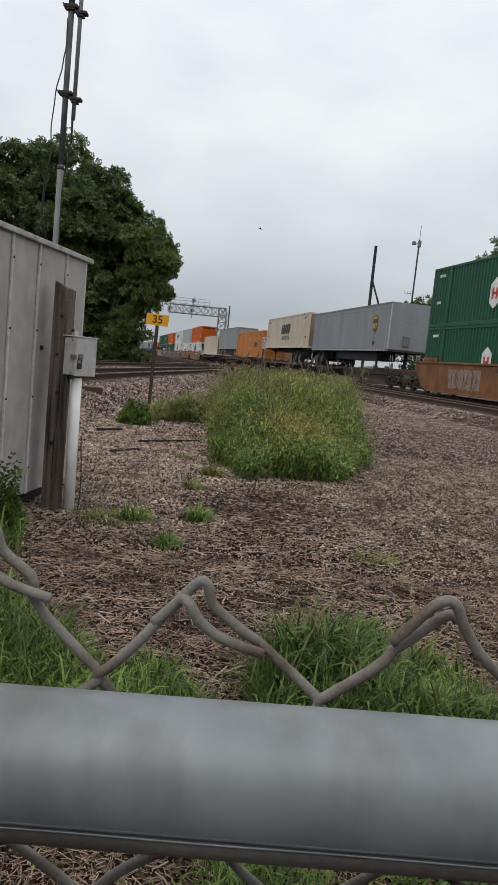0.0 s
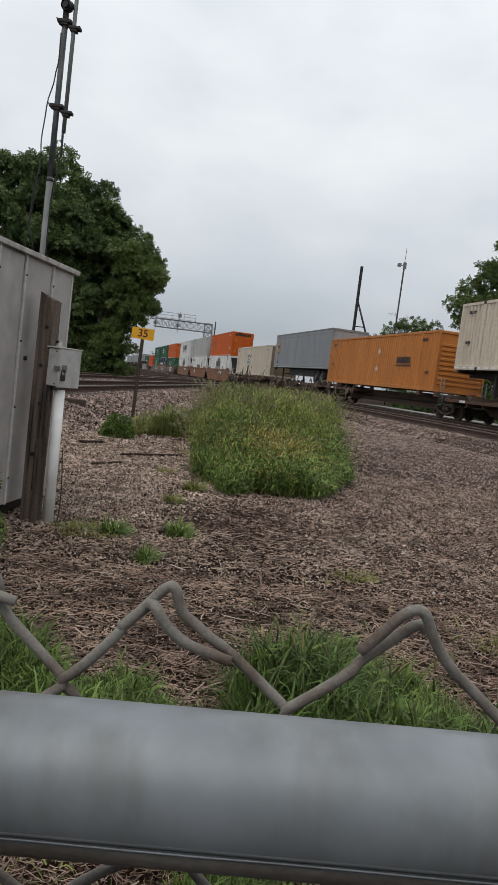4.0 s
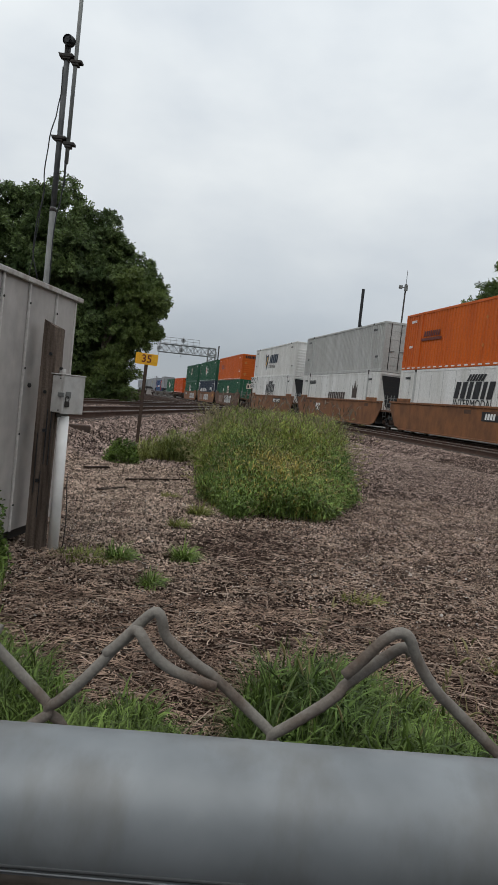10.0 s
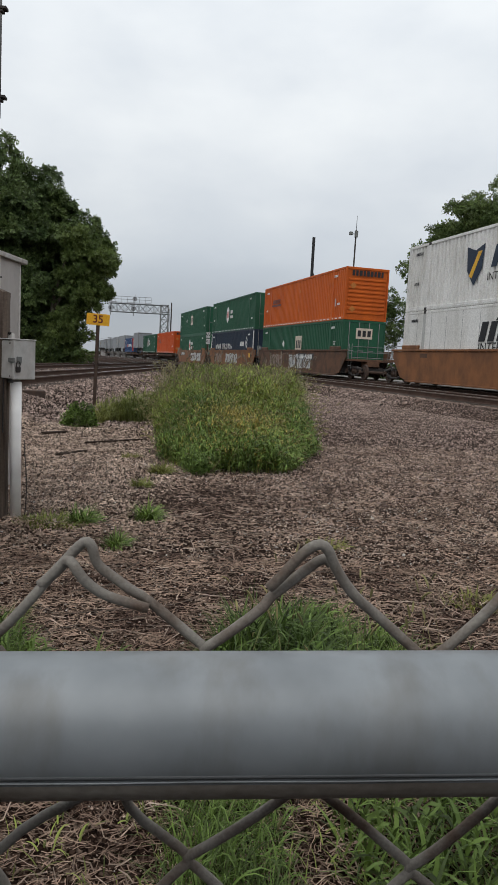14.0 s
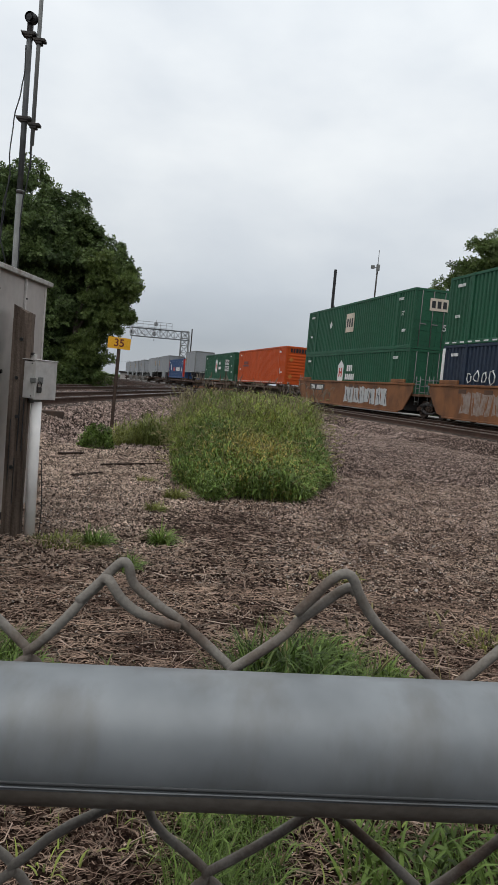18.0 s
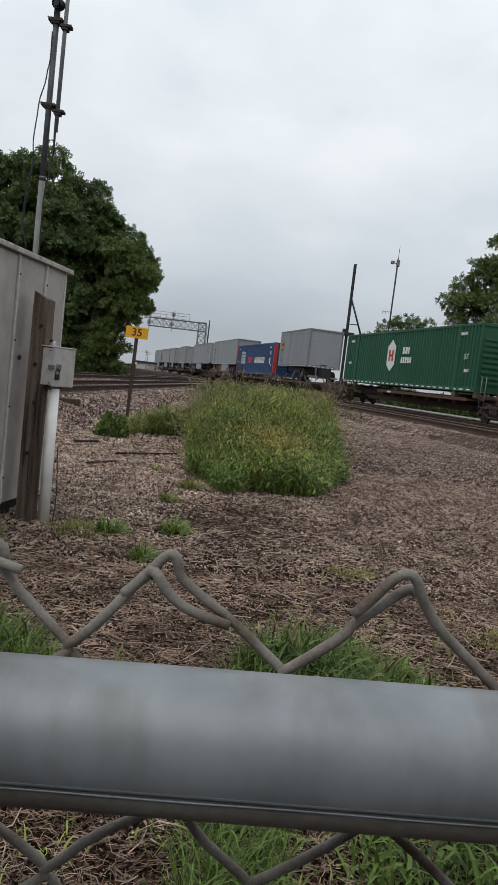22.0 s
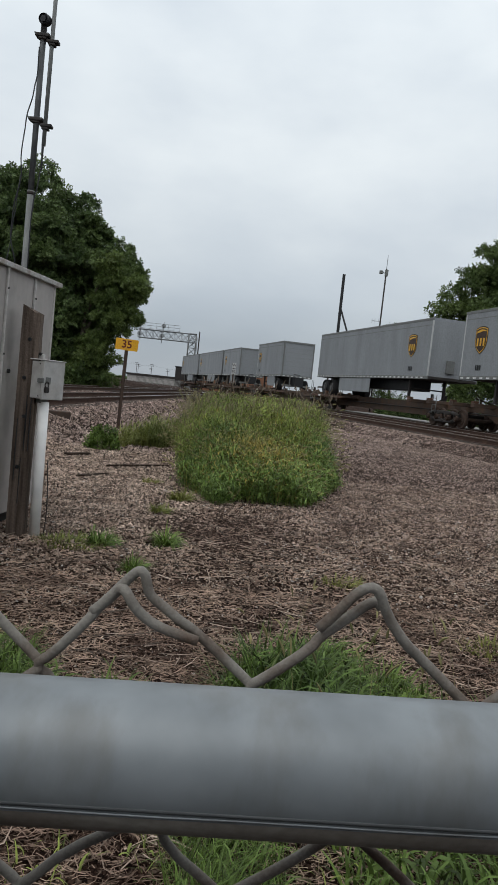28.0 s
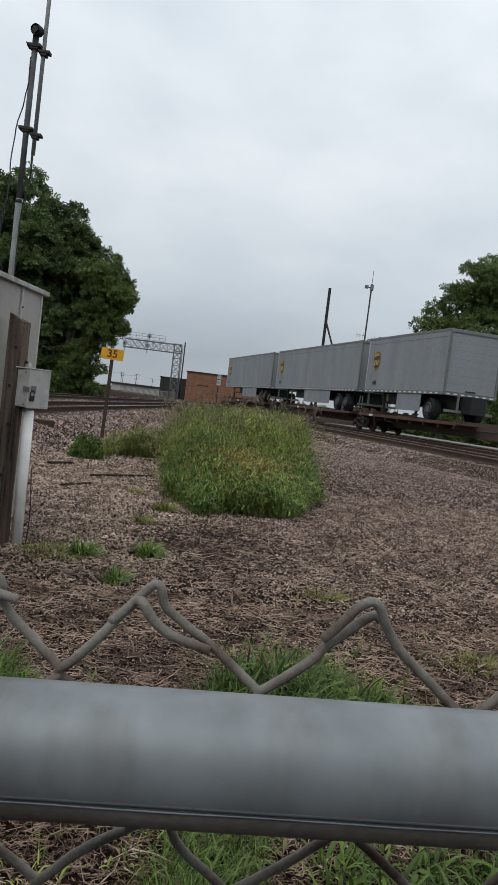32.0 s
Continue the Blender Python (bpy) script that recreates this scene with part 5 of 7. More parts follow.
def build_well_car(s, label, dark=False, seed=0, lead=False, marks=True, graffiti=False):
    """One unit of an articulated well car: deep side sills, end platforms, ladder, bogies."""
    root = rolls(thing("well_car", label, "freight car", "cars of the train"), s)
    m, L = (M_WELLDK if dark else M_WELL), 16.5
    for y, out in ((-1.36, -1), (1.36, 1)):
        bm = bmesh.new()
        pts = [(-L / 2 - 0.5, 1.22), (-L / 2 - 0.5, 1.52), (L / 2 + 0.5, 1.52), (L / 2 + 0.5, 1.22), (L / 2 - 0.35, 0.32), (L / 2 - 0.9, 0.22), (-L / 2 + 0.9, 0.22), (-L / 2 + 0.35, 0.32)]
        a = [bm.verts.new((x, y, z)) for x, z in pts]
        b = [bm.verts.new((x, y - out * 0.05, z)) for x, z in pts]
        bm.faces.new(a if out < 0 else a[::-1])
        bm.faces.new(b[::-1] if out < 0 else b)
        for i in range(8):
            bm.faces.new((a[i], b[i], b[(i + 1) % 8], a[(i + 1) % 8]))
        bmesh.ops.recalc_face_normals(bm, faces=bm.faces)
        w = part("side_sill", bm, m, root)
        lo, hi = min(y + out * 0.05, y - out * 0.06), max(y + out * 0.05, y - out * 0.06)
        part("top_chord", boxes((-L / 2 - 0.6, L / 2 + 0.6, lo, hi, 1.523, 1.62), bevel=0.012), m, w)
        part("bottom_chord", boxes((-L / 2 + 0.9, L / 2 - 0.9, lo, hi, 0.14, 0.217), bevel=0.012), m, w)
        for x in (-L / 2 + 0.4, L / 2 - 1.9):
            part("guide_plate", boxes((x, x + 1.5, lo, hi, 1.622, 1.80), bevel=0.02), m, w)
    part("well_floor", boxes((-L / 2 + 0.6, L / 2 - 0.6, -1.3, 1.3, 0.16, 0.24)), M_DARK, root)
    for e in (-1, 1):
        x = e * (L / 2 + 0.35)
        part("end_platform", boxes((min(x - e * 0.7, x + e * 0.75), max(x - e * 0.7, x + e * 0.75), -1.25, 1.25, 1.0, 1.12), (min(x, x + e * 0.9), max(x, x + e * 0.9), -0.35, 0.35, 0.72, 1.0), bevel=0.01), M_WELLDK, root)
        part("bulkhead", boxes((min(x - e * 0.62, x - e * 0.55), max(x - e * 0.62, x - e * 0.55), -1.3, 1.3, 0.3, 1.0)), M_DARK, root)
        bm = bmesh.new()
        for y in (-1.2, 1.2):
            for dx in (0.25, 0.65):
                tube(bm, ((x + e * dx - e * 0.1, y, 0.6), (x + e * dx - e * 0.1, y, 1.95)), 0.02, 6)
            for k in range(4):
                tube(bm, ((x + e * 0.15, y, 0.75 + k * 0.32), (x + e * 0.55, y, 0.75 + k * 0.32)), 0.015, 6)
        for k in range(3):
            tube(bm, ((x + e * 0.66, -1.2, 1.2 + k * 0.3), (x + e * 0.66, 1.2, 1.2 + k * 0.3)), 0.018, 6)
        part("ladder", bm, M_STEEL, root)
    rnd = random.Random(seed)
    if marks:
        x = -4.9 if graffiti and seed == 33 else rnd.uniform(2.2, 3.2)
        pl = part("marking_panel", flat([(-1.45, -0.2), (1.45, -0.2), (1.45, 0.2), (-1.45, 0.2)], side(x, 1.18, -1.36, 0.004)), M_BLACK, root, "black panel with white reporting marks")
        part("reporting_mark", letters(4, 0.26, seed, side(x - 0.8, 1.18, -1.36, 0.010), 0.15), M_WHITE, pl)
        part("reporting_mark", letters(6, 0.26, seed + 9, side(x + 0.55, 1.18, -1.36, 0.010), 0.15), M_WHITE, pl)
    for k in range(3):
        x = rnd.uniform(-7, 7)
        part("placard", flat([(-0.3, -0.09), (0.3, -0.09), (0.3, 0.09), (-0.3, 0.09)], side(x, 1.34, -1.36, 0.006)), M_DECK, root)
    if graffiti:
        # block letters: a faded group, then a bright one, each with dark strokes
        x = {11: -4.6, 31: -5.2, 33: 0.4}.get(seed, -5.6)
        for k in range(4 if seed == 33 else 0, 12 if seed == 33 else 10):
            fresh = k > 3
            w, h = rnd.uniform(0.30, 0.38), rnd.uniform(0.40, 0.50)
            sl = rnd.uniform(-0.08, 0.08)
            pts = [(u * w + sl * v + rnd.uniform(-0.05, 0.05), v * h + rnd.uniform(-0.04, 0.04)) for u, v in ((-1, -1), (-0.2, -0.9), (0.1, -1), (1, -0.9), (0.9, 0), (1, 0.9), (0.2, 1), (-0.3, 0.85), (-1, 1), (-0.85, 0.1))]
            m2 = side(x, 0.86, -1.36, 0.004)
            g = part("graffiti", flat(pts, m2), M_REFLECT if fresh else M_FADED, root, "pale sprayed block letter, not legible" if fresh else "faded sprayed block letter, not legible")
            for j in range(2):
                u = rnd.uniform(-0.6, 0.6) * w
                tilt, q = rnd.uniform(-0.12, 0.12), rnd.uniform(0.45, 0.8) * h
                c = (-1) ** (j + k) * 0.25 * h
                part("stroke", flat([(u - 0.03, c - q), (u + 0.03, c - q), (u + 0.03 + tilt, c + q * 0.6), (u - 0.03 + tilt, c + q * 0.6)], side(x, 0.86, -1.36, 0.009)), M_BLACK if fresh else m, g)
            x += 2 * w + 0.05 + (1.5 if k == 3 else 0)
    if seed == 32:
        part("notice", flat([(-0.28, -0.2), (0.28, -0.2), (0.28, 0.2), (-0.28, 0.2)], side(7.0, 1.16, -1.36, 0.006)), M_YELLOW, root, "yellow notice plate")
    build_truck(root, -L / 2 - 0.95)
    if lead:
        build_truck(root, L / 2 + 0.95)
    return root


def build_spine_car(s_front, s_rear, label, deck_at=None, lead=False, seed=0):
    """One platform of a spine car: centre sill, bolsters, wheel deck, hitch and bogies."""
    L = s_rear - s_front
    root = rolls(thing("spine_car", label, "freight car", "cars of the train"), (s_front + s_rear) / 2)
    bm = bmesh.new()
    pts = [(-L / 2 - 0.3, 0.78), (-L / 2 + 1.6, 0.78), (-L / 2 + 2.6, 0.40), (L / 2 - 2.6, 0.40), (L / 2 - 1.6, 0.78), (L / 2 + 0.3, 0.78), (L / 2 + 0.3, 1.05), (-L / 2 - 0.3, 1.05)]
    a = [bm.verts.new((x, -0.32, z)) for x, z in pts]
    b = [bm.verts.new((x, 0.32, z)) for x, z in pts]
    bm.faces.new(a)
    bm.faces.new(b[::-1])
    for i in range(8):
        bm.faces.new((a[i], b[i], b[(i + 1) % 8], a[(i + 1) % 8]))
    bmesh.ops.recalc_face_normals(bm, faces=bm.faces)
    part("centre_sill", bm, M_SPINE, root)
    for x in (-L / 2 + 0.5, -6.1, 6.1, L / 2 - 0.5):
        if abs(x) < L / 2:
            part("cross_bolster", boxes((x - 0.16, x + 0.16, -1.3, 1.3, 0.98, 1.14), bevel=0.015), M_SPINE, root)
            for y in (-1.2, 1.2):
                part("container_pedestal", boxes((x - 0.14, x + 0.14, y - 0.1, y + 0.1, 1.14, 1.235), bevel=0.01), M_DECK, root)
    d0, d1 = deck_at or (-L / 2 + 0.3, -L / 2 + 6.0)
    for y0, y1 in ((-1.42, -0.42), (0.42, 1.42)):
        w = part("wheel_deck", boxes((d0, d1, y0, y1, 0.86, 0.93), bevel=0.008), M_SPINE, root)
        ye = y0 if y0 < 0 else y1
        part("deck_edge", boxes((d0, d1, min(ye, ye * 1.03), max(ye, ye * 1.03), 0.83, 0.97), bevel=0.01), M_DECK, w, "rusty yellow-brown deck edge")
    bm = bmesh.new()
    k = 0
    x = d0 + 0.6
    while x < d1:
        box(bm, x - 0.05, x + 0.05, -1.4, 1.4, 0.70, 0.86)
        x += 1.3
    part("deck_beams", bm, M_SPINE, root)
    part("reporting_mark", letters(6, 0.10, seed, side(d0 + 1.6, 0.90, -1.463, 0.0)), M_WHITE, root)
    hx = L / 2 - 1.9
    part("hitch", boxes((hx - 0.35, hx + 0.35, -0.45, 0.45, 1.05, 1.12), (hx - 0.08, hx + 0.08, -0.4, -0.3, 1.12, 1.45), (hx - 0.08, hx + 0.08, 0.3, 0.4, 1.12, 1.45), bevel=0.01), M_DARK, root)
    for y in (-1.1, 1.1):
        bm = bmesh.new()
        for xx in (L / 2 - 0.4, L / 2 - 0.05):
            tube(bm, ((xx, y, 0.55), (xx, y, 1.9 if seed % 2 else 1.4)), 0.02, 6)
        for q in range(3):
            tube(bm, ((L / 2 - 0.4, y, 0.65 + 0.3 * q), (L / 2 - 0.05, y, 0.65 + 0.3 * q)), 0.015, 6)
        part("grab_iron", bm, M_STEEL, root)
    part("brake_pipe", tubes(((-L / 2, -0.45, 0.72), (L / 2, -0.45, 0.72), 0.03), seg=6), M_DARK, root)
    build_truck(root, -L / 2 - 0.2)
    if lead:
        build_truck(root, L / 2 + 0.2)
    return root


def k_(a):
    return a * SCALE


WELL_FLOOR, STACK, SPINE_TOP, DECK_TOP = 0.38, 3.325, 1.237, 0.96


def build_train():
    # the leading well car with two green containers
    s = k_(37.5) - 7.95
    build_well_car(s, "brown well car loaded with two green containers", seed=11, lead=True, graffiti=True)
    for z, t in ((WELL_FLOOR, 1), (STACK, 0)):
        c = build_container("green", "dark green corrugated container with white emblem in a stack", s, z, ends="doors")
        hex_badge(c, -1.8, 1.3, 1.35)
        part("wordmark", letters(3, 0.34, 2, side(-0.4, 1.5, off=0.008)), M_WHITE, c)
        part("wordmark", letters(5, 0.3, 5, side(-0.3, 1.0, off=0.008)), M_WHITE, c)
    # five platforms with trailers and containers
    build_spine_car(k_(42.0), k_(58.4), "dark spine car carrying a silver trailer", lead=True, seed=1)
    build_trailer("silver-grey van trailer with a shield emblem near its nose", k_(50.2), DECK_TOP, 15.95, 5.6, True)
    build_spine_car(k_(58.9), k_(75.2), "dark spine car carrying a white trailer", deck_at=(-8.0, 6.0), seed=2)
    t = build_container("cream", "cream-white ribbed container with dark slanted lettering on a chassis", k_(66.9), 2.30, L=16.0, ends="doors", tape=True)
    part("wordmark", letters(5, 0.85, 3, side(-0.3, 1.75, off=0.008), 0.45), M_BLACK, t)
    word("INTERMODAL", 0.5, M_BLACK, t, side(0.1, 0.9, off=0.010))
    ch = rolls(thing("container_chassis", "dark steel container chassis with two axles", "chassis"), k_(66.9), DECK_TOP)
    part("frame", boxes((-7.9, 7.9, -0.55, -0.4, 1.05, 1.335), (-7.9, 7.9, 0.4, 0.55, 1.05, 1.335), bevel=0.01), M_DARK, ch)
    for x in (-7.7, -3, 3, 7.7):
        part("bolster", boxes((x - 0.1, x + 0.1, -1.25, 1.25, 1.2, 1.335)), M_DARK, ch)
    for x in (4.4, 5.65):
        part("axle", tubes(((x, -1, 0.5), (x, 1, 0.5), 0.07)), M_DARK, ch)
        for y in (-1.08, 1.08):
            w = part("wheel", disc(bmesh.new(), (x, y, 0.5), (0, 1, 0), 0.5, 0.42, 24), M_TYRE, ch)
            part("rim", disc(bmesh.new(), (x, y - 0.17, 0.5), (0, 1, 0), 0.3, 0.1, 18), M_RIM, w)
    part("spring_hanger", boxes((3.9, 6.2, -0.6, -0.35, 0.55, 1.05), (3.9, 6.2, 0.35, 0.6, 0.55, 1.05)), M_DARK, ch)
    for y in (-0.9, 0.9):
        part("landing_leg", boxes((-5.1, -4.95, y - 0.07, y + 0.07, 0.2, 1.2)), M_DARK, ch)
    build_spine_car(k_(75.6), k_(91.8), "dark spine car carrying a tan container", seed=3)
    c = build_container("tan", "tan-orange container with small dark lettering", k_(84.0), SPINE_TOP, L=16.0)
    part("wordmark", letters(7, 0.34, 7, side(4.2, 1.5, off=0.008), 0.15), M_BLACK, c)
    part("underline", flat([(-1, -0.03), (1, -0.03), (1, 0.03), (-1, 0.03)], side(4.2, 1.22, off=0.008)), M_BLACK, c)
    diamond(c, side(0.8, 2.0, off=0.006), 0.2, M_REFLECT)
    diamond(c, side(0.7, 1.0, off=0.006), 0.2, M_REFLECT)
    build_spine_car(k_(92.0), k_(107.2), "dark spine car carrying a silver trailer", deck_at=(0.5, 7.6), seed=4)
    build_trailer("silver-grey van trailer with a shield emblem near its tail", k_(99.2), DECK_TOP, 15.75, -6.6, False)
    build_spine_car(k_(107.6), k_(124.0), "dark spine car carrying a cream container", deck_at=(-7.6, 5.5), seed=5)
    c = build_container("cream", "weathered cream-white corrugated container", k_(115.8), SPINE_TOP, L=16.0)
    diamond(c, side(0, 0.75, off=0.006), 0.18, M_BLACK)
    diamond(c, end(-0.7, 1.0, 8.0), 0.3, M_BLACK)
    # three-unit well car, double stacked
    s = k_(135.65)
    build_well_car(s, "brown well car unit with a white panel of marks", seed=21, lead=True)
    c = build_container("white", "white container with black lettering in the well", s, WELL_FLOOR, style="plain", ends="unit")
    part("wordmark", letters(6, 0.75, 9, side(-0.2, 1.9, off=0.008), 0.25), M_BLACK, c)
    part("wordmark_shadow", letters(6, 0.3, 10, side(-0.1, 2.45, off=0.008), 0.9), M_BLACK, c)
    word("INTERMODAL", 0.55, M_BLACK, c, side(-0.1, 1.28, off=0.010))
    c = build_container("orange", "bright orange container stacked on top", s, STACK, tape=True)
    orange_marks(c)
    s = k_(153.75)
    build_well_car(s, "brown well car unit with pale side lettering", False, 22, marks=False)
    part("wordmark", letters(3, 0.5, 4, side(-3.2, 1.0, -1.36, 0.012)), M_WHITE, ROLLING[-1][0])
    c = build_container("white", "white container with red-brown lettering in the well", s, WELL_FLOOR, style="plain", ends="unit")
    part("wordmark", letters(9, 0.5, 12, side(0.5, 1.45, off=0.008), 0.1), M_BROWN, c)
    part("emblem", flat([(-0.4, -0.35), (0.4, -0.35), (0.45, 0.5), (0.2, 0.2), (0, 0.75), (-0.2, 0.2), (-0.45, 0.5)], side(4.0, 1.7, off=0.008)), M_BROWN, c)
    part("wordmark", letters(8, 0.26, 13, side(-5.2, 2.4, off=0.008)), M_BLACK, c)
    build_container("grey", "plain light grey corrugated container stacked on top", s, STACK, ends="doors")
    s = k_(172.0)
    build_well_car(s, "brown well car unit with black marking panel", False, 23)
    c = build_container("white", "white container with black lettering in the well", s, WELL_FLOOR, style="plain", ends="unit")
    part("wordmark", letters(6, 0.75, 9, side(-0.2, 1.9, off=0.008), 0.25), M_BLACK, c)
    part("wordmark_shadow", letters(6, 0.3, 10, side(-0.1, 2.45, off=0.008), 0.9), M_BLACK, c)
    word("INTERMODAL", 0.55, M_BLACK, c, side(-0.1, 1.28, off=0.010))
    c = build_container("white", "white container with navy shield and lettering on top", s, STACK, ends="ribs", tape=True)
    part("emblem", flat([(-0.5, -0.2), (0, -0.8), (0.5, -0.2), (0.6, 0.75), (0, 0.55), (-0.6, 0.75)], side(-2.5, 1.55, off=0.006)), PAINT["navy"], c)
    part("emblem_stripe", flat([(-0.35, -0.4), (-0.15, -0.5), (0.45, 0.5), (0.2, 0.5)], side(-2.5, 1.55, off=0.012)), M_GOLD, c)
    part("wordmark", letters(5, 0.8, 14, side(0.1, 1.75, off=0.008), 0.3), PAINT["navy"], c)
    word("INTERMODAL", 0.42, M_DARK, c, side(-0.3, 1.0, off=0.010))
    # second three-unit well car
    s = k_(194.35)
    build_well_car(s, "dull brown well car unit with sprayed scrawl", True, 31, True, graffiti=True)
    c = build_container("green", "dark green container with cream panel in the well", s, WELL_FLOOR, ends="doors")
    cream_panel(c, 0.5, 1.6)
    c = build_container("orange", "bright orange container stacked on a green one", s, STACK, tape=True)
    orange_marks(c)
    s = k_(212.15)
    build_well_car(s, "rusty brown well car unit covered in sprayed scrawl", False, 32, marks=False, graffiti=True)
    c = build_container("navy", "dark navy container with sprayed scrawl in the well", s, WELL_FLOOR, ends="doors")
    for x in (-7.86, 7.86):
        part("end_post_stripe", boxes((x - 0.11, x + 0.11, -1.33, -1.312, 0.18, 2.8)), M_WHITE, c, "white painted corner post")
    rnd = random.Random(3)
    for k in range(11):
        x, bm = -5.6 + k * 0.56 + (0.5 if k > 3 else 0), bmesh.new()
        tube(bm, [(x + 0.2 * math.cos(a) * rnd.uniform(0.5, 1.2), -1.345, 1.55 + 0.24 * math.sin(a) * rnd.uniform(0.6, 1.3)) for a in np.linspace(rnd.uniform(0, 2), rnd.uniform(5, 8), 7)], 0.024, 5)
        part("graffiti", bm, M_WHITE, c, "pale sprayed scrawl")
    part("wordmark", letters(4, 0.36, 5, side(4.3, 1.75, off=0.008), 0.1), M_WHITE, c)
    for sz, off, mt in ((0.52, 0.006, M_WHITE), (0.36, 0.011, PAINT["navy"]), (0.16, 0.016, M_WHITE)):
        part("emblem", flat([(0, -sz), (sz * 0.8, 0), (0, sz), (-sz * 0.8, 0)], side(5.75, 1.85, off=off)), mt, c)
    c = build_container("green", "dark green container with a white emblem on top", s, STACK, ends="doors", tape=True)
    hex_badge(c, -1.4, 1.55, 1.55)
    part("wordmark", letters(3, 0.3, 2, side(0.0, 1.75, off=0.008)), M_WHITE, c)
    part("wordmark", letters(4, 0.26, 5, side(0.05, 1.3, off=0.008)), M_WHITE, c)
    s = k_(230.6)
    build_well_car(s, "orange-brown well car unit with pale sprayed scrawl", False, 33, graffiti=True)
    c = build_container("green", "dark green container with white house-shaped emblem in the well", s, WELL_FLOOR, ends="doors")
    hex_badge(c, -1.0, 1.75, 1.5)
    part("wordmark", letters(3, 0.36, 2, side(0.4, 2.0, off=0.008)), M_WHITE, c)
    part("wordmark", letters(5, 0.34, 5, side(0.5, 1.5, off=0.008)), M_WHITE, c)
    c = build_container("green", "dark green container with cream panel stacked on top", s, STACK, ends="doors")
    cream_panel(c, -0.2, 1.75)
    word("53'", 0.45, M_WHITE, c, end(0.55, 1.1, 7.99))
    # spine cars with containers and trailers
    build_spine_car(k_(242.2), k_(259.0), "dark spine car carrying a red-orange container", deck_at=(-7.6, 7.6), lead=True, seed=6)
    c = build_container("redorange", "red-orange container with dark lettering", k_(250.6), SPINE_TOP, tape=True)
    orange_marks(c)
    build_spine_car(k_(259.8), k_(276.0), "dark spine car carrying a green container", deck_at=(-2.0, 7.6), seed=7)
    c = build_container("green", "green corrugated container with a white emblem", k_(267.95), SPINE_TOP, ends="ribs", tape=True)
    hex_badge(c, -1.0, 1.6, 1.7)
    part("wordmark", letters(3, 0.34, 2, side(0.8, 1.85, off=0.008)), M_WHITE, c)
    part("wordmark", letters(5, 0.3, 5, side(0.9, 1.35, off=0.008)), M_WHITE, c)
    word("53'", 0.32, M_WHITE, c, side(6.9, 1.5, off=0.010))
    build_spine_car(k_(276.5), k_(292.2), "dark spine car with one short trailer, half empty", deck_at=(-7.9, 2.0), seed=8)
    build_trailer("short silver-grey van trailer with a shield emblem", k_(287.5), DECK_TOP, 8.35, -3.2, False)
    build_spine_car(k_(292.7), k_(308.6), "dark spine car carrying a blue container", deck_at=(-4, 7.5), seed=9)
    c = build_container("blue", "blue corrugated container with red end posts and white lettering", k_(300.7), SPINE_TOP)
    part("wordmark", letters(5, 0.55, 8, side(-1.6, 1.35, off=0.008), 0.15), M_RED, c)
    part("wordmark", letters(10, 0.55, 18, side(2.4, 1.35, off=0.008), 0.15), M_WHITE, c)
    part("emblem", flat([(0.45 * math.cos(a), 0.6 * math.sin(a)) for a in np.linspace(0, 2 * math.pi, 17)[:-1]], side(-5.1, 1.7, off=0.006)), M_REFLECT, c)
    for x in (-7.88, 7.88):
        part("end_post_stripe", boxes((x - 0.09, x + 0.09, -1.33, -1.312, 0.18, 2.8)), M_RED, c)
    part("front_stripe", boxes((7.953, 7.975, -1.28, -1.05, 0.2, 2.8)), M_RED, c)
    word("53", 0.5, M_WHITE, c, side(6.6, 2.0, off=0.010))
    part("document_panel", flat([(-0.2, -0.28), (0.2, -0.28), (0.2, 0.28), (-0.2, 0.28)], side(6.5, 1.3, off=0.008)), M_WHITE, c)
    build_spine_car(k_(308.8), k_(324.9), "dark spine car carrying a silver trailer", seed=10, deck_at=(0.5, 7.8))
    build_trailer("silver-grey van trailer with a shield emblem near its tail", k_(316.5), DECK_TOP, 15.6, -6.4, False, skirt=True)
    build_spine_car(k_(326.0), k_(342.6), "dark spine car carrying a silver trailer with skirt", seed=12, lead=True)
    build_trailer("silver-grey van trailer with skirt and shield emblem by its nose", k_(334.4), DECK_TOP, 15.8, 6.0, True, skirt=True)
    build_spine_car(k_(343.2), k_(359.4), "dark spine car, half empty, with one short trailer", seed=13, deck_at=(-7.9, 3.0))
    build_trailer("short silver-grey van trailer with a shield emblem", k_(354.8), DECK_TOP, 8.35, -3.2, False, skirt=True)
    build_spine_car(k_(359.7), k_(374.3), "dark spine car, half empty, with one short trailer", seed=14, deck_at=(-7.4, 2.6))
    build_trailer("short silver-grey van trailer with a shield emblem", k_(370.1), DECK_TOP, 8.35, -3.0, False, skirt=True)
    build_spine_car(k_(374.6), k_(390.9), "dark spine car carrying a silver trailer", seed=15, deck_at=(-3, 7.6))
    build_trailer("silver-grey van trailer with a shield emblem near its tail", k_(382.75), DECK_TOP, 15.9, -6.8, False, skirt=True)
    build_spine_car(k_(391.2), k_(407.9), "last dark spine car of the train with a trailer", seed=16, deck_at=(-3, 7.6))
    build_trailer("silver-grey van trailer at the end of the train", k_(399.4), DECK_TOP, 15.9, -6.8, False, skirt=True)


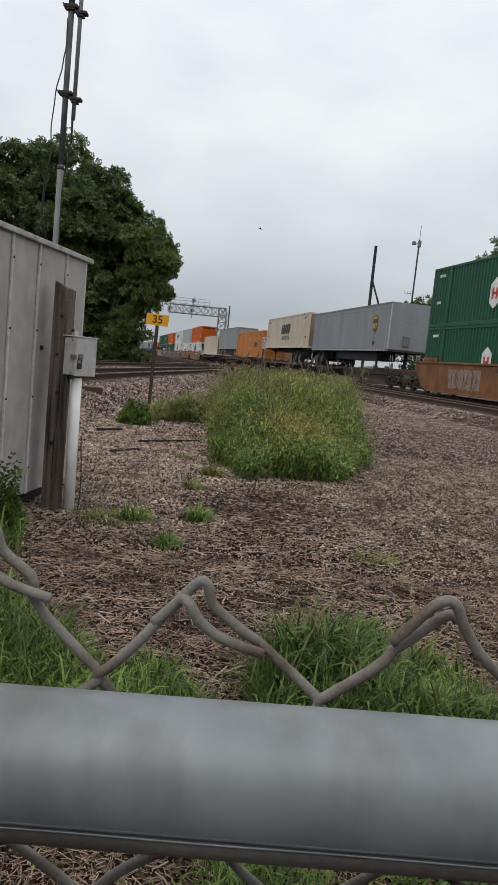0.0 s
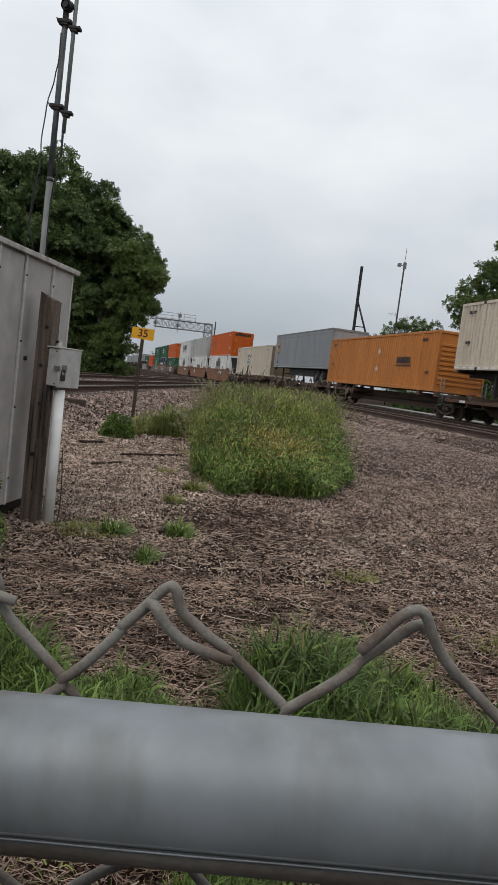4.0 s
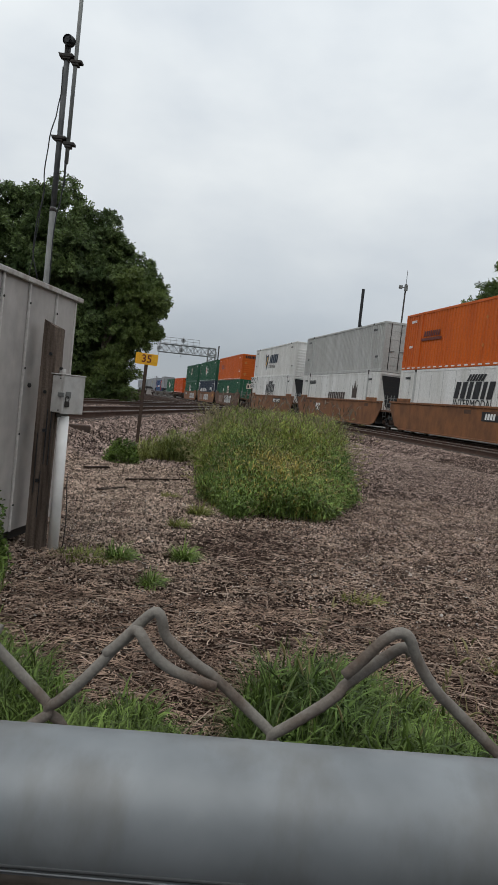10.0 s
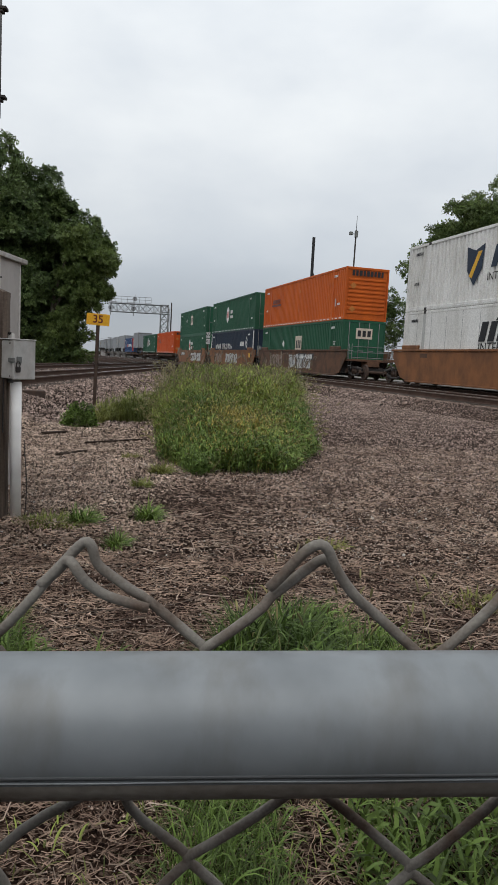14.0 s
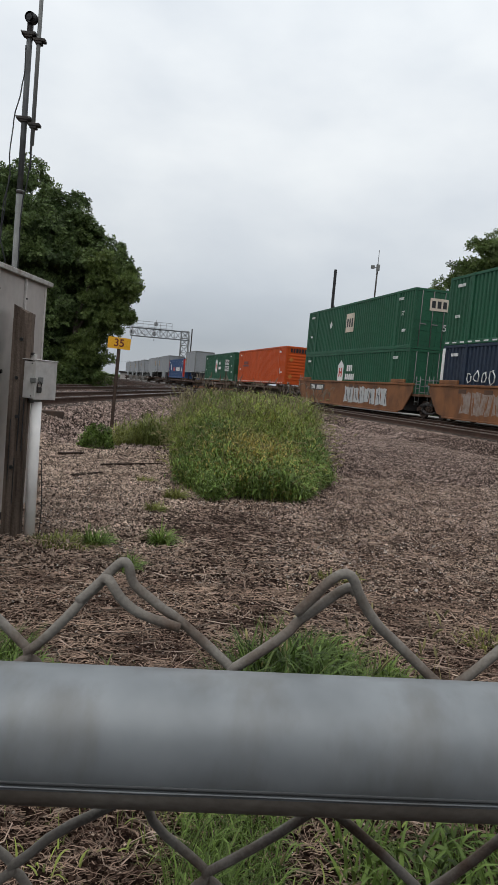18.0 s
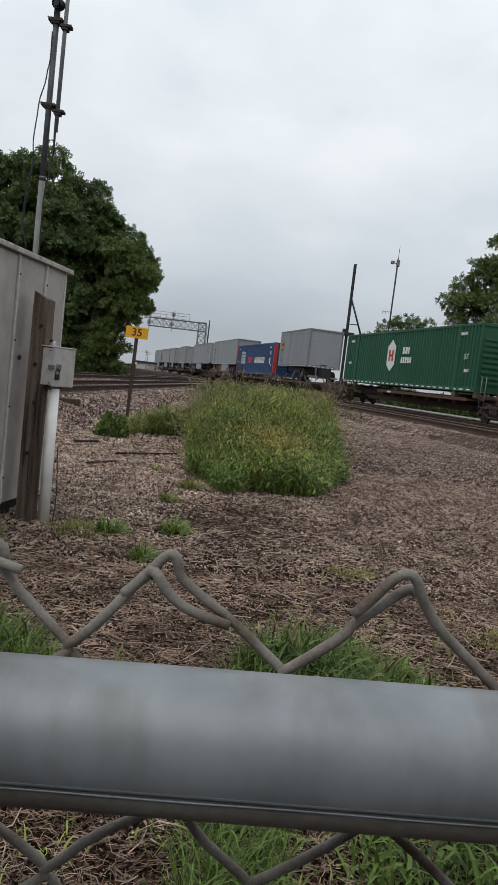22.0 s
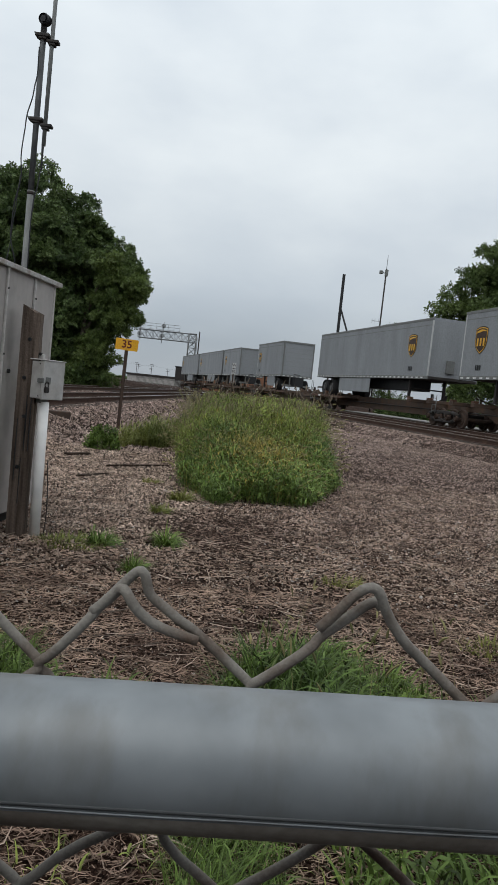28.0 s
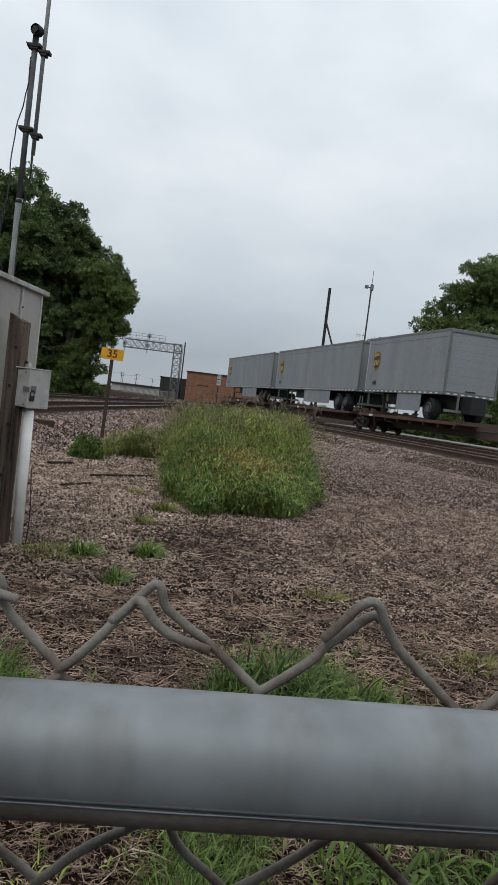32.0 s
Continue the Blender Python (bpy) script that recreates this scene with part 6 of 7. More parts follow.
def orange_marks(c):
    part("wordmark", letters(8, 0.27, 6, side(-4.8, 1.78, off=0.008), 0.12), M_SIGRED, c)
    part("underline", flat([(-1.1, -0.07), (1.1, -0.07), (1.1, 0.07), (-1.1, 0.07)], side(-4.8, 1.50, off=0.008)), M_SIGRED, c)
    for x, z in ((0.3, 2.1), (0.2, 0.9)):
        diamond(c, side(x, z, off=0.006), 0.10, PAINT["tan"])
    part("document_panel", flat([(-0.07, -0.22), (0.07, -0.22), (0.07, 0.22), (-0.07, 0.22)], side(6.6, 1.0, off=0.008)), M_REFLECT, c)
    part("end_wordmark", letters(9, 0.3, 7, end(0.0, 2.6, 7.96)), M_BLACK, c)
    for z in (1.9, 0.6):
        diamond(c, end(-0.85, z, 7.965), 0.19, PAINT["tan"])


def cream_panel(c, x, z):
    p = part("name_panel", flat([(-0.62, -0.55), (0.62, -0.55), (0.62, 0.55), (-0.62, 0.55)], side(x, z, off=0.006)), PAINT["cream"], c, "cream square panel with dark bars")
    part("panel_bars", bars([0.22, 0.22, 0.22], 0.5, side(x, z, off=0.012), gap=0.25), M_BLACK, p)
    diamond(c, side(x - 3.2, z + 0.05, off=0.006), 0.25)
    part("end_panel", flat([(-0.5, -0.3), (0.5, -0.3), (0.5, 0.3), (-0.5, 0.3)], end(0.0, 2.2, 7.965)), PAINT["cream"], c)
    part("end_panel_bars", bars([0.2, 0.2, 0.2], 0.34, end(0.0, 2.2, 7.972), gap=0.3), M_BLACK, c)
    word("53'", 0.3, M_WHITE, c, side(6.8, z, off=0.010))


build_train()


# ---- loose stones, dry stems and plants ----
def stuff(name, me, label, category):
    return tagged(new(name, me), label, category, kind="stuff")


def stone_field(name, xy, size, seed, label, material=M_STONE):
    """Many angular stones pressed into the ground, one mesh."""
    rng = np.random.default_rng(seed)
    n = len(xy)
    base = np.array([(1, 0, -0.6), (-1, 0, -0.6), (0, 1, -0.6), (0, -1, -0.6), (0, 0, 0.85)], float)
    v = base[None] * rng.uniform(0.6, 1.25, (n, 5, 1)) + rng.normal(0, 0.24, (n, 5, 3))
    v[:, :, 2] *= 0.8
    a = rng.uniform(0, 2 * math.pi, n)
    c, s = np.cos(a), np.sin(a)
    tilt = rng.normal(0, 0.4, n)
    ct, st = np.cos(tilt), np.sin(tilt)
    x, y, z = v[..., 0], v[..., 1], v[..., 2]
    x, z = x * ct[:, None] - z * st[:, None], x * st[:, None] + z * ct[:, None]
    x, y = x * c[:, None] - y * s[:, None], x * s[:, None] + y * c[:, None]
    k = rng.uniform(*size, n) * rng.choice((0.7, 1.0, 1.35), n, p=(0.45, 0.45, 0.10)) * np.clip(xy[:, 1] / 5.5, 0.32, 1)
    pts = np.stack([x * k[:, None] + xy[:, :1], y * k[:, None] + xy[:, 1:], z * k[:, None] + (ground_z(xy[:, 0], xy[:, 1]) + 0.40 * k)[:, None]], -1).reshape(-1, 3)
    f = np.array([(0, 2, 4), (2, 1, 4), (1, 3, 4), (3, 0, 4)])
    faces = (np.arange(n)[:, None, None] * 5 + f[None]).reshape(-1, 3)
    stuff(name, raw(name, pts.tolist(), faces.tolist(), material), label, "stones")


def patch(n, x0, x1, y0, y1, seed, keep=None):
    rng = np.random.default_rng(seed)
    p = np.stack([rng.uniform(x0, x1, n), rng.uniform(y0, y1, n)], -1)
    return p if keep is None else p[keep(p[:, 0], p[:, 1])]


def mulch(x, y):
    """How much dark mulch lies at a place, 0 to 1."""
    d = ((x + 0.1) / 0.85) ** 2 + ((y - 6.55) / 1.25) ** 2 + 0.25 * np.sin(x * 4.1 + y) * np.sin(y * 3.3)
    return np.clip(1.1 - d, 0, 1)


def build_stones():
    wob = lambda x, y: 0.5 * np.sin(x * 2.1 + y * 0.9) + 0.4 * np.sin(y * 1.7 - x)
    stone_field("gravel_by_shed", patch(72000, -5.2, 0.3, 4.4, 13.0, 1, lambda x, y: (x < -0.35 + 0.3 * wob(x, y) + 0.5 * np.sin(x * 53) * np.sin(y * 47)) & (x > -0.42 * y + 0.1) & (y > 5.0 + 0.9 * np.sin(x * 61) * np.sin(y * 37))), (0.009, 0.020), 1, "pinkish grey crushed stones lying loose by the shed")
    stone_field("ballast_stones", patch(40000, -7.5, -0.4, 12.5, 24.0, 2, lambda x, y: x > -0.42 * y), (0.018, 0.034), 2, "pinkish grey ballast stones along the crossing track", M_BALLAST)
    stone_field("ballast_stones", patch(52000, -9.0, 9.0, 22.0, 40.0, 5, lambda x, y: (x > -0.30 * y) & (x < 11.9 - 0.235 * y)), (0.024, 0.044), 5, "pinkish grey ballast stones between the tracks", M_BALLAST)
    stone_field("ballast_stones", patch(175000, -0.5, 10.0, 5.0, 28.0, 3, lambda x, y: (x < 0.45 * y) & (x > 0.06 * y) & (x < 12.4 - 0.235 * y) & (y > 7.2 + 2.6 * np.sin(x * 71) * np.sin(y * 53))), (0.0095, 0.021), 3, "pinkish grey ballast stones below the main line", M_BALLAST)
    stone_field("scattered_stones", patch(105000, -2.6, 4.6, 1.6, 11.5, 4, lambda x, y: (np.abs(x) < 0.42 * y + 0.2) & (0.55 * wob(x, y) + 0.25 * np.sin(x * 9) + 1.1 * np.sin(x * 91) * np.sin(y * 83) > -0.75 + 1.3 * mulch(x, y))), (0.005, 0.0135), 4, "small pale stones scattered in the dirt")
    stone_field("pale_pebbles", patch(15000, -2.6, 4.6, 1.6, 9.0, 6, lambda x, y: (np.abs(x) < 0.42 * y + 0.2) & (0.6 * wob(x, y) - 0.35 * x / (0.42 * y) + 1.2 * np.sin(x * 91) * np.sin(y * 83) > 0.15 + 1.2 * mulch(x, y))), (0.006, 0.0125), 6, "whitish limestone pebbles scattered over the dirt", M_PEBBLE)


build_stones()


def build_stems():
    """Flat dry stems and twigs that lie over the dirt."""
    for name, n, seed, y0, y1, ln, wd in (("dry_stems", 29000, 11, 1.3, 4.6, (0.02, 0.085), (0.0009, 0.0025)), ("dry_stems", 24000, 12, 4.4, 11.5, (0.02, 0.062), (0.0017, 0.0038)), ("mulch", 50000, 15, 4.0, 8.6, (0.012, 0.036), (0.0016, 0.0040)), ("twigs", 420, 13, 2.0, 11.0, (0.12, 0.36), (0.0018, 0.0038)), ("bleached_twigs", 2400, 14, 1.6, 7.5, (0.06, 0.22), (0.0018, 0.0036))):
        rng = np.random.default_rng(seed)
        y = y0 + (y1 - y0) * rng.uniform(0, 1, n) ** 1.15
        x = rng.uniform(-1, 1, n) * (0.40 * y + 0.25)
        if name == "dry_stems":
            gone = (x < -0.4) & (y > 5.6) & (rng.uniform(0, 1, n) < 0.85)
            x, y = x[~gone], y[~gone]
            n = len(x)
        if name == "mulch":
            kept = rng.uniform(0, 1, n) < mulch(x, y) * 0.7
            x, y = x[kept], y[kept]
            n = len(x)
        elif name == "dry_stems":
            kept = rng.uniform(0, 1, n) > mulch(x, y) * 0.55
            x, y = x[kept], y[kept]
            n = len(x)
        a = rng.normal(0.15, 1.3, n)
        l, w = rng.uniform(*ln, n) * np.clip(y / 3.2, 0.65, 1), rng.uniform(*wd, n) * np.clip(y / 3.2, 0.38, 1)
        bend = rng.normal(0, 0.22, n) * l
        d = np.stack([np.cos(a), np.sin(a)], -1)
        q = np.stack([-d[:, 1], d[:, 0]], -1)
        c = np.stack([x, y], -1)
        z = ground_z(x, y) + rng.uniform(0.004, 0.028, n)
        tip = rng.normal(0, 0.10, n) * l
        rows = []
        for u in (-0.5, 0.0, 0.5):
            m = c + d * (l * u)[:, None] + q * (bend * (0.25 - u * u) * 2)[:, None]
            for s in (-1, 1):
                p = m + q * (w * s)[:, None]
                rows.append(np.column_stack([p, z + tip * u + (w * 0.8 if s > 0 else 0)]))
        v = np.stack(rows, 1).reshape(-1, 3)
        f = np.array([(0, 1, 3, 2), (2, 3, 5, 4)])
        faces = (np.arange(n)[:, None, None] * 6 + f[None]).reshape(-1, 4)
        stuff(name, raw(name, v.tolist(), faces.tolist(), {"mulch": M_MULCH, "dry_stems": M_STRAW, "twigs": M_BARK, "bleached_twigs": M_DRYTWIG}[name]), {"mulch": "dark brown rotted mulch chips before the tall grass", "dry_stems": "brown dry plant stems lying on the dirt", "twigs": "thin grey-brown twigs on the ground", "bleached_twigs": "pale dry broken stalks on the dirt"}[name], "dry stems")


build_stems()


def blades(xy, h, w, seed, lean=0.5, droop=0.6, outward=None, z_off=0.0, steps=5):
    """Curved, tapered grass blades: vertices and faces."""
    rng = np.random.default_rng(seed)
    n = len(xy)
    a = rng.uniform(0, 2 * math.pi, n) if outward is None else outward + rng.normal(0, 0.7, n)
    d = np.stack([np.cos(a), np.sin(a)], -1)
    q = np.stack([-d[:, 1], d[:, 0]], -1)
    L = h * rng.uniform(0.6, 1.1, n)
    le, dr = np.abs(rng.normal(lean, lean * 0.5, n)), np.abs(rng.normal(droop, droop * 0.6, n))
    wid = w * rng.uniform(0.6, 1.3, n)
    z0 = ground_z(xy[:, 0], xy[:, 1]) + z_off
    rows, tips = [], None
    ux, uz = np.zeros(n), np.zeros(n)
    for i in range(steps + 1):
        t = i / steps
        ang = le * 0.6 + dr * t * t * 2.0
        if i:
            ux = ux + np.sin(ang) * L / steps
            uz = uz + np.cos(ang) * L / steps
        k = wid * (1 - t) ** 0.7 * (0.6 + 0.4 * min(1, t * 4)) if i < steps else wid * 0.05
        c = xy + d * ux[:, None]
        for s in (-1, 1):
            p = c + q * (k * s * 0.5)[:, None]
            rows.append(np.column_stack([p, z0 + uz + 0.15 * k * s]))
        tips = np.column_stack([c, z0 + uz])
    v = np.stack(rows, 1).reshape(-1, 3)
    f = np.array([(2 * i, 2 * i + 1, 2 * i + 3, 2 * i + 2) for i in range(steps)])
    return v, (np.arange(n)[:, None, None] * (2 * steps + 2) + f[None]).reshape(-1, 4), tips, d


def join(*vf):
    vs, fs, o = [], [], 0
    for v, f in vf:
        vs.append(v)
        fs.append(f + o)
        o += len(v)
    return np.concatenate(vs).tolist(), np.concatenate(fs).tolist()


def seed_heads(tips, d, length, r, seed, material_mesh_name, arch=1.4):
    """Bristly bent spikes at the blade tips, six-sided and tapered."""
    rng = np.random.default_rng(seed)
    n = len(tips)
    L = length * rng.uniform(0.6, 1.2, n)
    rr = r * rng.uniform(0.7, 1.2, n)
    q = np.stack([-d[:, 1], d[:, 0]], -1)
    ux, uz = np.zeros(n), np.zeros(n)
    ar = np.abs(rng.normal(arch, 0.5, n))
    rows = []
    for i in range(5):
        t = i / 4
        ang = 0.25 + ar * t * 1.4
        if i:
            ux, uz = ux + np.sin(ang) * L / 4, uz + np.cos(ang) * L / 4
        k = rr * (0.35, 1.0, 1.0, 0.75, 0.15)[i]
        c = tips[:, :2] + d * ux[:, None]
        for j in range(4):
            b = j * math.pi / 2
            p = c + q * (k * math.cos(b))[:, None] + d * (k * math.sin(b) * np.cos(ang))[:, None]
            rows.append(np.column_stack([p, tips[:, 2] + uz + k * math.sin(b) * -np.sin(ang)]))
    v = np.stack(rows, 1).reshape(-1, 3)
    f = np.array([(4 * i + j, 4 * i + (j + 1) % 4, 4 * i + 4 + (j + 1) % 4, 4 * i + 4 + j) for i in range(4) for j in range(4)])
    return v, (np.arange(n)[:, None, None] * 20 + f[None]).reshape(-1, 4)


def build_tall_grass():
    """The waist-high stand of foxtail between the tracks: stems, arching leaves at all heights, seed heads."""
    rng = np.random.default_rng(21)
    p = patch(58000, -1.4, 2.5, 7.7, 14.5, 21)
    x, y = p[:, 0], p[:, 1]
    front = np.where(x < 0.7, 8.15 + 0.10 * x + np.clip(-0.25 - x, 0, 1) * 1.9, 8.22 + (x - 0.7) * 2.5) + 0.14 * np.sin(x * 5.1) + 0.10 * np.sin(x * 11 + 1)
    side_w = 0.08 * np.sin(y * 4.0) + 0.05 * np.sin(y * 9.0)
    ok = (y > front) & (x > -0.092 * y + 0.12 + side_w) & (x < 0.235 * y - 0.94 + side_w)
    ok &= rng.uniform(0, 1, len(x)) < np.where(y < 10.5, 1.0, 0.72)
    p = p[ok]
    x, y = p[:, 0], p[:, 1]
    depth = np.clip((y - np.where(x < 0.7, 8.15, 8.22 + (x - 0.7) * 2.5)) / 3.2, 0, 1)
    h = (0.28 + 0.86 * depth ** 0.8) * (1 + 0.09 * np.sin(x * 4 + y * 2.2) + 0.05 * np.sin(x * 13) * np.sin(y * 11))
    edge_in = np.minimum((x + 0.092 * y - 0.12) / 0.45, (0.235 * y - 0.94 - x) / 0.30)
    h = h * np.clip(0.58 + 0.42 * edge_in, 0.5, 1)
    yellow = np.exp(-((x - 0.30) / 0.52) ** 2 - ((depth - 0.38) / 0.20) ** 2)
    dice = rng.uniform(0, 1, len(p))
    kinds = ((dice < yellow * 0.85 + 0.05, M_OLIVE, "yellowing", "yellowing grass within the stand"), ((dice >= yellow * 0.85 + 0.05) & (depth + 0.15 * rng.normal(0, 1, len(p)) < 0.50), M_LUSH, "lush", "lush green foxtail grass at the front of the stand"))
    kinds += ((~kinds[0][0] & ~kinds[1][0], M_GRASS2, "tall", "stand of tall dull green foxtail grass beside the tracks"),)
    for k, (m, material, _, label) in enumerate(kinds):
        q, hh, de = p[m], h[m], depth[m]
        if not len(q):
            continue
        sets = [blades(q[::2], hh[::2], 0.0055, 22 + k, 0.20, 0.28)[:2]]
        for j in range(4 if k == 1 else 3):
            u = rng.uniform(0.06, 1.0, len(q)) ** 0.8
            sets.append(blades(q + rng.normal(0, 0.04, q.shape), 0.115 + 0.05 * de, 0.0165 - 0.006 * de, 32 + 10 * j + k, 0.9, 1.1, z_off=hh * u * 0.92, steps=3)[:2])
        vs, fs = join(*sets)
        stuff("tall_grass", raw("tall_grass", vs, fs, material), label, "grass")
    tall = blades(p, h, 0.003, 40, 0.30, 0.5)
    pick = rng.uniform(0, 1, len(p)) < 0.06 + 0.30 * yellow + 0.06 * depth
    v, f = seed_heads(tall[2][pick], tall[3][pick], 0.085, 0.0075, 23, "")
    stuff("foxtail_heads", raw("foxtail_heads", v.tolist(), f.tolist(), M_SEED), "pale arching foxtail seed heads", "grass")
    # thin bare spikes that stand over the stand
    q = np.concatenate([patch(260, -0.9, 1.6, 12.0, 14.0, 25), patch(26, -0.25, 0.05, 13.2, 13.6, 26), patch(22, 1.30, 1.70, 12.9, 13.3, 27)])
    v, f, tips, d = blades(q, np.full(len(q), 1.26), 0.005, 28, 0.06, 0.03)
    v2, f2 = seed_heads(tips, d, 0.13, 0.009, 29, "", 0.02)
    vs, fs = join((v, f), (v2, f2))
    stuff("tall_weeds", raw("tall_weeds", vs, fs, M_SPIKE), "thin brown weed spikes above the grass", "weeds")
    # feathery plumes along the top of the stand
    q = p[(depth > 0.7) & (rng.uniform(0, 1, len(p)) < 0.10)]
    v, f, tips, d = blades(q, np.full(len(q), 1.05), 0.0035, 128, 0.10, 0.06)
    v2, f2 = seed_heads(tips, d, 0.085, 0.007, 129, "", 0.15)
    vs, fs = join((v, f), (v2, f2))
    stuff("grass_plumes", raw("grass_plumes", vs, fs, M_PLUME), "grey-green feathery plumes over the tall grass", "grass")
    # the lower, uneven strip to its side
    p = patch(7000, -2.3, -0.7, 12.6, 15.2, 31)
    x, y = p[:, 0], p[:, 1]
    lie = y - (12.9 + 1.0 * (x + 2.25))
    p = p[(lie > 0.15 * np.sin(x * 9)) & (lie < 1.1)]
    x, y = p[:, 0], p[:, 1]
    hump = 0.34 + 0.34 * np.clip((x + 2.25) / 0.8, 0, 1) * (0.8 + 0.3 * np.sin(x * 7 + y)) + 0.06 * np.sin(x * 17)
    v, f, _, _ = blades(p, hump, 0.014, 32, 0.45, 0.8)
    leaf = blades(p[::2], np.full(len(p[::2]), 0.2), 0.018, 33, 0.9, 0.8, z_off=hump[::2] * rng.uniform(0.2, 0.9, len(p[::2])))
    vs, fs = join((v, f), leaf[:2])
    stuff("grass_strip", raw("grass_strip", vs, fs, M_STRIP), "low olive weeds and grass at the ballast's foot", "grass")


def build_leafy_weed(x, y, r, h, n, seed, label, leaf=0.10, material=None):
    """A rounded weed of many small leaves."""
    rng = np.random.default_rng(seed)
    e = rng.normal(0, 1, (n, 3))
    e /= np.linalg.norm(e, axis=1)[:, None]
    e[:, 2] = np.abs(e[:, 2])
    k = rng.uniform(0.5, 1.0, (n, 1)) * (0.85 + 0.2 * np.sin(e[:, :1] * 5) * np.sin(e[:, 1:2] * 4 + 1))
    c = e * k * np.array((r, r, h)) + np.array((x, y, gz(x, y)))
    v, f = leaf_sprays(c, e, 4, leaf, leaf * 0.2, seed, 0.2)
    ob = new("leafy_weed", raw("leafy_weed", v.tolist(), f.tolist(), material or M_LUSH))
    tagged(ob, label, "weed", "weeds in the gravel")


build_tall_grass()


def build_tuft(x, y, r, h, n, seed, label, material=None, w=0.011, lean=1.05, droop=0.7):
    rng = np.random.default_rng(seed)
    a, k = rng.uniform(0, 2 * math.pi, n), r * np.sqrt(rng.uniform(0, 1, n)) * 0.38
    p = np.stack([x + np.cos(a) * k, y + np.sin(a) * k * 0.8], -1)
    v, f, _, _ = blades(p, np.full(n, h), w, seed, lean, droop, outward=a)
    ob = new("grass_tuft", raw("grass_tuft", v.tolist(), f.tolist(), material or M_LUSH))
    tagged(ob, label, "grass", "grass tufts in the gravel")


build_tuft(-0.53, 5.72, 0.17, 0.20, 260, 41, "bright green grass tuft in the gravel")
build_tuft(-0.66, 4.85, 0.15, 0.15, 170, 42, "small green grass tuft in the dirt")
build_tuft(-1.02, 5.50, 0.20, 0.18, 240, 43, "green grass tuft beside the white pipe")
build_tuft(-1.25, 5.45, 0.75, 0.09, 420, 44, "flat dull green grass patch by the pipe", M_STRIP)
build_tuft(-0.63, 8.05, 0.26, 0.18, 240, 45, "olive grass tuft at the edge of the stand", M_STRIP)
build_tuft(-0.75, 7.15, 0.24, 0.14, 160, 46, "brownish grass tuft in the gravel", M_STRIP)
build_tuft(0.84, 5.05, 0.40, 0.09, 150, 47, "sparse low grass in the dirt", M_STRIP)
build_tuft(-1.12, 9.2, 0.30, 0.10, 90, 48, "sparse brownish grass in the gravel", M_STRIP)
build_tuft(1.55, 3.9, 0.5, 0.10, 160, 49, "sparse low grass in the dirt", M_STRIP)


def build_near_grass():
    """Grass at the foot of the fence."""
    rng = np.random.default_rng(61)
    jobs = (("fence_grass", patch(12000, 0.04, 1.30, 2.30, 3.35, 61, lambda x, y: (y < 3.22 - 0.8 * ((x - 0.52) / 0.60) ** 2 + 0.10 * np.sin(x * 17)) & (y > 2.35)), 0.36, 0.0085, 0.6, 0.75, M_GRASS, "clump of green grass at the fence"),
            ("fence_grass", patch(8500, -1.5, -0.05, 2.15, 3.5, 62, lambda x, y: y < 2.35 + 0.35 * np.abs(np.sin(x * 3.1)) + np.clip((-0.55 - x) * 1.6, 0, 0.9)), 0.26, 0.0065, 0.7, 0.8, M_GRASS, "short green grass at the fence"),
            ("fence_grass", patch(900, -0.06, 0.24, 1.45, 2.1, 63), 0.22, 0.0045, 0.45, 0.6, M_GRASS, "fine yellow-green grass under the fence"),
            ("fence_grass", patch(2600, -0.68, -0.16, 2.35, 2.85, 67, lambda x, y: y < 2.80 - 0.4 * ((x + 0.43) / 0.28) ** 2), 0.20, 0.0065, 0.7, 0.8, M_GRASS, "low green grass by the rail"),
            ("broad_grass", patch(620, 0.40, 1.1, 1.45, 2.05, 64), 0.23, 0.0110, 0.8, 1.0, M_GRASS, "broad-bladed dark green grass under the fence"),
            ("fence_grass", patch(520, -0.5, 1.4, 1.2, 2.1, 65), 0.11, 0.005, 0.7, 0.6, M_GRASS2, "thin grass between dry stems"),
            ("shed_weeds", patch(500, -2.1, -1.5, 4.3, 5.0, 66, lambda x, y: x < -0.37 * y + 0.10), 0.30, 0.010, 0.45, 0.6, M_GRASS, "green weeds growing against the shed"))
    for k, (name, p, h, w, le, dr, m, label) in enumerate(jobs):
        hh = h * (0.75 + 0.35 * np.sin(p[:, 0] * 6 + k) * np.sin(p[:, 1] * 5))
        v, f, tips, d = blades(p, hh, w, 70 + k, le, dr)
        half = p[::2]
        leaf = blades(half + rng.normal(0, 0.015, half.shape), hh[::2] * 0.75, w * 1.5, 90 + k, 0.8, 0.9, z_off=hh[::2] * rng.uniform(0.0, 0.55, len(half)))
        vs, fs = join((v, f), leaf[:2])
        stuff(name, raw(name, vs, fs, m), label, "grass")
        if k in (0, 2):
            pick = rng.uniform(0, 1, len(tips)) < 0.006
            q = p[pick]
            v, f, tips, d = blades(q, np.full(len(q), h * 1.35), 0.003, 80 + k, 0.2, 0.25)
            v2, f2 = seed_heads(tips, d, 0.07, 0.005, 81 + k, "", 0.4)
            vs, fs = join((v, f), (v2, f2))
            stuff("foxtails", raw("foxtails", vs, fs, M_SEED), "brown foxtail stalks above the grass", "grass")


build_near_grass()


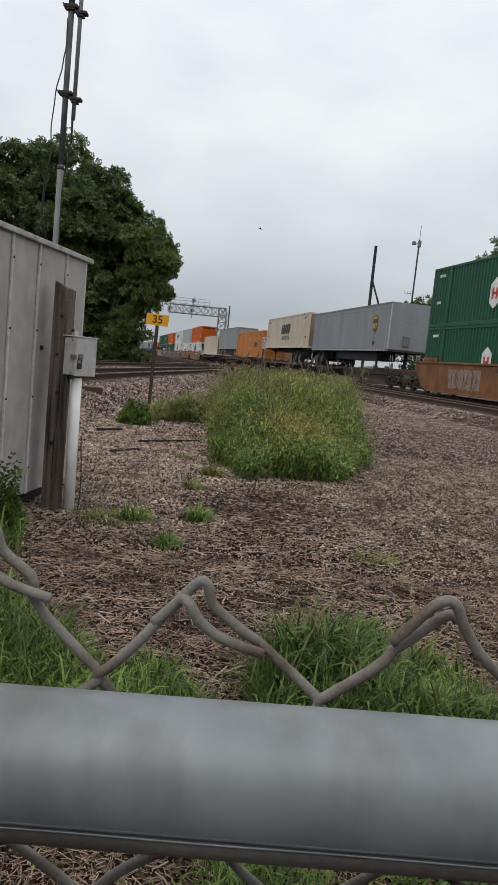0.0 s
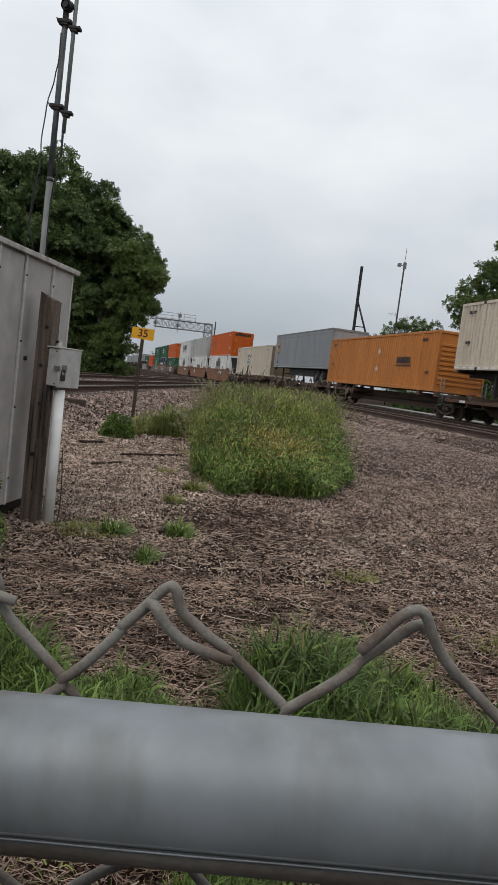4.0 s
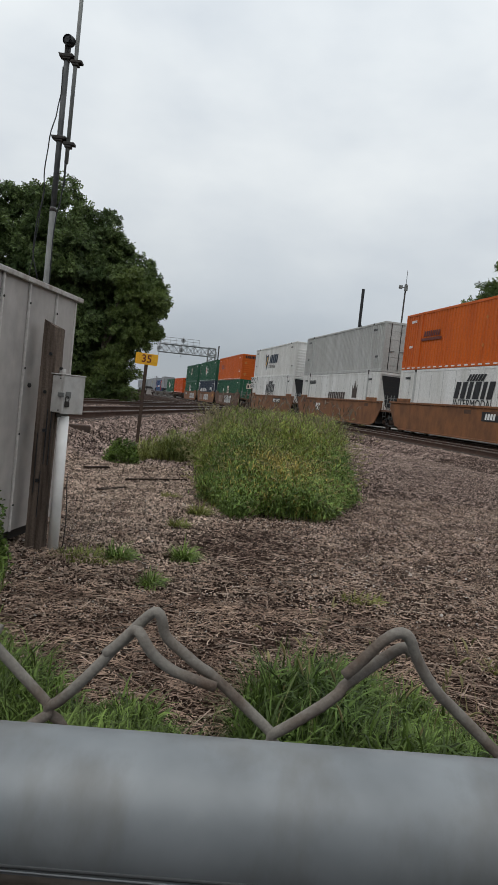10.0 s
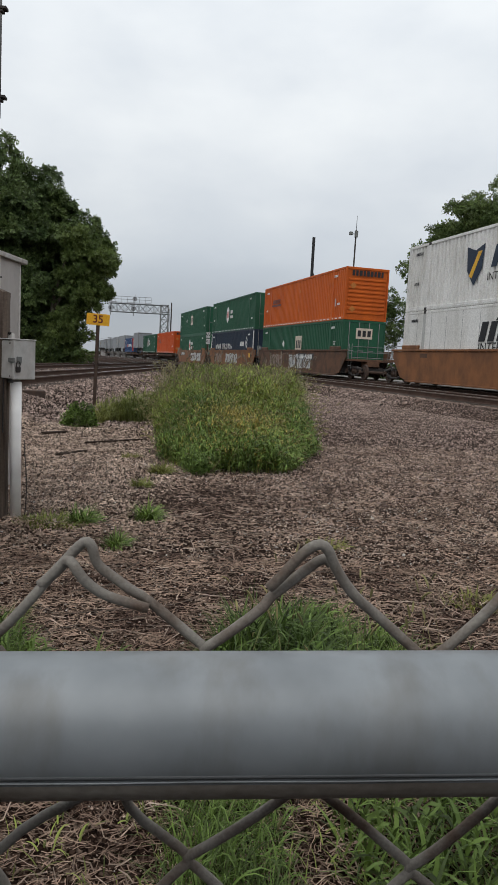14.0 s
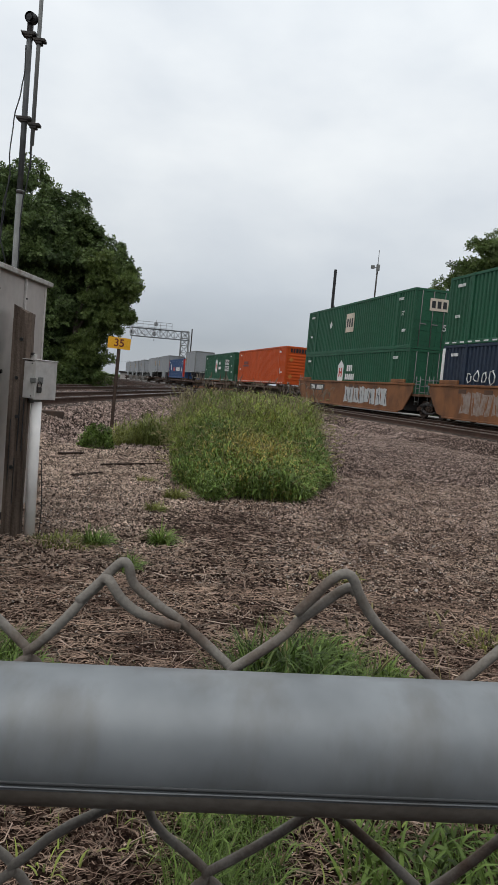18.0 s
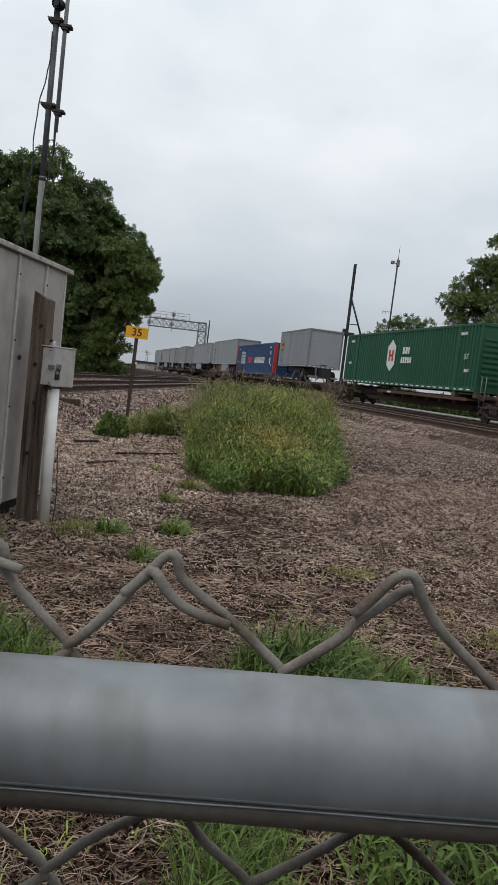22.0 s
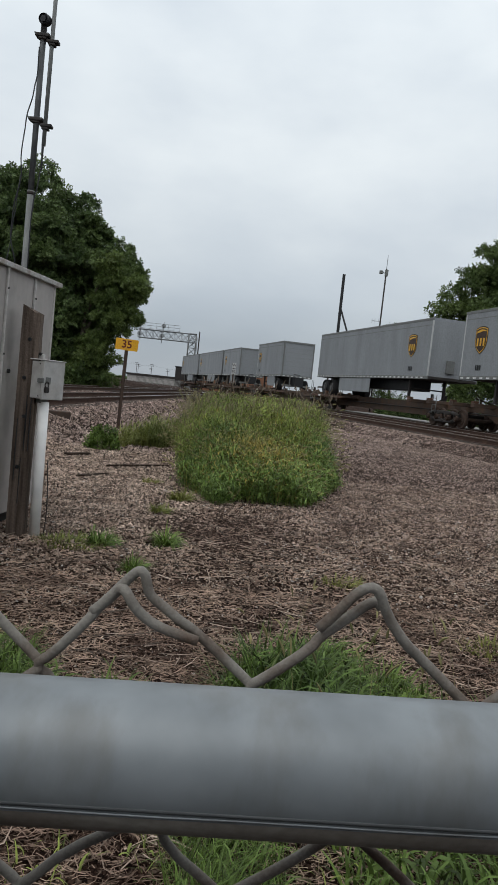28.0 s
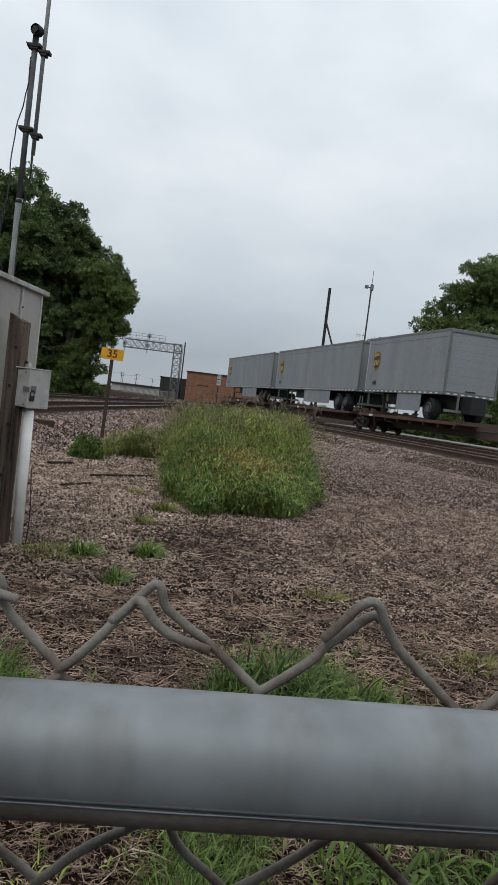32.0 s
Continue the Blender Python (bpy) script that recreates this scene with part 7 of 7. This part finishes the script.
def build_timbers():
    """Old planks and a broken sleeper lying on the stones."""
    for (x0, y0), (x1, y1), w, h, label in (((-2.72, 11.1), (-2.43, 11.42), 0.06, 0.03, "dark rotten timber offcut on the gravel"), ((-1.9, 10.25), (-1.1, 11.0), 0.03, 0.025, "thin weathered plank lying on the gravel"),
                                             ((-2.05, 9.05), (-1.75, 9.55), 0.03, 0.02, "short weathered stick on the gravel")):
        root = thing("timber_offcut", label, "timber")
        a = math.atan2(y1 - y0, x1 - x0)
        root.matrix_basis = Matrix.Translation(((x0 + x1) / 2, (y0 + y1) / 2, gz((x0 + x1) / 2, (y0 + y1) / 2) + 0.005)) @ Matrix.Rotation(a, 4, "Z")
        l = math.hypot(x1 - x0, y1 - y0) / 2
        part("plank", boxes((-l, l, -w, w, 0, h), bevel=0.006), M_ROT, root)
    root = thing("old_sleeper", "brown broken sleeper end sticking from the ballast", "timber")
    z = gz(-3.95, 15.4)
    root.matrix_basis = Matrix.Translation((-3.95, 15.4, z - 0.04)) @ Matrix.Rotation(radians(14), 4, "Z")
    part("block", boxes((-0.5, 0.2, -0.13, 0.13, 0.0, 0.16), bevel=0.015), M_RUST, root)


build_timbers()


# ---- trees ----
def leaf_sprays(centres, normals, leaflets, length, width, seed, hang=0.6):
    """Drooping compound leaves: pairs of pointed leaflets, folded along the middle."""
    rng = np.random.default_rng(seed)
    n = len(centres)
    vs = []
    ax = normals + rng.normal(0, 0.55, (n, 3))
    ax[:, 2] -= hang * rng.uniform(0.2, 1.2, n)
    ax /= np.linalg.norm(ax, axis=1)[:, None]
    sd = np.cross(ax, rng.normal(0, 1, (n, 3)))
    sd /= np.linalg.norm(sd, axis=1)[:, None]
    up = np.cross(sd, ax)
    for j in range(leaflets):
        t = (j // 2 + 0.5) / max(1, leaflets / 2)
        s = -1 if j % 2 else 1
        base = centres + ax * (length * 1.1 * t)[:, None] if isinstance(length, np.ndarray) else centres + ax * (length * 1.1 * t)
        dr = sd * s * 0.8 + ax * 0.6 + up * rng.normal(0, 0.3, (n, 1))
        dr /= np.linalg.norm(dr, axis=1)[:, None]
        l = length * rng.uniform(0.45, 0.75, (n, 1))
        wv = np.cross(dr, up)
        wv /= np.linalg.norm(wv, axis=1)[:, None] + 1e-9
        w = width * rng.uniform(0.7, 1.2, (n, 1))
        vs += [base, base + dr * l * 0.5 + wv * w + up * w * 0.3, base + dr * l, base + dr * l * 0.5 - wv * w + up * w * 0.3]
    v = np.stack(vs, 1).reshape(-1, 3)
    k = 4 * leaflets
    f = np.array([(4 * j, 4 * j + 1, 4 * j + 2, 4 * j + 3) for j in range(leaflets)])
    return v, (np.arange(n)[:, None, None] * k + f[None]).reshape(-1, 4)


def build_tree(name, label, x, y, height, blobs, sprays, leaf, leaflets, length, width, seed, hang=0.6, low=0.3):
    """Trunk, limbs to each mass of the crown, and sprays of leaves over those masses."""
    root = thing(name, label, "tree")
    root.matrix_basis = Matrix.Translation((x, y, 0.1))
    rnd = random.Random(seed)
    bm = bmesh.new()
    tube(bm, [(0, 0, -0.3), (0.1, 0, height * 0.15), (-0.1, 0.1, height * 0.35), (0.1, 0, height * 0.6)], height * 0.028, 10, r2=height * 0.012)
    part("trunk", bm, M_BARK, root)
    rng = np.random.default_rng(seed)
    cs, ns = [], []
    total = sum(r ** 2 for *_, r in blobs)
    for bx, by, bz, r in blobs:
        bm = bmesh.new()
        z0 = min(bz * 0.55, height * 0.5)
        tube(bm, [(0, 0, z0), (bx * 0.4, by * 0.4, z0 + (bz - z0) * 0.55), (bx * 0.9, by * 0.9, bz)], height * 0.010, 6, r2=height * 0.003)
        part("limb", bm, M_BARK, root)
        # secondary masses knobble the surface of this one
        m = int(10 + r * 5)
        d = rng.normal(0, 1, (m, 3))
        d /= np.linalg.norm(d, axis=1)[:, None]
        sub = np.array((bx, by, bz)) + d * r * rng.uniform(0.55, 0.92, (m, 1))
        rad = r * rng.uniform(0.22, 0.42, m)
        k = int(sprays * r * r / total / m)
        for c, q in zip(sub, rad):
            e = rng.normal(0, 1, (k, 3))
            e /= np.linalg.norm(e, axis=1)[:, None]
            e[:, 2] = np.abs(e[:, 2]) * 0.9 - 0.25
            p = c + e * q * rng.uniform(0.6, 1.05, (k, 1))
            g = p[:, 2] > low
            cs.append(p[g])
            ns.append(e[g])
    v, f = leaf_sprays(np.concatenate(cs), np.concatenate(ns), leaflets, length, width, seed, hang)
    ob = new("crown", raw("crown", v.tolist(), f.tolist(), leaf))
    ob.parent = root
    return root


LEFT_CROWN = [(3.0, -1.5, 8.5, 2.8), (2.6, -2.4, 4.0, 2.9), (5.5, 0.5, 7.2, 2.6), (0.3, 0, 12.3, 3.0), (-3.4, 0.5, 12.1, 3.2), (-6.6, 0, 12.0, 3.5), (3.0, -0.5, 11.0, 2.6), (5.2, 0, 9.4, 2.2), (4.3, -0.2, 10.2, 1.7), (6.3, 0.2, 8.5, 1.6), (6.7, 0.4, 7.7, 1.7), (1.2, -2.2, 9.2, 3.4), (-3.2, -2.5, 8.8, 3.6), (-8.0, -1, 8.0, 3.8), (4.3, -1.8, 6.6, 3.0), (5.0, -1.0, 4.8, 2.0), (1.0, -3.0, 5.2, 3.2), (-4.0, -3.0, 4.8, 3.4), (3.5, -2.4, 2.4, 2.0), (4.2, -1.2, 1.6, 1.4), (1.0, -3.2, 1.8, 2.4), (-3.5, -3.2, 1.6, 2.6), (-8, -2.5, 3.2, 3.2)]
build_tree("shade_tree", "large dark green broadleaf tree beside the tracks", -16.2, 51, 15.0, LEFT_CROWN, 66000, M_LEAF, 6, 0.33, 0.066, 91, 0.9)
LIGHT_CROWN = [(2.0, 0, 6.6, 1.5), (3.0, 0, 7.3, 1.35), (1.6, 0, 8.5, 1.1), (2.4, -0.3, 5.2, 1.4), (1.0, 0, 4.0, 1.2), (1.2, 0, 2.5, 1.2), (1.2, 0, 0.9, 1.1), (-0.3, 0, 2.0, 1.4)]
build_tree("shade_tree", "lighter green tree at the edge of the dark one", -11.2, 47.5, 9.0, LIGHT_CROWN, 7000, M_LEAF2, 6, 0.30, 0.055, 92, 0.5)
RIGHT_CROWN = [(-6.6, 0, 10.2, 2.3), (-5.0, 0, 12.2, 2.5), (-3.2, 0, 14.6, 2.3), (-1.2, 0, 15.0, 2.9), (2.2, 0, 17.6, 3.2), (6.5, 0, 16.4, 3.8), (-1.5, -1, 13.2, 3.2), (2.8, -1.5, 14.8, 3.6), (-3.0, -2, 8.8, 3.2), (0.8, -2.5, 11.0, 3.8), (5.0, -2.5, 11.0, 4.2), (-4.2, -1, 5.6, 2.8), (0.5, -3, 6.0, 3.6), (5.0, -3, 6.0, 4.0), (-4.4, -1.5, 2.6, 2.3), (-0.5, -3, 2.2, 2.6), (4, -3, 2.2, 2.8), (9, -1, 8, 4)]
build_tree("shade_tree", "large green broadleaf tree behind the train", 24.8, 66, 18.0, RIGHT_CROWN, 36000, M_LEAF3, 5, 0.38, 0.085, 93, 0.4)
FAR_CROWN = [(0, 0, 11.6, 2.4), (-2.6, 0, 10.6, 2.0), (2.6, 0, 11.0, 2.3), (-4.6, 0, 9.0, 1.9), (4.8, 0, 10.0, 2.2), (0, 0, 8, 3), (4, 0, 6.5, 3), (-4, 0, 6, 2.6), (0, -0.5, 3.5, 3)]
build_tree("far_tree", "green tree further off behind the train", 22.0, 110, 12.0, FAR_CROWN, 4200, M_LEAF, 4, 0.5, 0.13, 94, 0.3)
build_tree("far_tree", "green tree further off behind the train", 33.0, 100, 12.0, FAR_CROWN, 3000, M_LEAF, 4, 0.5, 0.13, 95, 0.3)


def build_undergrowth():
    p = np.concatenate([patch(4600, -24, -10.4, 45.5, 49, 101), patch(5500, 12, 34, 60, 66, 102)])
    rng = np.random.default_rng(103)
    z = ground_z(p[:, 0], p[:, 1]) + rng.uniform(0, 1.5, len(p)) * (0.5 + 0.5 * np.abs(np.sin(p[:, 0] * 1.3)))
    c = np.column_stack([p, z])
    nrm = np.column_stack([rng.normal(0, 0.4, len(p)), np.full(len(p), -0.7), np.full(len(p), 0.6)])
    v, f = leaf_sprays(c, nrm, 5, 0.32, 0.08, 104, 0.3)
    stuff("undergrowth", raw("undergrowth", v.tolist(), f.tolist(), M_LEAF), "dense green undergrowth below the trees", "bushes")


build_undergrowth()
build_leafy_weed(-2.43, 12.5, 0.30, 0.42, 560, 201, "round dark green leafy weed by the sign post", 0.085, M_GRASS)
build_leafy_weed(-1.78, 13.9, 0.30, 0.40, 260, 202, "green leafy weed in the grass strip", 0.12, M_STRIP)
build_leafy_weed(-1.84, 4.75, 0.20, 0.54, 520, 203, "dark green leafy weed against the shed", 0.06, M_GRASS)


def build_bird():
    """A small dark bird in flight, wings half raised."""
    root = thing("bird", "small dark bird flying across the sky", "bird")
    bm = bmesh.new()
    tube(bm, ((-0.09, 0, 0), (-0.05, 0, 0.006), (0.0, 0, 0.008), (0.06, 0, 0.004), (0.10, 0, 0)), 0.028, 8, r2=0.008)
    part("body", bm, M_BLACK, root)
    for s in (-1, 1):
        pts = ((-0.02, 0.01), (0.05, 0.02), (0.03, 0.10), (-0.02, 0.19), (-0.05, 0.12))
        bm = flat([(x, y * s) for x, y in (pts if s > 0 else pts[::-1])], Matrix.Rotation(radians(24 * s), 4, "X"), 0.006)
        part("wing", bm, M_BLACK, root)
    part("tail", flat([(0.08, -0.012), (0.16, -0.03), (0.16, 0.03), (0.08, 0.012)], Matrix.Identity(4), 0.004), M_BLACK, root)
    return root


BIRD = build_bird()


def build_far_woods():
    """A low line of woods on the horizon, uneven along its top."""
    rng = np.random.default_rng(111)
    xs = np.arange(-420, 520, 3.0)
    h = 4.6 + 1.6 * np.sin(xs * 0.021) + 1.2 * np.sin(xs * 0.075 + 1) + rng.normal(0, 0.6, len(xs))
    v, f = [], []
    for i, (x, k) in enumerate(zip(xs, h)):
        v += [(x, 700, -0.2), (x, 700 + rng.uniform(-4, 4), k * 0.7), (x, 708, k), (x, 716, -0.2)]
        if i:
            o = 4 * i
            f += [(o - 4, o, o + 1, o - 3), (o - 3, o + 1, o + 2, o - 2), (o - 2, o + 2, o + 3, o - 1)]
    stuff("far_woods", raw("far_woods", v, f, M_LEAF), "low line of dark woods on the horizon", "woods")


build_far_woods()


# ---- what moves: every car and load of the train ----
def motions():
    for ob, s, z in ROLLING:
        rows = []
        for t in (0.0, 8.0, 16.0, 24.0, 32.0):
            rows.append((t, along(s - SPEED * t - SLOW * (t - 16) ** 2) @ Matrix.Translation((0, 0, z))))
        walk(ob, rows)
    # the bird crosses the sky and leaves past the tree
    walk(BIRD, [(t, Matrix.Translation(p) @ Matrix.Rotation(radians(14), 4, "Y")) for t, p in ((0.0, (-1.67, 40, 8.58)), (0.5, (-3.74, 40, 9.62)), (1.0, (-6.99, 40, 10.91)), (1.5, (-11.37, 40, 12.34)), (2.0, (-16.2, 40, 13.8)), (6.0, (-58, 40, 26)), (32.0, (-330, 40, 90)))])
    # the wheels roll: one pose a frame, as a turn stays under ninety degrees
    turn = [(k / FPS, radians((math.degrees((SPEED * k / FPS + SLOW * (k / FPS - 16) ** 2) / 0.42)) % 360)) for k in range(int(32 * FPS) + 1)]
    for ob, x in WHEELS:
        walk(ob, [(t, Matrix.Translation((x, 0, 0.42)) @ Matrix.Rotation(a, 4, "Y")) for t, a in turn])


motions()
